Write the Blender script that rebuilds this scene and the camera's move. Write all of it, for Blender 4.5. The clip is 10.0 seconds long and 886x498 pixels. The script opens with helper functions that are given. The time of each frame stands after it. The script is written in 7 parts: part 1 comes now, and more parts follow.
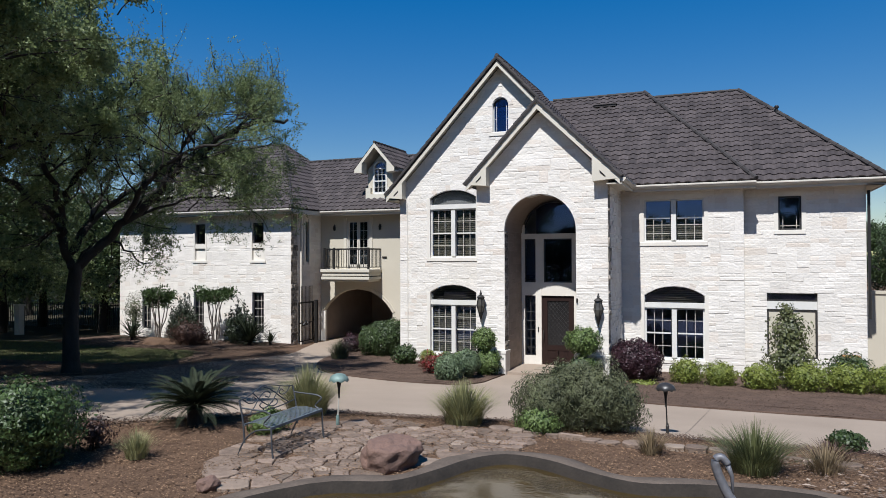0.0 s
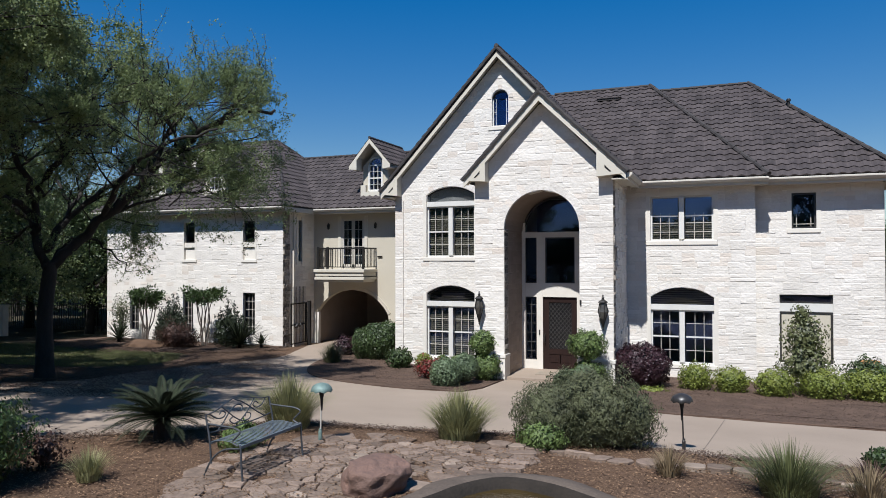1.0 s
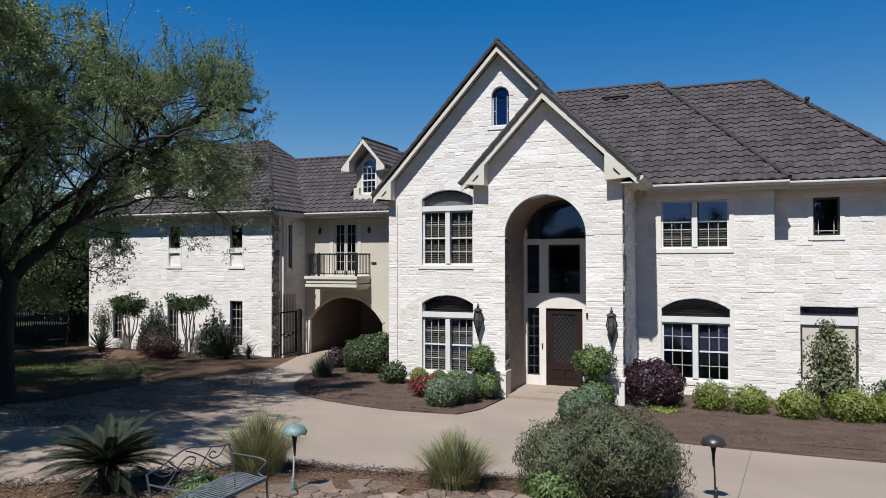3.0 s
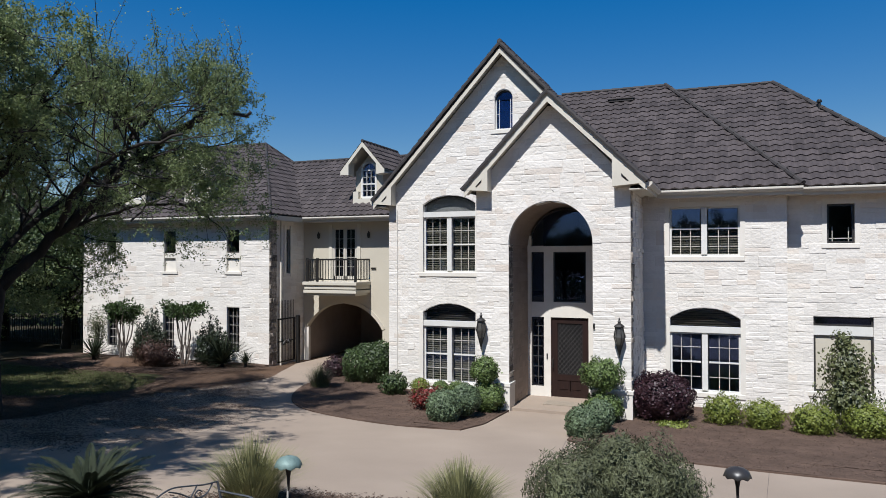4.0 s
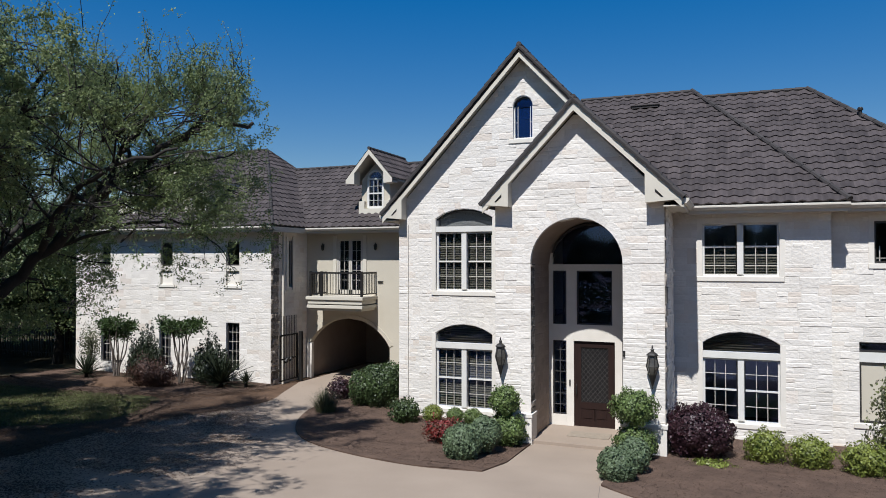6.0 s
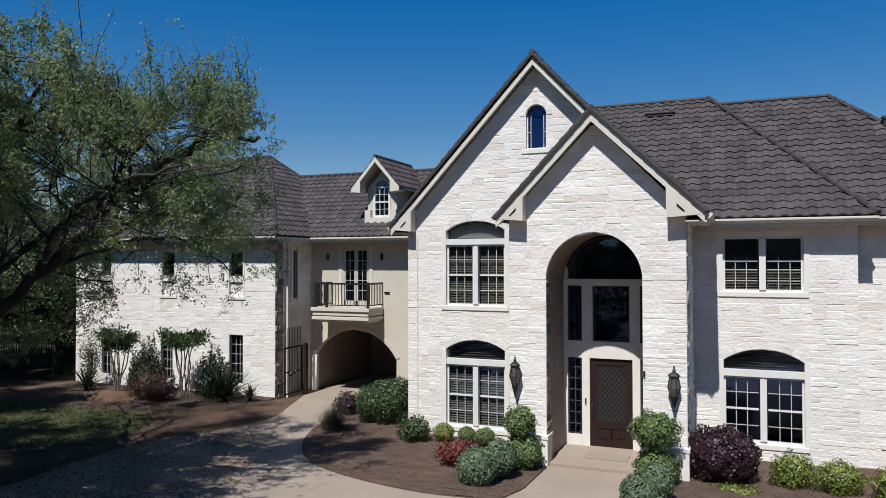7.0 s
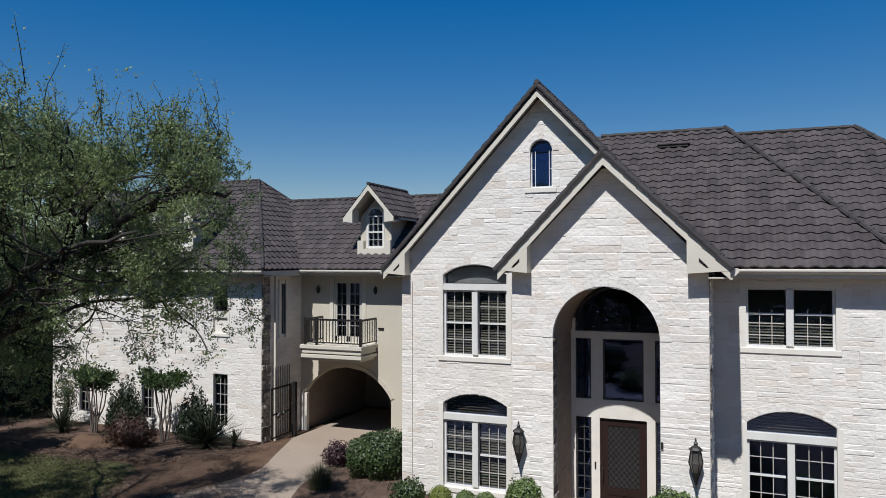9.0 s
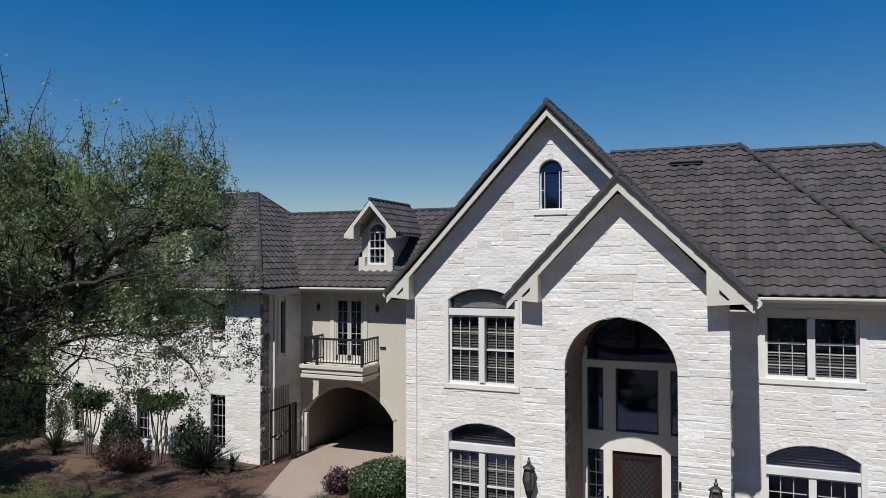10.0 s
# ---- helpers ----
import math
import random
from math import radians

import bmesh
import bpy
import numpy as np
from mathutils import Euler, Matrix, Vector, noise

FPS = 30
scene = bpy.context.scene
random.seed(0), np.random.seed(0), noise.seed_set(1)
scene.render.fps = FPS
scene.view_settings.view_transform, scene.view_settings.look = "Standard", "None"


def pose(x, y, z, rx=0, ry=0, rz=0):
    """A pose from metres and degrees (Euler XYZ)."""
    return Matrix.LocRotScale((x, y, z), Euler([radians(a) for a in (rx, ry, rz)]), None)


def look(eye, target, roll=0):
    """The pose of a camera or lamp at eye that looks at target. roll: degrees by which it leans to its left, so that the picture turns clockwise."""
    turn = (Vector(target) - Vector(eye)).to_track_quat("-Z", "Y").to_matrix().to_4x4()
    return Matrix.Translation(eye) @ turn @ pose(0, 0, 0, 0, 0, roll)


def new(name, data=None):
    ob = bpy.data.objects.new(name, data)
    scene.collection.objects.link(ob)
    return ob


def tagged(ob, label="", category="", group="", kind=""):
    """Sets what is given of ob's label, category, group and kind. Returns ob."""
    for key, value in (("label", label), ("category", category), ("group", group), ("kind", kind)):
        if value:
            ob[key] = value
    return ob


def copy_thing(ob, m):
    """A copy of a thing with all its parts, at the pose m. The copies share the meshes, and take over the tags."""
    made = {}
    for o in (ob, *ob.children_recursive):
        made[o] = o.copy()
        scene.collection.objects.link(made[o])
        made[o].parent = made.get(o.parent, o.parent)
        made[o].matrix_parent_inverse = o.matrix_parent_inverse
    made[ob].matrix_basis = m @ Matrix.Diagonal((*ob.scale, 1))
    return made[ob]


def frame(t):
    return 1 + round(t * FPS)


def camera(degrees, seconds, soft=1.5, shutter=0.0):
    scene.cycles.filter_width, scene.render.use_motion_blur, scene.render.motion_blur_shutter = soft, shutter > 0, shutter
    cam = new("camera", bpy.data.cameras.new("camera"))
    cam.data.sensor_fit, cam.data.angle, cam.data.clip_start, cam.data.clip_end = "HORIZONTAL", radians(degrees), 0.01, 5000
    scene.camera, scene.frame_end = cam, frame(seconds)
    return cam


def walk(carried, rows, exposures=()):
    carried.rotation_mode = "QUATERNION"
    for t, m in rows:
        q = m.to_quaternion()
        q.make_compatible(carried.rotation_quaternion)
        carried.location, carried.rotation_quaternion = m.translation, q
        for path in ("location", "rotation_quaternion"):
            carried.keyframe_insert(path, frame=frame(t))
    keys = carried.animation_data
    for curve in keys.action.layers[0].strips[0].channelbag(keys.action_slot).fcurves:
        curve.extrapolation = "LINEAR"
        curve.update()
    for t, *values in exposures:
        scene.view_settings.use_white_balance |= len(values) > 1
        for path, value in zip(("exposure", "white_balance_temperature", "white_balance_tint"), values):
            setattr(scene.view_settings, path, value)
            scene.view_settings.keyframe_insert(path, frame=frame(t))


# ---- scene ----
cam = camera(64.0, 10.0, soft=0.9)
PATH = [
    (0, (7.526, -24.337, 3.811), (6.767, -22.487, 3.839), -0.2),
    (0.5, (7.363, -23.807, 3.757), (6.605, -21.956, 3.786), -0.1),
    (1, (7.18, -23.28, 3.767), (6.423, -21.429, 3.797), -0.1),
    (1.5, (7.039, -22.838, 3.766), (6.283, -20.987, 3.796), -0.1),
    (2, (6.924, -22.477, 3.819), (6.169, -20.625, 3.849), -0.1),
    (2.5, (6.796, -22.153, 3.914), (6.042, -20.3, 3.945), -0.1),
    (4, (6.382, -21.293, 4.273), (5.629, -19.44, 4.303), -0.1),
    (4.5, (6.172, -21.006, 4.387), (5.42, -19.153, 4.416), -0.1),
    (5, (5.94, -20.674, 4.513), (5.188, -18.821, 4.542), -0.1),
    (5.5, (5.678, -20.358, 4.65), (4.927, -18.505, 4.68), -0.0),
    (7, (4.906, -19.631, 5.197), (4.153, -17.778, 5.229), -0.1),
    (7.5, (4.652, -19.306, 5.475), (3.9, -17.453, 5.506), -0.1),
    (8, (4.509, -18.908, 5.847), (3.757, -17.055, 5.88), -0.1),
    (8.5, (4.469, -18.459, 6.149), (3.715, -16.606, 6.184), -0.0),
    (9, (4.358, -18.097, 6.451), (3.607, -16.243, 6.485), -0.1),
    (9.5, (4.193, -17.763, 6.752), (3.441, -15.91, 6.786), -0.1),
    (10, (3.936, -17.521, 7.072), (3.188, -15.666, 7.107), -0.1),
]
walk(cam, [(t, look(eye, target, roll)) for t, eye, target, roll in PATH],
     [(t, e, 6150, 10) for t, e in ((0, 0.43), (4, 0.36), (7, 0.30), (10, 0.16))])

# ---- light and sky ----
SUN_EL, SUN_AZ = radians(55.5), radians(1.2)      # height, and turn to the west of the front's normal
sun_way = Vector((-math.sin(SUN_AZ) * math.cos(SUN_EL), -math.cos(SUN_AZ) * math.cos(SUN_EL), math.sin(SUN_EL)))
sun = new("sun", bpy.data.lights.new("sun", "SUN"))
sun.data.energy, sun.data.angle, sun.data.color = 5.0, radians(0.53), (1.0, 0.97, 0.93)
sun.matrix_world = look(sun_way * 60, (0, 0, 0))
world = bpy.data.worlds.new("sky")
scene.world = world
world.use_nodes = True
wn = world.node_tree.nodes
sky = wn.new("ShaderNodeTexSky")
sky.sky_type, sky.sun_disc = "NISHITA", False
sky.sun_elevation, sky.sun_rotation = SUN_EL, math.atan2(sun_way.x, sun_way.y)
sky.air_density, sky.dust_density, sky.ozone_density = 1.0, 0.0, 2.0
rich = wn.new("ShaderNodeHueSaturation")
rich.inputs["Saturation"].default_value = 2.1
rich.inputs["Hue"].default_value = 0.512
wn["Background"].inputs["Strength"].default_value = 0.130
even = wn.new("ShaderNodeGamma")
even.inputs["Gamma"].default_value = 0.60
world.node_tree.links.new(sky.outputs[0], even.inputs["Color"])
world.node_tree.links.new(even.outputs[0], rich.inputs["Color"])
world.node_tree.links.new(rich.outputs[0], wn["Background"].inputs["Color"])


# ---- materials ----
def material(name, colour, second=None, rough=0.8, scale=3.0, fine=40.0, amount=0.5, bump=0.15, metal=0.0, vary=0.0, spec=0.5,
             stretch=(1, 1, 1), through_leaf=0.0, bump_scale=None, third=None):
    """Two colours mixed by a coarse and a fine noise; vary: how far pieces differ from one another."""
    m = bpy.data.materials.new(name)
    m.use_nodes = True
    n, link = m.node_tree.nodes, m.node_tree.links.new
    p = n["Principled BSDF"]
    p.inputs["Roughness"].default_value, p.inputs["Metallic"].default_value = rough, metal
    p.inputs["Specular IOR Level"].default_value = spec
    second = second or tuple(c * 0.7 for c in colour)
    mp = n.new("ShaderNodeMapping")
    mp.inputs["Scale"].default_value = stretch
    geo = n.new("ShaderNodeNewGeometry")
    link(geo.outputs["Position"], mp.inputs["Vector"])
    big, small = n.new("ShaderNodeTexNoise"), n.new("ShaderNodeTexNoise")
    for t, s in ((big, scale), (small, fine)):
        t.inputs["Scale"].default_value, t.inputs["Detail"].default_value = s, 5.0
        link(mp.outputs["Vector"], t.inputs["Vector"])
    add = n.new("ShaderNodeMath")
    add.operation = "MULTIPLY_ADD"
    link(small.outputs["Fac"], add.inputs[0])
    add.inputs[1].default_value = 0.55
    link(big.outputs["Fac"], add.inputs[2])
    ramp = n.new("ShaderNodeMapRange")
    ramp.inputs["From Min"].default_value, ramp.inputs["From Max"].default_value = 0.78 - 0.35 * amount - 0.1, 0.78 + 0.35 * amount
    link(add.outputs[0], ramp.inputs["Value"])
    mix = n.new("ShaderNodeMix")
    mix.data_type = "RGBA"
    mix.inputs["A"].default_value, mix.inputs["B"].default_value = (*second, 1), (*colour, 1)
    link(ramp.outputs["Result"], mix.inputs["Factor"])
    out = mix.outputs["Result"]
    if vary > 0:
        info, sumr, fr = n.new("ShaderNodeObjectInfo"), n.new("ShaderNodeMath"), n.new("ShaderNodeMath")
        sumr.operation, fr.operation = "ADD", "FRACT"
        link(info.outputs["Random"], sumr.inputs[0])
        link(geo.outputs["Random Per Island"], sumr.inputs[1])
        link(sumr.outputs[0], fr.inputs[0])
        if third:
            sel, mix3 = n.new("ShaderNodeMapRange"), n.new("ShaderNodeMix")
            sel.inputs["From Min"].default_value, sel.inputs["From Max"].default_value = 0.80, 1.0
            sel.inputs["To Max"].default_value = 0.75
            mix3.data_type = "RGBA"
            link(fr.outputs[0], sel.inputs["Value"])
            link(sel.outputs["Result"], mix3.inputs["Factor"])
            link(out, mix3.inputs["A"])
            mix3.inputs["B"].default_value = (*third, 1)
            out = mix3.outputs["Result"]
        scl, hsv = n.new("ShaderNodeMapRange"), n.new("ShaderNodeHueSaturation")
        fr2, mul = n.new("ShaderNodeMath"), n.new("ShaderNodeMath")
        mul.operation, fr2.operation = "MULTIPLY", "FRACT"
        mul.inputs[1].default_value = 7.31
        link(fr.outputs[0], mul.inputs[0])
        link(mul.outputs[0], fr2.inputs[0])
        scl.inputs["To Min"].default_value, scl.inputs["To Max"].default_value = 1 - vary, 1 + 0.6 * vary
        link(fr2.outputs[0], scl.inputs["Value"])
        link(scl.outputs["Result"], hsv.inputs["Value"])
        link(out, hsv.inputs["Color"])
        out = hsv.outputs["Color"]
    link(out, p.inputs["Base Color"])
    if bump > 0:
        b = n.new("ShaderNodeBump")
        b.inputs["Strength"].default_value, b.inputs["Distance"].default_value = bump, 0.02
        if bump_scale:
            third_noise = n.new("ShaderNodeTexNoise")
            third_noise.inputs["Scale"].default_value, third_noise.inputs["Detail"].default_value = bump_scale, 4.0
            link(mp.outputs["Vector"], third_noise.inputs["Vector"])
            link(third_noise.outputs["Fac"], b.inputs["Height"])
        else:
            link(add.outputs[0], b.inputs["Height"])
        link(b.outputs["Normal"], p.inputs["Normal"])
    if through_leaf > 0:
        tr, ms = n.new("ShaderNodeBsdfTranslucent"), n.new("ShaderNodeMixShader")
        link(out, tr.inputs["Color"])
        ms.inputs["Fac"].default_value = through_leaf
        link(p.outputs[0], ms.inputs[1])
        link(tr.outputs[0], ms.inputs[2])
        link(ms.outputs[0], n["Material Output"].inputs["Surface"])
    return m


STONE = material("limestone", (0.725, 0.685, 0.628), (0.575, 0.535, 0.475), 0.9, 1.2, 14, 0.9, 0.95, vary=0.07, third=(0.60, 0.52, 0.44), bump_scale=10, stretch=(1, 1, 1.3))
MORTAR = material("mortar", (0.66, 0.63, 0.57), (0.56, 0.53, 0.47), 0.95, 2, 60, 0.6, 0.3)
TRIM = material("dressed_limestone", (0.68, 0.64, 0.57), (0.58, 0.54, 0.47), 0.85, 2.5, 45, 0.7, 0.2)
DARKGLASS = material("leaded_dark_glass", (0.014, 0.014, 0.015), (0.008, 0.008, 0.009), 0.18, 4, 30, 0.6, 0.15, spec=0.35)
# dark and pale mottling also holds the shade and sun flecks on rough stone
QUOIN_SHADED = material("rough_stone_shaded", (0.46, 0.40, 0.33), (0.040, 0.032, 0.027), 0.9, 7, 24, 0.6, 1.0, vary=0.55, bump_scale=12)
STUCCO = material("stucco", (0.50, 0.455, 0.365), (0.45, 0.405, 0.32), 0.9, 0.8, 90, 0.7, 0.25)
PAINT = material("tan_paint", (0.56, 0.52, 0.43), (0.50, 0.46, 0.38), 0.6, 1.2, 60, 0.6, 0.05)
TILE = material("coated_steel", (0.078, 0.064, 0.062), (0.034, 0.027, 0.027), 0.75, 1.6, 26, 0.9, 0.5, vary=0.30, spec=0.35)
RIDGE = material("ridge_cap", (0.050, 0.044, 0.042), (0.028, 0.024, 0.023), 0.75, 2, 70, 0.9, 0.3, vary=0.2, spec=0.35)
GUTTER = material("gutter_paint", (0.60, 0.56, 0.48), (0.52, 0.48, 0.41), 0.45, 1, 40, 0.5, 0.03)
WHITE = material("white_frame", (0.64, 0.625, 0.58), (0.56, 0.545, 0.50), 0.5, 2, 50, 0.5, 0.03)
BRONZE = material("dark_frame", (0.035, 0.032, 0.030), (0.022, 0.020, 0.019), 0.4, 3, 60, 0.5, 0.03)
BLIND = material("wood_blind", (0.40, 0.34, 0.25), (0.30, 0.25, 0.18), 0.55, 3, 50, 0.6, 0.05)
MUNTIN = material("tan_bar", (0.48, 0.45, 0.39), (0.40, 0.37, 0.32), 0.5, 2, 50, 0.5, 0.02)
WOOD = material("stained_oak", (0.028, 0.013, 0.010), (0.012, 0.007, 0.006), 0.6, 3, 30, 0.9, 0.2, spec=0.2, stretch=(6, 6, 0.6))
IRON = material("black_iron", (0.016, 0.015, 0.015), (0.028, 0.025, 0.022), 0.5, 6, 60, 0.6, 0.1, metal=0.3)
CONCRETE = material("drive_concrete", (0.325, 0.262, 0.205), (0.245, 0.195, 0.152), 0.9, 0.5, 45, 0.75, 0.15, spec=0.12)
MULCH = material("mulch", (0.150, 0.100, 0.074), (0.060, 0.042, 0.033), 1.0, 2.0, 60, 1.0, 0.9, bump_scale=70, spec=0.12)
SOIL = material("ground_litter", (0.160, 0.100, 0.064), (0.062, 0.040, 0.028), 1.0, 1.3, 55, 1.0, 0.9, bump_scale=70, spec=0.12)
LAWN = material("lawn_soil", (0.085, 0.098, 0.036), (0.072, 0.058, 0.036), 1.0, 0.8, 30, 0.9, 0.8, bump_scale=25, spec=0.12)
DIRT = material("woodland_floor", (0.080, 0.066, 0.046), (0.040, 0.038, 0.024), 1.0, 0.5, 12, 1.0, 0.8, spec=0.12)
FLAG = material("flagstone", (0.275, 0.205, 0.158), (0.110, 0.082, 0.066), 0.95, 9.0, 34, 1.1, 0.9, vary=0.34, third=(0.40, 0.32, 0.25), spec=0.15, bump_scale=18)
ROCK = material("red_granite", (0.20, 0.118, 0.088), (0.080, 0.052, 0.042), 0.85, 4.5, 45, 1.0, 0.6, bump_scale=30)
RIM = material("pond_rim", (0.036, 0.029, 0.023), (0.014, 0.012, 0.010), 0.9, 3.5, 30, 1.0, 0.6, spec=0.2, bump_scale=24)
PALERIM = material("pale_rim", (0.150, 0.118, 0.094), (0.055, 0.045, 0.038), 0.95, 2.5, 30, 1.0, 0.5, spec=0.15, bump_scale=24)
PALEBARK = material("smooth_pale_bark", (0.15, 0.12, 0.096), (0.060, 0.048, 0.040), 0.85, 5, 40, 0.9, 0.3, stretch=(1, 1, 0.35))
BARK = material("bark", (0.036, 0.030, 0.026), (0.014, 0.012, 0.010), 0.95, 6, 40, 0.9, 1.0, stretch=(1, 1, 0.35))
OAK = material("oak_leaf", (0.255, 0.315, 0.125), (0.130, 0.168, 0.070), 0.55, 0.8, 3, 0.8, 0, vary=0.35, through_leaf=0.48)
JOINT = material("joint_filler", (0.13, 0.105, 0.085), (0.10, 0.08, 0.065), 0.95, 4, 40, 0.6, 0.1)
DARKLEAF = material("dark_leaf", (0.066, 0.100, 0.030), (0.030, 0.050, 0.017), 0.5, 1.5, 6, 0.8, 0, vary=0.35, through_leaf=0.2)
# nearly black leaf: the shade on the upright wing shrubs is in its colour
HOLLY_SHADED = material("holly_leaf_shaded", (0.028, 0.040, 0.017), (0.013, 0.019, 0.009), 0.5, 3, 9, 0.9, 0, vary=0.4, through_leaf=0.1)
BOXLEAF = material("boxwood_leaf", (0.155, 0.215, 0.060), (0.065, 0.105, 0.030), 0.6, 5, 14, 1.0, 0, vary=0.45, through_leaf=0.15)
LIME = material("yellow_green_leaf", (0.24, 0.27, 0.05), (0.12, 0.16, 0.03), 0.5, 3, 9, 0.8, 0, vary=0.3, through_leaf=0.25)
OLIVE = material("olive_leaf", (0.165, 0.180, 0.070), (0.055, 0.066, 0.028), 0.5, 3, 9, 0.9, 0, vary=0.4, through_leaf=0.2)
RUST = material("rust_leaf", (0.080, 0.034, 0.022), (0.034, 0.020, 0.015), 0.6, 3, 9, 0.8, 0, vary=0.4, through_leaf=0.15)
LEAD = material("lead_came", (0.09, 0.085, 0.08), (0.05, 0.048, 0.045), 0.5, 5, 40, 0.6, 0.05, metal=0.3)
SAGE = material("grey_green_leaf", (0.135, 0.148, 0.068), (0.042, 0.047, 0.024), 0.7, 3, 9, 0.9, 0, vary=0.35, through_leaf=0.15)
PURPLE = material("burgundy_leaf", (0.050, 0.018, 0.024), (0.026, 0.010, 0.014), 0.5, 3, 9, 0.8, 0, vary=0.35, through_leaf=0.15)
REDLEAF = material("red_leaf", (0.26, 0.026, 0.032), (0.050, 0.058, 0.022), 0.5, 7, 14, 0.55, 0, vary=0.35, through_leaf=0.25)
BLADE = material("grass_blade", (0.34, 0.33, 0.155), (0.150, 0.150, 0.065), 0.6, 4, 12, 0.9, 0, vary=0.3, through_leaf=0.25)
FROND = material("cycad_leaf", (0.040, 0.050, 0.026), (0.018, 0.024, 0.014), 0.8, 4, 12, 0.8, 0, vary=0.25, through_leaf=0.12, spec=0.2)
STRAW = material("dry_blade", (0.30, 0.225, 0.125), (0.13, 0.095, 0.055), 0.7, 4, 12, 0.9, 0, vary=0.3, through_leaf=0.2)
COPPER = material("verdigris", (0.19, 0.27, 0.245), (0.09, 0.135, 0.12), 0.6, 8, 50, 0.9, 0.2, metal=0.2)
DARKMETAL = material("dark_painted_metal", (0.062, 0.068, 0.076), (0.035, 0.038, 0.042), 0.55, 6, 50, 0.8, 0.15, metal=0.2)
BENCH = material("painted_metal", (0.15, 0.18, 0.20), (0.085, 0.10, 0.108), 0.55, 6, 50, 0.8, 0.15, metal=0.2)
BLUEBOX = material("blue_green_leaf", (0.150, 0.205, 0.105), (0.060, 0.088, 0.044), 0.6, 3, 9, 0.8, 0, vary=0.3, through_leaf=0.15)
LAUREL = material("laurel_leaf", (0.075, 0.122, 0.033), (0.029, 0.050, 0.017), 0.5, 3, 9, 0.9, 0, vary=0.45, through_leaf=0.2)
STATUE = material("weathered_metal", (0.17, 0.17, 0.18), (0.08, 0.08, 0.09), 0.5, 8, 60, 0.9, 0.2, metal=0.3)
AMBER = material("lantern_glass", (0.085, 0.08, 0.07), (0.04, 0.036, 0.03), 0.25, 8, 30, 0.6, 0.05)
MAT_FIBRE = material("doormat_fibre", (0.30, 0.25, 0.19), (0.22, 0.18, 0.14), 1.0, 8, 80, 0.8, 0.6)
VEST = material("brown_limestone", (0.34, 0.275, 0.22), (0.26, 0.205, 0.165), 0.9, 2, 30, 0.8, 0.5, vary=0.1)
LITTER = material("dry_leaf", (0.27, 0.175, 0.105), (0.085, 0.05, 0.035), 0.8, 3, 20, 0.9, 0, vary=0.5, spec=0.12)
SHADE_PALE = material("grey_pleated_shade", (0.34, 0.33, 0.31), (0.26, 0.25, 0.24), 0.8, 3, 50, 0.6, 0.05)
SHADE_CLOTH = material("dark_blind", (0.10, 0.085, 0.065), (0.07, 0.06, 0.045), 0.7, 3, 50, 0.6, 0.05)
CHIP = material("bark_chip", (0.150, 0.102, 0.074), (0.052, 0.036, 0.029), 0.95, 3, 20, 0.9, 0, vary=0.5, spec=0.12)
TURF = material("turf_blade", (0.125, 0.145, 0.045), (0.070, 0.075, 0.028), 0.7, 2, 12, 0.9, 0, vary=0.35, through_leaf=0.2)
CLAY = material("orange_clay", (0.46, 0.24, 0.09), (0.33, 0.16, 0.06), 0.7, 4, 40, 0.7, 0.1)


def glass_material():
    m = bpy.data.materials.new("window_glass")
    m.use_nodes = True
    n, link = m.node_tree.nodes, m.node_tree.links.new
    n.remove(n["Principled BSDF"])
    gl, tr, ms, fr, mr, pw = (n.new("ShaderNode" + k) for k in ("BsdfGlossy", "BsdfTransparent", "MixShader", "LayerWeight", "MapRange", "Math"))
    gl.inputs["Roughness"].default_value = 0.012
    gl.inputs["Color"].default_value = (0.34, 0.47, 1.0, 1)
    tr.inputs["Color"].default_value = (0.74, 0.76, 0.76, 1)
    fr.inputs["Blend"].default_value = 0.5
    pw.operation = "POWER"
    pw.inputs[1].default_value = 4.0
    mr.inputs["To Min"].default_value, mr.inputs["To Max"].default_value = 0.10, 1.0
    link(fr.outputs["Facing"], pw.inputs[0])
    link(pw.outputs[0], mr.inputs["Value"])
    link(mr.outputs[0], ms.inputs["Fac"])
    link(tr.outputs[0], ms.inputs[1])
    link(gl.outputs[0], ms.inputs[2])
    link(ms.outputs[0], n["Material Output"].inputs["Surface"])
    return m


def water_material():
    """Murky water, rippled in patches and smooth between them."""
    m = material("pond_water", (0.062, 0.041, 0.012), (0.026, 0.018, 0.007), 0.03, 1.3, 6, 0.8, 0.5, spec=0.5, bump_scale=11, stretch=(1, 1.8, 1))
    n, link = m.node_tree.nodes, m.node_tree.links.new
    calm, reach = n.new("ShaderNodeTexNoise"), n.new("ShaderNodeMapRange")
    calm.inputs["Scale"].default_value = 0.9
    reach.inputs["From Min"].default_value, reach.inputs["From Max"].default_value = 0.44, 0.60
    reach.inputs["To Min"].default_value, reach.inputs["To Max"].default_value = 0.06, 1.0
    link(n["Mapping"].outputs["Vector"], calm.inputs["Vector"])
    link(calm.outputs["Fac"], reach.inputs["Value"])
    link(reach.outputs["Result"], n["Bump"].inputs["Strength"])
    return m


GLASS, WATER = glass_material(), water_material()


# ---- builders ----
def mesh_of(name, verts, faces, mat, smooth=False):
    me = bpy.data.meshes.new(name)
    me.from_pydata([tuple(v) for v in verts], [], faces)
    me.materials.append(mat)
    if smooth:
        me.polygons.foreach_set("use_smooth", [True] * len(me.polygons))
    me.update()
    return me


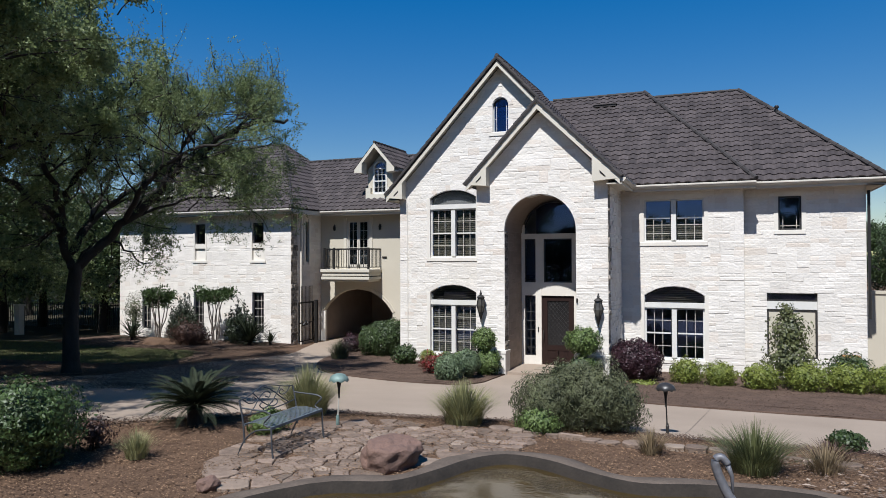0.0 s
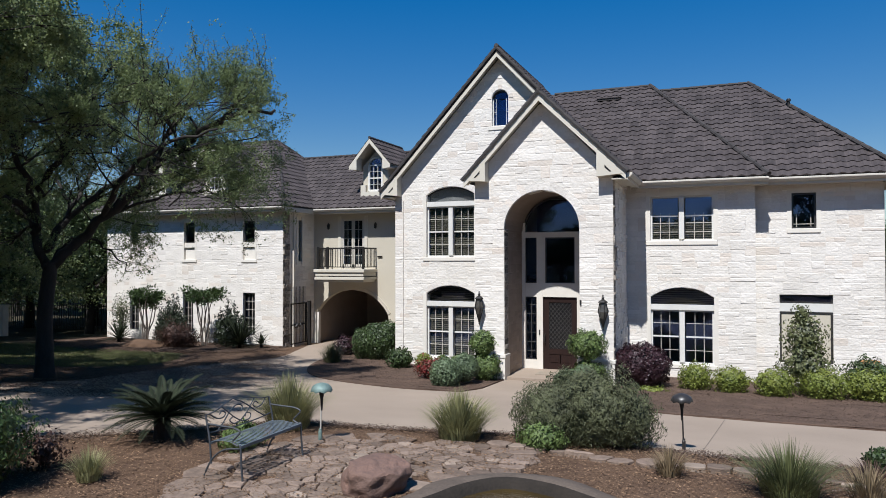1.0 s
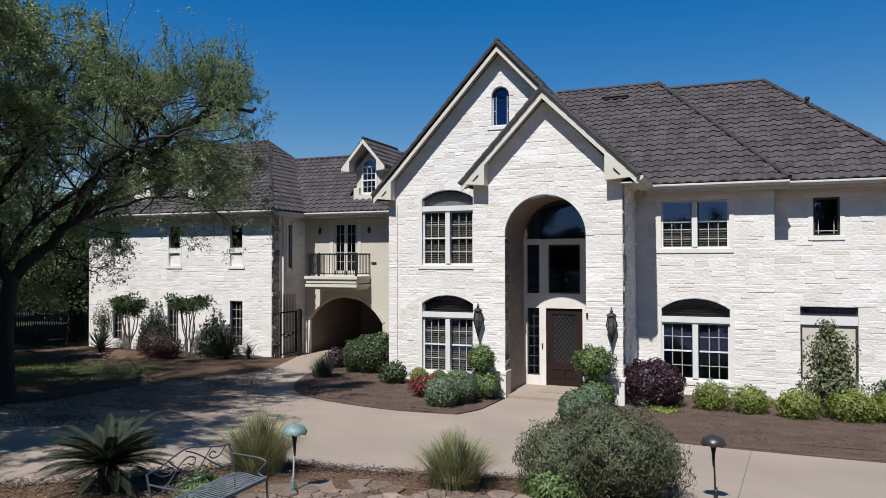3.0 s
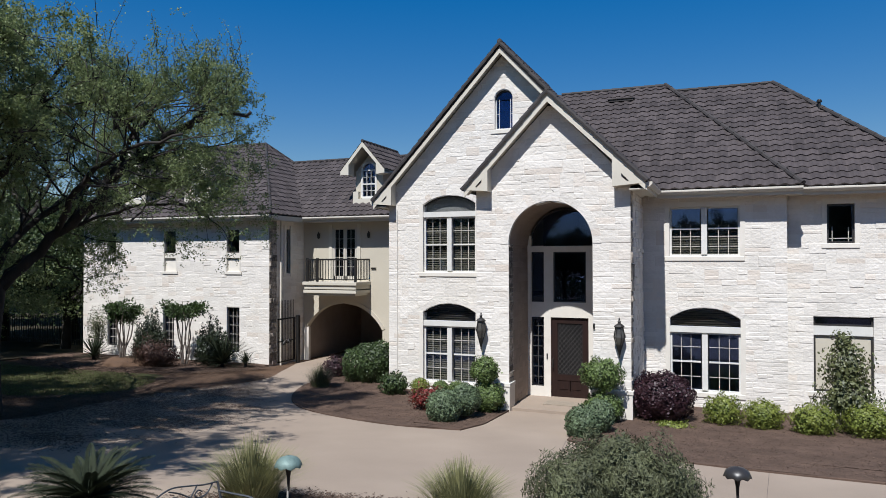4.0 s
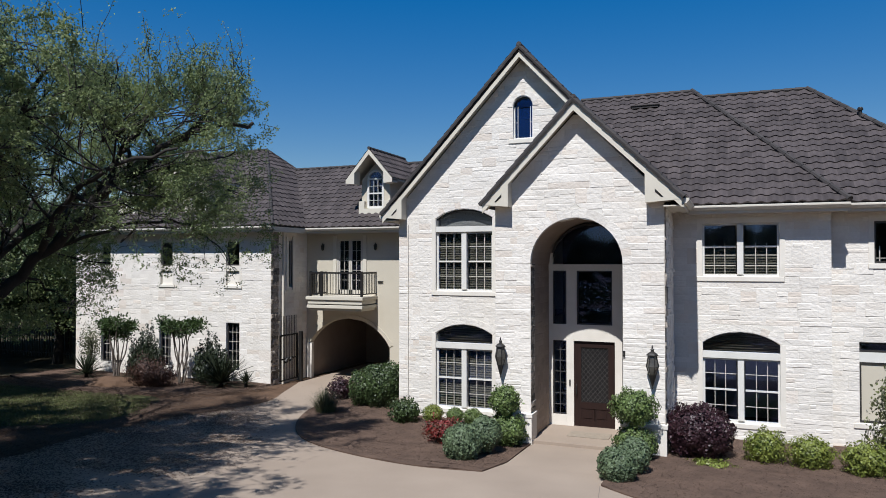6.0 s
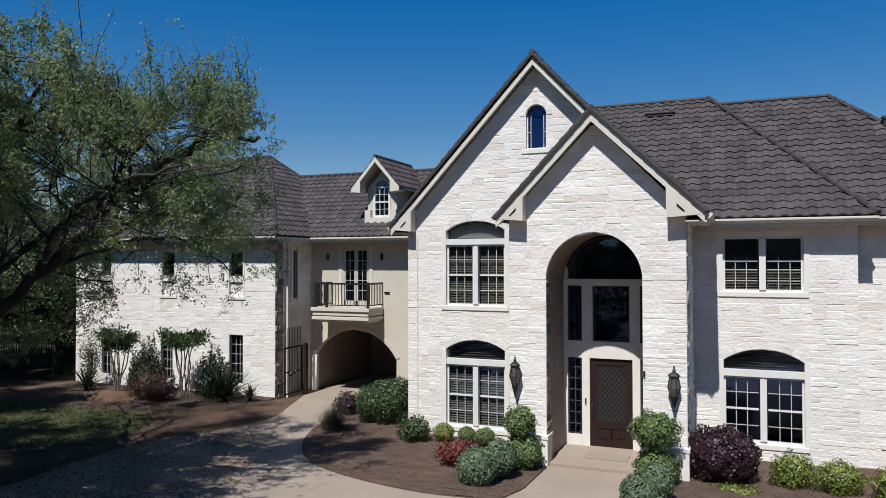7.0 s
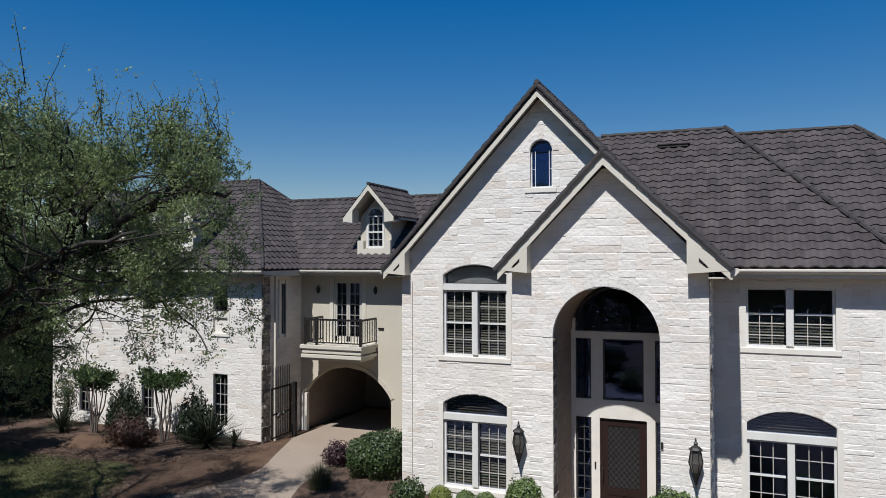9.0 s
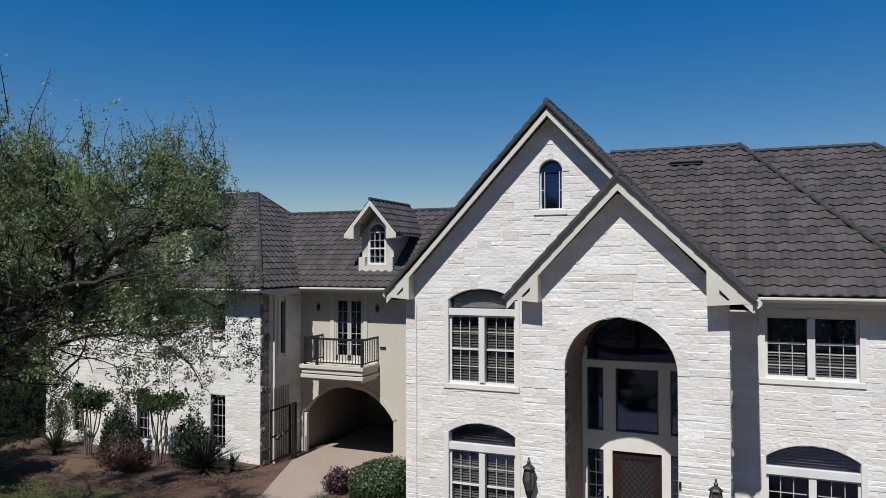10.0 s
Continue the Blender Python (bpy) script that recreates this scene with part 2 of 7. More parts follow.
def hang(name, me, parent=None, label="", m=None):
    ob = new(name, me)
    if m is not None:
        ob.matrix_basis = m
    if parent:
        ob.parent = parent
    if label:
        ob["label"] = label
    return ob


def part(name, bm, mat, parent=None, label="", smooth=False, bevel=0.0):
    if bevel > 0:
        bmesh.ops.bevel(bm, geom=bm.edges[:], offset=bevel, segments=2, profile=0.6, affect="EDGES", clamp_overlap=True)
    bmesh.ops.recalc_face_normals(bm, faces=bm.faces[:])
    me = bpy.data.meshes.new(name)
    bm.to_mesh(me)
    bm.free()
    me.materials.append(mat)
    if smooth:
        me.polygons.foreach_set("use_smooth", [True] * len(me.polygons))
    return hang(name, me, parent, label)


def box(bm, x0, y0, z0, x1, y1, z1, m=None):
    vs = [bm.verts.new((x, y, z)) for x in (x0, x1) for y in (y0, y1) for z in (z0, z1)]
    for f in ((0, 1, 3, 2), (4, 6, 7, 5), (0, 4, 5, 1), (2, 3, 7, 6), (0, 2, 6, 4), (1, 5, 7, 3)):
        bm.faces.new([vs[i] for i in f])
    if m is not None:
        bmesh.ops.transform(bm, matrix=m, verts=vs)
    return vs


def boxes(*rows):
    bm = bmesh.new()
    for r in rows:
        box(bm, *r)
    return bm


def prism(bm, outline, way):
    """A closed outline of 3D points, drawn out along way."""
    a = [bm.verts.new(p) for p in outline]
    b = [bm.verts.new(Vector(p) + Vector(way)) for p in outline]
    bm.faces.new(a)
    bm.faces.new(b[::-1])
    for i in range(len(a)):
        bm.faces.new((a[i], a[i - 1], b[i - 1], b[i]))


def tube(bm, pts, r, sides=6, taper=None):
    """A round bar through the points; taper: the radius at its end."""
    pts = [Vector(p) for p in pts]
    rings, n = [], len(pts)
    for i, p in enumerate(pts):
        way = (pts[min(i + 1, n - 1)] - pts[max(i - 1, 0)]).normalized()
        side = way.cross(Vector((0, 0, 1)) if abs(way.z) < 0.9 else Vector((1, 0, 0))).normalized()
        up = side.cross(way)
        rad = r if taper is None else r + (taper - r) * i / (n - 1)
        rings.append([bm.verts.new(p + (side * math.cos(a) + up * math.sin(a)) * rad) for a in (2 * math.pi * k / sides for k in range(sides))])
    for a, b in zip(rings, rings[1:]):
        for k in range(sides):
            bm.faces.new((a[k], a[k - 1], b[k - 1], b[k]))
    bm.faces.new(rings[0])
    bm.faces.new(rings[-1][::-1])


def lathe(bm, profile, sides=16, at=(0, 0, 0)):
    """A profile of (radius, height) turned round z."""
    rings = [[bm.verts.new((at[0] + r * math.cos(2 * math.pi * k / sides), at[1] + r * math.sin(2 * math.pi * k / sides), at[2] + z)) for k in range(sides)] for r, z in profile]
    for a, b in zip(rings, rings[1:]):
        for k in range(sides):
            bm.faces.new((a[k], a[k - 1], b[k - 1], b[k]))
    bm.faces.new(rings[0])
    bm.faces.new(rings[-1][::-1])


def smooth_path(pts, steps=6, closed=False):
    """A curve through the points."""
    pts = [Vector(p) for p in pts]
    n, out = len(pts), []
    for i in range(n if closed else n - 1):
        p = [pts[(i + k) % n] if closed else pts[min(max(i + k, 0), n - 1)] for k in (-1, 0, 1, 2)]
        for s in range(steps):
            t = s / steps
            out.append(0.5 * ((2 * p[1]) + (p[2] - p[0]) * t + (2 * p[0] - 5 * p[1] + 4 * p[2] - p[3]) * t * t + (3 * p[1] - p[0] - 3 * p[2] + p[3]) * t ** 3))
    if not closed:
        out.append(pts[-1])
    return out


def thing(name, label, category, group="", at=(0, 0, 0)):
    ob = new(name)
    ob.location = at
    return tagged(ob, label, category, group)


# ---- the lie of the land ----
LIE_Y = (-400, -24, -15.2, -13.3, -10.8, -7.5, -4.5, -2, 1, 4, 10, 400)
LIE_Z = (1.1, 1.1, 1.1, 1.0, 0.72, 0.40, 0.14, 0.03, -0.05, -0.15, -0.2, -0.6)


def lie(y):
    return float(np.interp(y, LIE_Y, LIE_Z))


def inside(x, y, poly):
    hit = False
    for (ax, ay), (bx, by) in zip(poly, poly[1:] + poly[:1]):
        if (ay > y) != (by > y) and x < (bx - ax) * (y - ay) / (by - ay) + ax:
            hit = not hit
    return hit


def sheet(name, poly, mat, lift, step=0.3, label="", kind="structure", rough=0.0, skirt=0.0):
    """A patch of ground that follows the land, cut into strips along x."""
    ys = sorted({round(p[1], 4) for p in poly} | {y for y in LIE_Y if min(p[1] for p in poly) < y < max(p[1] for p in poly)}
                | set(np.arange(min(p[1] for p in poly), max(p[1] for p in poly), step).round(4)))
    verts, faces = [], []
    for a, b in zip(ys, ys[1:]):
        if b - a < 1e-4:
            continue
        cuts = []
        for p, q in zip(poly, poly[1:] + poly[:1]):
            lo, hi = (p, q) if p[1] < q[1] else (q, p)
            if lo[1] <= a + 2e-4 and hi[1] >= b - 2e-4 and hi[1] - lo[1] > 1e-6:
                f = lambda y: lo[0] + (hi[0] - lo[0]) * (y - lo[1]) / (hi[1] - lo[1])
                cuts.append((f((a + b) / 2), f(a), f(b)))
        cuts.sort()
        for l, r in zip(cuts[::2], cuts[1::2]):
            n = max(1, int((r[0] - l[0]) / 1.2)) if rough else 1
            for i in range(n):
                k = len(verts)
                for s, (u, y) in enumerate(((i / n, a), ((i + 1) / n, a), ((i + 1) / n, b), (i / n, b))):
                    e = (l[1], r[1]) if y == a else (l[2], r[2])
                    x = e[0] + (e[1] - e[0]) * u
                    verts.append((x, y, lie(y) + lift + (rough * noise.noise((x * 0.9, y * 0.9, 3.1)) if rough else 0)))
                faces.append((k, k + 1, k + 2, k + 3))
    if skirt:
        n = len(poly)
        for i in range(n):
            (ax, ay), (bx, by) = poly[i - 1], poly[i]
            k = len(verts)
            verts += [(ax, ay, lie(ay) + lift), (bx, by, lie(by) + lift), (bx, by, lie(by) + lift - skirt), (ax, ay, lie(ay) + lift - skirt)]
            faces.append((k, k + 1, k + 2, k + 3))
    return tagged(hang(name, mesh_of(name, verts, faces, mat)), label, name.split("_")[0], kind=kind)


# ---- the house: how its walls and roofs are made ----
house = thing("house", "two-storey white limestone house with brown tiled gable and hip roofs", "house")


def half_width(o, z):
    """Half the width of an opening at a height (0 above its crown)."""
    x0, x1, _, z1, rise = o
    w = (x1 - x0) / 2
    if z <= z1:
        return w
    if rise <= 0 or z >= z1 + rise:
        return 0.0
    r = (w * w + rise * rise) / (2 * rise)
    c = z1 + rise - r
    return math.sqrt(max(r * r - (z - c) ** 2, 0.0))


def spans(z0, z1, left, right, openings):
    """The stretches of wall between the openings in a band, as (x0 low, x1 low, x0 high, x1 high)."""
    runs = [(left(z0), right(z0), left(z1), right(z1))]
    for o in openings:
        if z1 <= o[2] + 1e-6 or z0 >= o[3] + o[4] - 1e-6:
            continue
        c = (o[0] + o[1]) / 2
        a, b = half_width(o, z0 + 1e-6), half_width(o, z1 - 1e-6)
        nxt = []
        for r in runs:
            if r[0] < c - a and r[1] > c + a:
                nxt += [(r[0], c - a, r[2], c - b), (c + a, r[1], c + b, r[3])]
            elif c + a <= r[0] or c - a >= r[1]:
                nxt.append(r)
            elif r[0] >= c - a and r[1] > c + a:
                nxt.append((c + a, r[1], c + b, r[3]))
            elif r[1] <= c + a and r[0] < c - a:
                nxt.append((r[0], c - a, r[2], c - b))
        runs = nxt
    return [r for r in runs if r[1] - r[0] > 0.01 or r[3] - r[2] > 0.01]


def slab_wall(name, at, left, right, z0, z1, openings=(), depth=0.28, mat=MORTAR, label="", breaks=()):
    """The body of a wall with its openings through it. at(u, d, z): a place along the wall, d out of its face."""
    zs = {z0, z1, *breaks}
    for o in openings:
        zs |= {o[2], o[3], o[3] + o[4]}
        if o[4] > 0:
            zs |= set(np.linspace(o[3], o[3] + o[4], 13))
    zs = sorted(z for z in zs if z0 <= z <= z1)
    bm = bmesh.new()

    def pieces(a, b):
        """The runs of a band, cut where openings above or below begin and end."""
        for l0, r0, l1, r1 in spans(a, b, left, right, openings):
            edges = sorted({e for o in openings for e in o[:2] if max(l0, l1) + 1e-3 < e < min(r0, r1) - 1e-3})
            low, high = [l0, *edges, r0], [l1, *edges, r1]
            yield from zip(low, low[1:], high, high[1:])

    for a, b in zip(zs, zs[1:]):
        if b - a < 1e-4:
            continue
        for l0, r0, l1, r1 in pieces(a, b):
            v = [bm.verts.new(at(u, d, z)) for u, d, z in ((l0, 0, a), (r0, 0, a), (r1, 0, b), (l1, 0, b), (l0, -depth, a), (r0, -depth, a), (r1, -depth, b), (l1, -depth, b))]
            for f in ((0, 1, 2, 3), (7, 6, 5, 4), (0, 3, 7, 4), (1, 5, 6, 2), (3, 2, 6, 7), (0, 4, 5, 1)):
                bm.faces.new([v[i] for i in f])
    bmesh.ops.remove_doubles(bm, verts=bm.verts[:], dist=1e-4)
    return part(name, bm, mat, house, label)


def stone_shape(w, h, rng, trap=(0, 0, 0, 0), proud=1.0):
    """One split-faced stone of that size: pillowed face, chamfered edges. trap: how far its four ends are drawn in (low left, low right, high left, high right)."""
    g, p = 0.002, 0.002 + 0.013 * rng.random() ** 2.0
    lo_l, lo_r, hi_l, hi_r = trap
    base = [(g + lo_l, 0, g), (w - g - lo_r, 0, g), (w - g - hi_r, 0, h - g), (g + hi_l, 0, h - g)]
    p *= proud
    j = lambda: p * rng.uniform(0.25, 1.1)
    c = lambda: min(rng.uniform(0.003, 0.028), w * 0.3, h * 0.22)
    face = [(g + c() + lo_l, j(), g + c()), (w - g - c() - lo_r, j(), g + c()), (w - g - c() - hi_r, j(), h - g - c()), (g + c() + hi_l, j(), h - g - c())]
    mid = ((base[0][0] + base[1][0]) / 2 + rng.uniform(-0.1, 0.1) * w, sum(q[1] for q in face) / 4 + p * 0.12, h * rng.uniform(0.4, 0.6))
    return base + face + [mid], [(0, 1, 5, 4), (1, 2, 6, 5), (2, 3, 7, 6), (3, 0, 4, 7), (4, 5, 8), (5, 6, 8), (6, 7, 8), (7, 4, 8)]


def lay_stones(wall, at, left, right, z0, z1, openings, seed, single, mat=STONE, sizes=(0.20, 0.60), proud=1.0):
    """Coursed stones on a wall's face. single(u, z): whether a stone there is an object of its own (300 at most)."""
    rng = random.Random(seed)
    variants = {}
    joint_v, joint_f, count, z = [], [], 0, z0

    def lay(u, w, za, h, l0, r0, l1, r1):
        nonlocal count
        trap = [max(0, l0 - u), max(0, u + w - r0), max(0, l1 - u), max(0, u + w - r1)]
        if min(w - trap[0] - trap[1], w - trap[2] - trap[3]) < 0.045:
            return
        if max(trap) < 1e-4 and count < 300 and w > 0.15 and single(u + w / 2, za + h / 2):
            key = (round(w * 12), round(h * 50), rng.randrange(3))
            sw, sh = key[0] / 12, key[1] / 50
            if key not in variants:
                vs, fs = stone_shape(sw, sh, rng, proud=proud)
                variants[key] = mesh_of("stone", [at(x, d, zz) - at(0, 0, 0) for x, d, zz in vs], fs, mat)
            o = hang("stone", variants[key], wall)
            axis = at(1, 0, 0) - at(0, 0, 0)
            o.location = at(u, 0, za)
            o.scale = (w / sw if abs(axis.x) > 0.5 else 1, w / sw if abs(axis.y) > 0.5 else 1, h / sh)
            count += 1
        else:
            vs, fs = stone_shape(w, h, rng, trap, proud)
            k = len(joint_v)
            joint_v.extend(at(u + x, d, za + zz) for x, d, zz in vs)
            joint_f.extend(tuple(i + k for i in f) for f in fs)

    levels = [o[2] for o in openings] + [o[3] for o in openings if o[4] <= 0]
    arched = [(o[3], o[3] + o[4]) for o in openings if o[4] > 0]
    while z < z1 - 0.03:
        h = min(rng.choice((0.24, 0.28, 0.33, 0.38, 0.44)), z1 - z)
        if any(a - 0.3 < z < b for a, b in arched):
            h = min(0.17, z1 - z)
        for level in levels:
            if z + 0.02 < level < z + h + 0.08:
                h = level - z
        for l0, r0, l1, r1 in spans(z, z + h, left, right, openings):
            lo, hi = min(l0, l1), max(r0, r1)
            u = lo
            while u < hi - 0.02:
                w = rng.uniform(*sizes) * 1.35
                if hi - u - w < 0.25:
                    w = hi - u
                rows = 1 if h < 0.2 else rng.choices((1, 2, 3), (0.12 if w < 0.7 else 0.0, 0.6, 0.28 if h > 0.3 else 0.0))[0]
                cuts = [0.0] + sorted((k + rng.uniform(-0.22, 0.22)) / rows for k in range(1, rows)) + [1.0]
                for a, b in zip(cuts, cuts[1:]):
                    e = [l0 + (l1 - l0) * a, r0 + (r1 - r0) * a, l0 + (l1 - l0) * b, r0 + (r1 - r0) * b]
                    split = rng.uniform(0.3, 0.7) * w if w > 0.5 and rng.random() < 0.55 else w
                    lay(u, split, z + a * h, (b - a) * h, *e)
                    if split < w:
                        lay(u + split, w - split, z + a * h, (b - a) * h, *e)
                u += w
        z += h
    if joint_v:
        tagged(hang("stonework", mesh_of("stonework", joint_v, joint_f, mat), wall), kind="stuff")


def front(y):
    return lambda u, d, z: Vector((u, y - d, z))


def east(x):
    return lambda u, d, z: Vector((x + d, u, z))


ROW, WAVE = 0.315, 0.32


def tile_shape(step):
    """One pan tile: a wave across, its lower lip lifted."""
    n, vs, fs = 8, [], []
    for i in range(n + 1):
        s = i / n
        b = 0.052 * (0.5 - 0.5 * math.cos(2 * math.pi * s)) ** 1.2
        vs += [(s * WAVE, 0, step + b), (s * WAVE, ROW + 0.01, b * 0.9), (s * WAVE, 0.004, b * 0.5)]
    for i in range(n):
        a = i * 3
        fs += [(a, a + 3, a + 4, a + 1), (a + 2, a + 5, a + 3, a)]
    return vs, fs


def roof_plane(name, origin, along, up, outline, near=None, label="", limit=300, base=None):
    """A roof slope covered in tiles. outline: its convex (u, v) outline, u along the eave and v up the slope."""
    o, a, b = Vector(origin), Vector(along).normalized(), Vector(up).normalized()
    nrm = a.cross(b).normalized()
    if nrm.z < 0:
        nrm = -nrm
    bm = bmesh.new()
    prism(bm, [o + a * u + b * v - nrm * 0.02 for u, v in outline], -nrm * 0.10)
    roof = part(name, bm, base or RIDGE, house, label)

    def ends(v):
        xs = []
        for (u0, v0), (u1, v1) in zip(outline, outline[1:] + outline[:1]):
            if min(v0, v1) - 1e-6 <= v <= max(v0, v1) + 1e-6 and abs(v1 - v0) > 1e-6:
                xs.append(u0 + (u1 - u0) * (v - v0) / (v1 - v0))
        return (min(xs), max(xs)) if xs else None

    vs, fs = tile_shape(0.028)
    m = Matrix((a, b, nrm)).transposed()
    single = mesh_of("tile", [m @ Vector(p) for p in vs], fs, TILE)
    top = max(v for u, v in outline)
    left = min(u for u, v in outline)
    jv, jf, count, v, row = [], [], 0, min(q for u, q in outline), 0
    while v < top - 0.02:
        e0, e1 = ends(v), ends(min(v + ROW, top))
        if not e0 or not e1:
            break
        lo, hi = min(e0[0], e1[0]), max(e0[1], e1[1])
        k0, k1 = int((lo - left) / WAVE), int((hi - left) / WAVE) + 1
        for k in range(k0, k1 + 1):
            u = left + k * WAVE
            if u >= hi or u + WAVE <= lo:
                continue
            p = o + a * u + b * v
            whole = u >= max(e0[0], e1[0]) and u + WAVE <= min(e0[1], e1[1]) and v + ROW <= top
            jig = 0.004 * math.sin(k * 12.9 + row * 7.7)
            if whole and count < limit and near and near(p):
                hang("tile", single, roof).location = p + nrm * jig
                count += 1
                continue
            q = len(jv)
            for x, y, z in vs:
                y = min(y, top - v + 0.01)
                s = min(max(y / ROW, 0), 1)
                l, r = e0[0] + (e1[0] - e0[0]) * s, e0[1] + (e1[1] - e0[1]) * s
                x = min(max(u + x, l), r)
                jv.append(o + a * x + b * (v + y) + nrm * (z + jig))
            jf += [tuple(i + q for i in f) for f in fs]
        v += ROW
        row += 1
    if jv:
        tagged(hang("tiling", mesh_of("tiling", jv, jf, TILE), roof), kind="stuff")
    return roof


def ridge_line(a, b, r=0.075, step=0.36, owner=None):
    """Round caps, one overlapping the next, along a ridge or hip."""
    a, b = Vector(a), Vector(b)
    n = max(2, round((b - a).length / step))
    line = hang("ridge", None, owner or house)
    way = (b - a) / n
    bm = bmesh.new()
    tube(bm, [(0, 0, 0), way * 1.06], r, 8, r * 0.84)
    me = bpy.data.meshes.new("cap")
    bm.to_mesh(me)
    bm.free()
    me.materials.append(RIDGE)
    for i in range(n):
        hang("cap", me, line).location = a + way * i
    return line


def eave(a, b, out, gutter=True, wall_gap=0.5):
    """Fascia, soffit and gutter along an eave from a to b; out: the way it faces."""
    a, b, out = Vector(a), Vector(b), Vector(out)
    bm = bmesh.new()
    prism(bm, [a - Vector((0, 0, 0.04)), a - out * 0.03 - Vector((0, 0, 0.04)), a - out * 0.03 - Vector((0, 0, 0.24)), a - Vector((0, 0, 0.24))], b - a)
    part("fascia", bm, PAINT, house)
    bm = bmesh.new()
    prism(bm, [a - out * 0.03 - Vector((0, 0, 0.19)), a - out * wall_gap - Vector((0, 0, 0.19)), a - out * wall_gap - Vector((0, 0, 0.22)), a - out * 0.03 - Vector((0, 0, 0.22))], b - a)
    part("soffit", bm, PAINT, house)
    if gutter:
        bm = bmesh.new()
        o = lambda d, z: a + out * d + Vector((0, 0, z))
        prism(bm, [o(0.004, -0.03), o(0.12, -0.03), o(0.13, -0.04), o(0.128, -0.082), o(0.06, -0.155), o(0.004, -0.155)], b - a)
        part("gutter", bm, GUTTER, house)


def rake(apex, foot, y0, thick=0.20):
    """The barge board of a gable from apex to foot (x, z), with soffit behind it, from the face y0 back by 0.35."""
    (ax, az), (fx, fz) = apex, foot
    bm = bmesh.new()
    prism(bm, [(ax, y0, az), (fx, y0, fz), (fx, y0, fz - thick * 1.42), (ax, y0, az - thick * 1.42)], (0, 0.05, 0))
    part("barge_board", bm, PAINT, house)
    bm = bmesh.new()
    prism(bm, [(ax, y0 + 0.05, az - 0.10), (fx, y0 + 0.05, fz - 0.10), (fx, y0 + 0.05, fz - 0.16), (ax, y0 + 0.05, az - 0.16)], (0, 0.36, 0))
    part("rake_soffit", bm, PAINT, house)


def verge(apex, foot, y, step=0.36):
    """Flattened caps, one over the next, along the edge of a gable from foot to apex (x, z)."""
    a, b = Vector((foot[0], y, foot[1])), Vector((apex[0], y, apex[1]))
    n = round((b - a).length / step)
    way = (b - a) / n
    up = Vector((-way.z, 0, way.x)).normalized()
    up = up if up.z > 0 else -up
    line = hang("verge", None, house)
    bm = bmesh.new()
    rings = []
    for s, lift in ((0.0, 0.020), (1.1, 0.0)):
        rings.append([bm.verts.new(way * s + up * (u + lift) + Vector((0, d, 0))) for d, u in ((-0.075, -0.085), (-0.085, -0.035), (-0.07, 0.012), (-0.02, 0.034), (0.05, 0.034), (0.10, 0.0), (0.11, -0.06))])
    for k in range(6):
        bm.faces.new((rings[0][k], rings[0][k + 1], rings[1][k + 1], rings[1][k]))
    bm.faces.new(rings[0])
    bm.faces.new(rings[1][::-1])
    bmesh.ops.recalc_face_normals(bm, faces=bm.faces[:])
    me = bpy.data.meshes.new("cap")
    bm.to_mesh(me)
    bm.free()
    me.materials.append(RIDGE)
    for i in range(n):
        hang("cap", me, line).location = a + way * i


def eave_return(x_out, x_in, z_low, z_top, z_in, y0, depth):
    """The boxed end of a rake: a wedge with a small dark vent."""
    bm = bmesh.new()
    prism(bm, [(x_out, y0, z_low), (x_in, y0, z_low - 0.06), (x_in, y0, z_in), (x_out, y0, z_top)], (0, depth, 0))
    end = part("eave_return", bm, PAINT, house)
    s = 1 if x_in > x_out else -1
    cx, cz = x_out + (x_in - x_out) * 0.60, z_low + 0.17
    bm = bmesh.new()
    prism(bm, [(cx - 0.09 * s, y0 - 0.006, cz - 0.10), (cx - 0.05 * s, y0 - 0.006, cz - 0.11), (cx + 0.10 * s, y0 - 0.006, cz + 0.10), (cx + 0.10 * s, y0 - 0.006, cz + 0.02)], (0, 0.004, 0))
    part("vent_slot", bm, IRON, end, "dark slot")


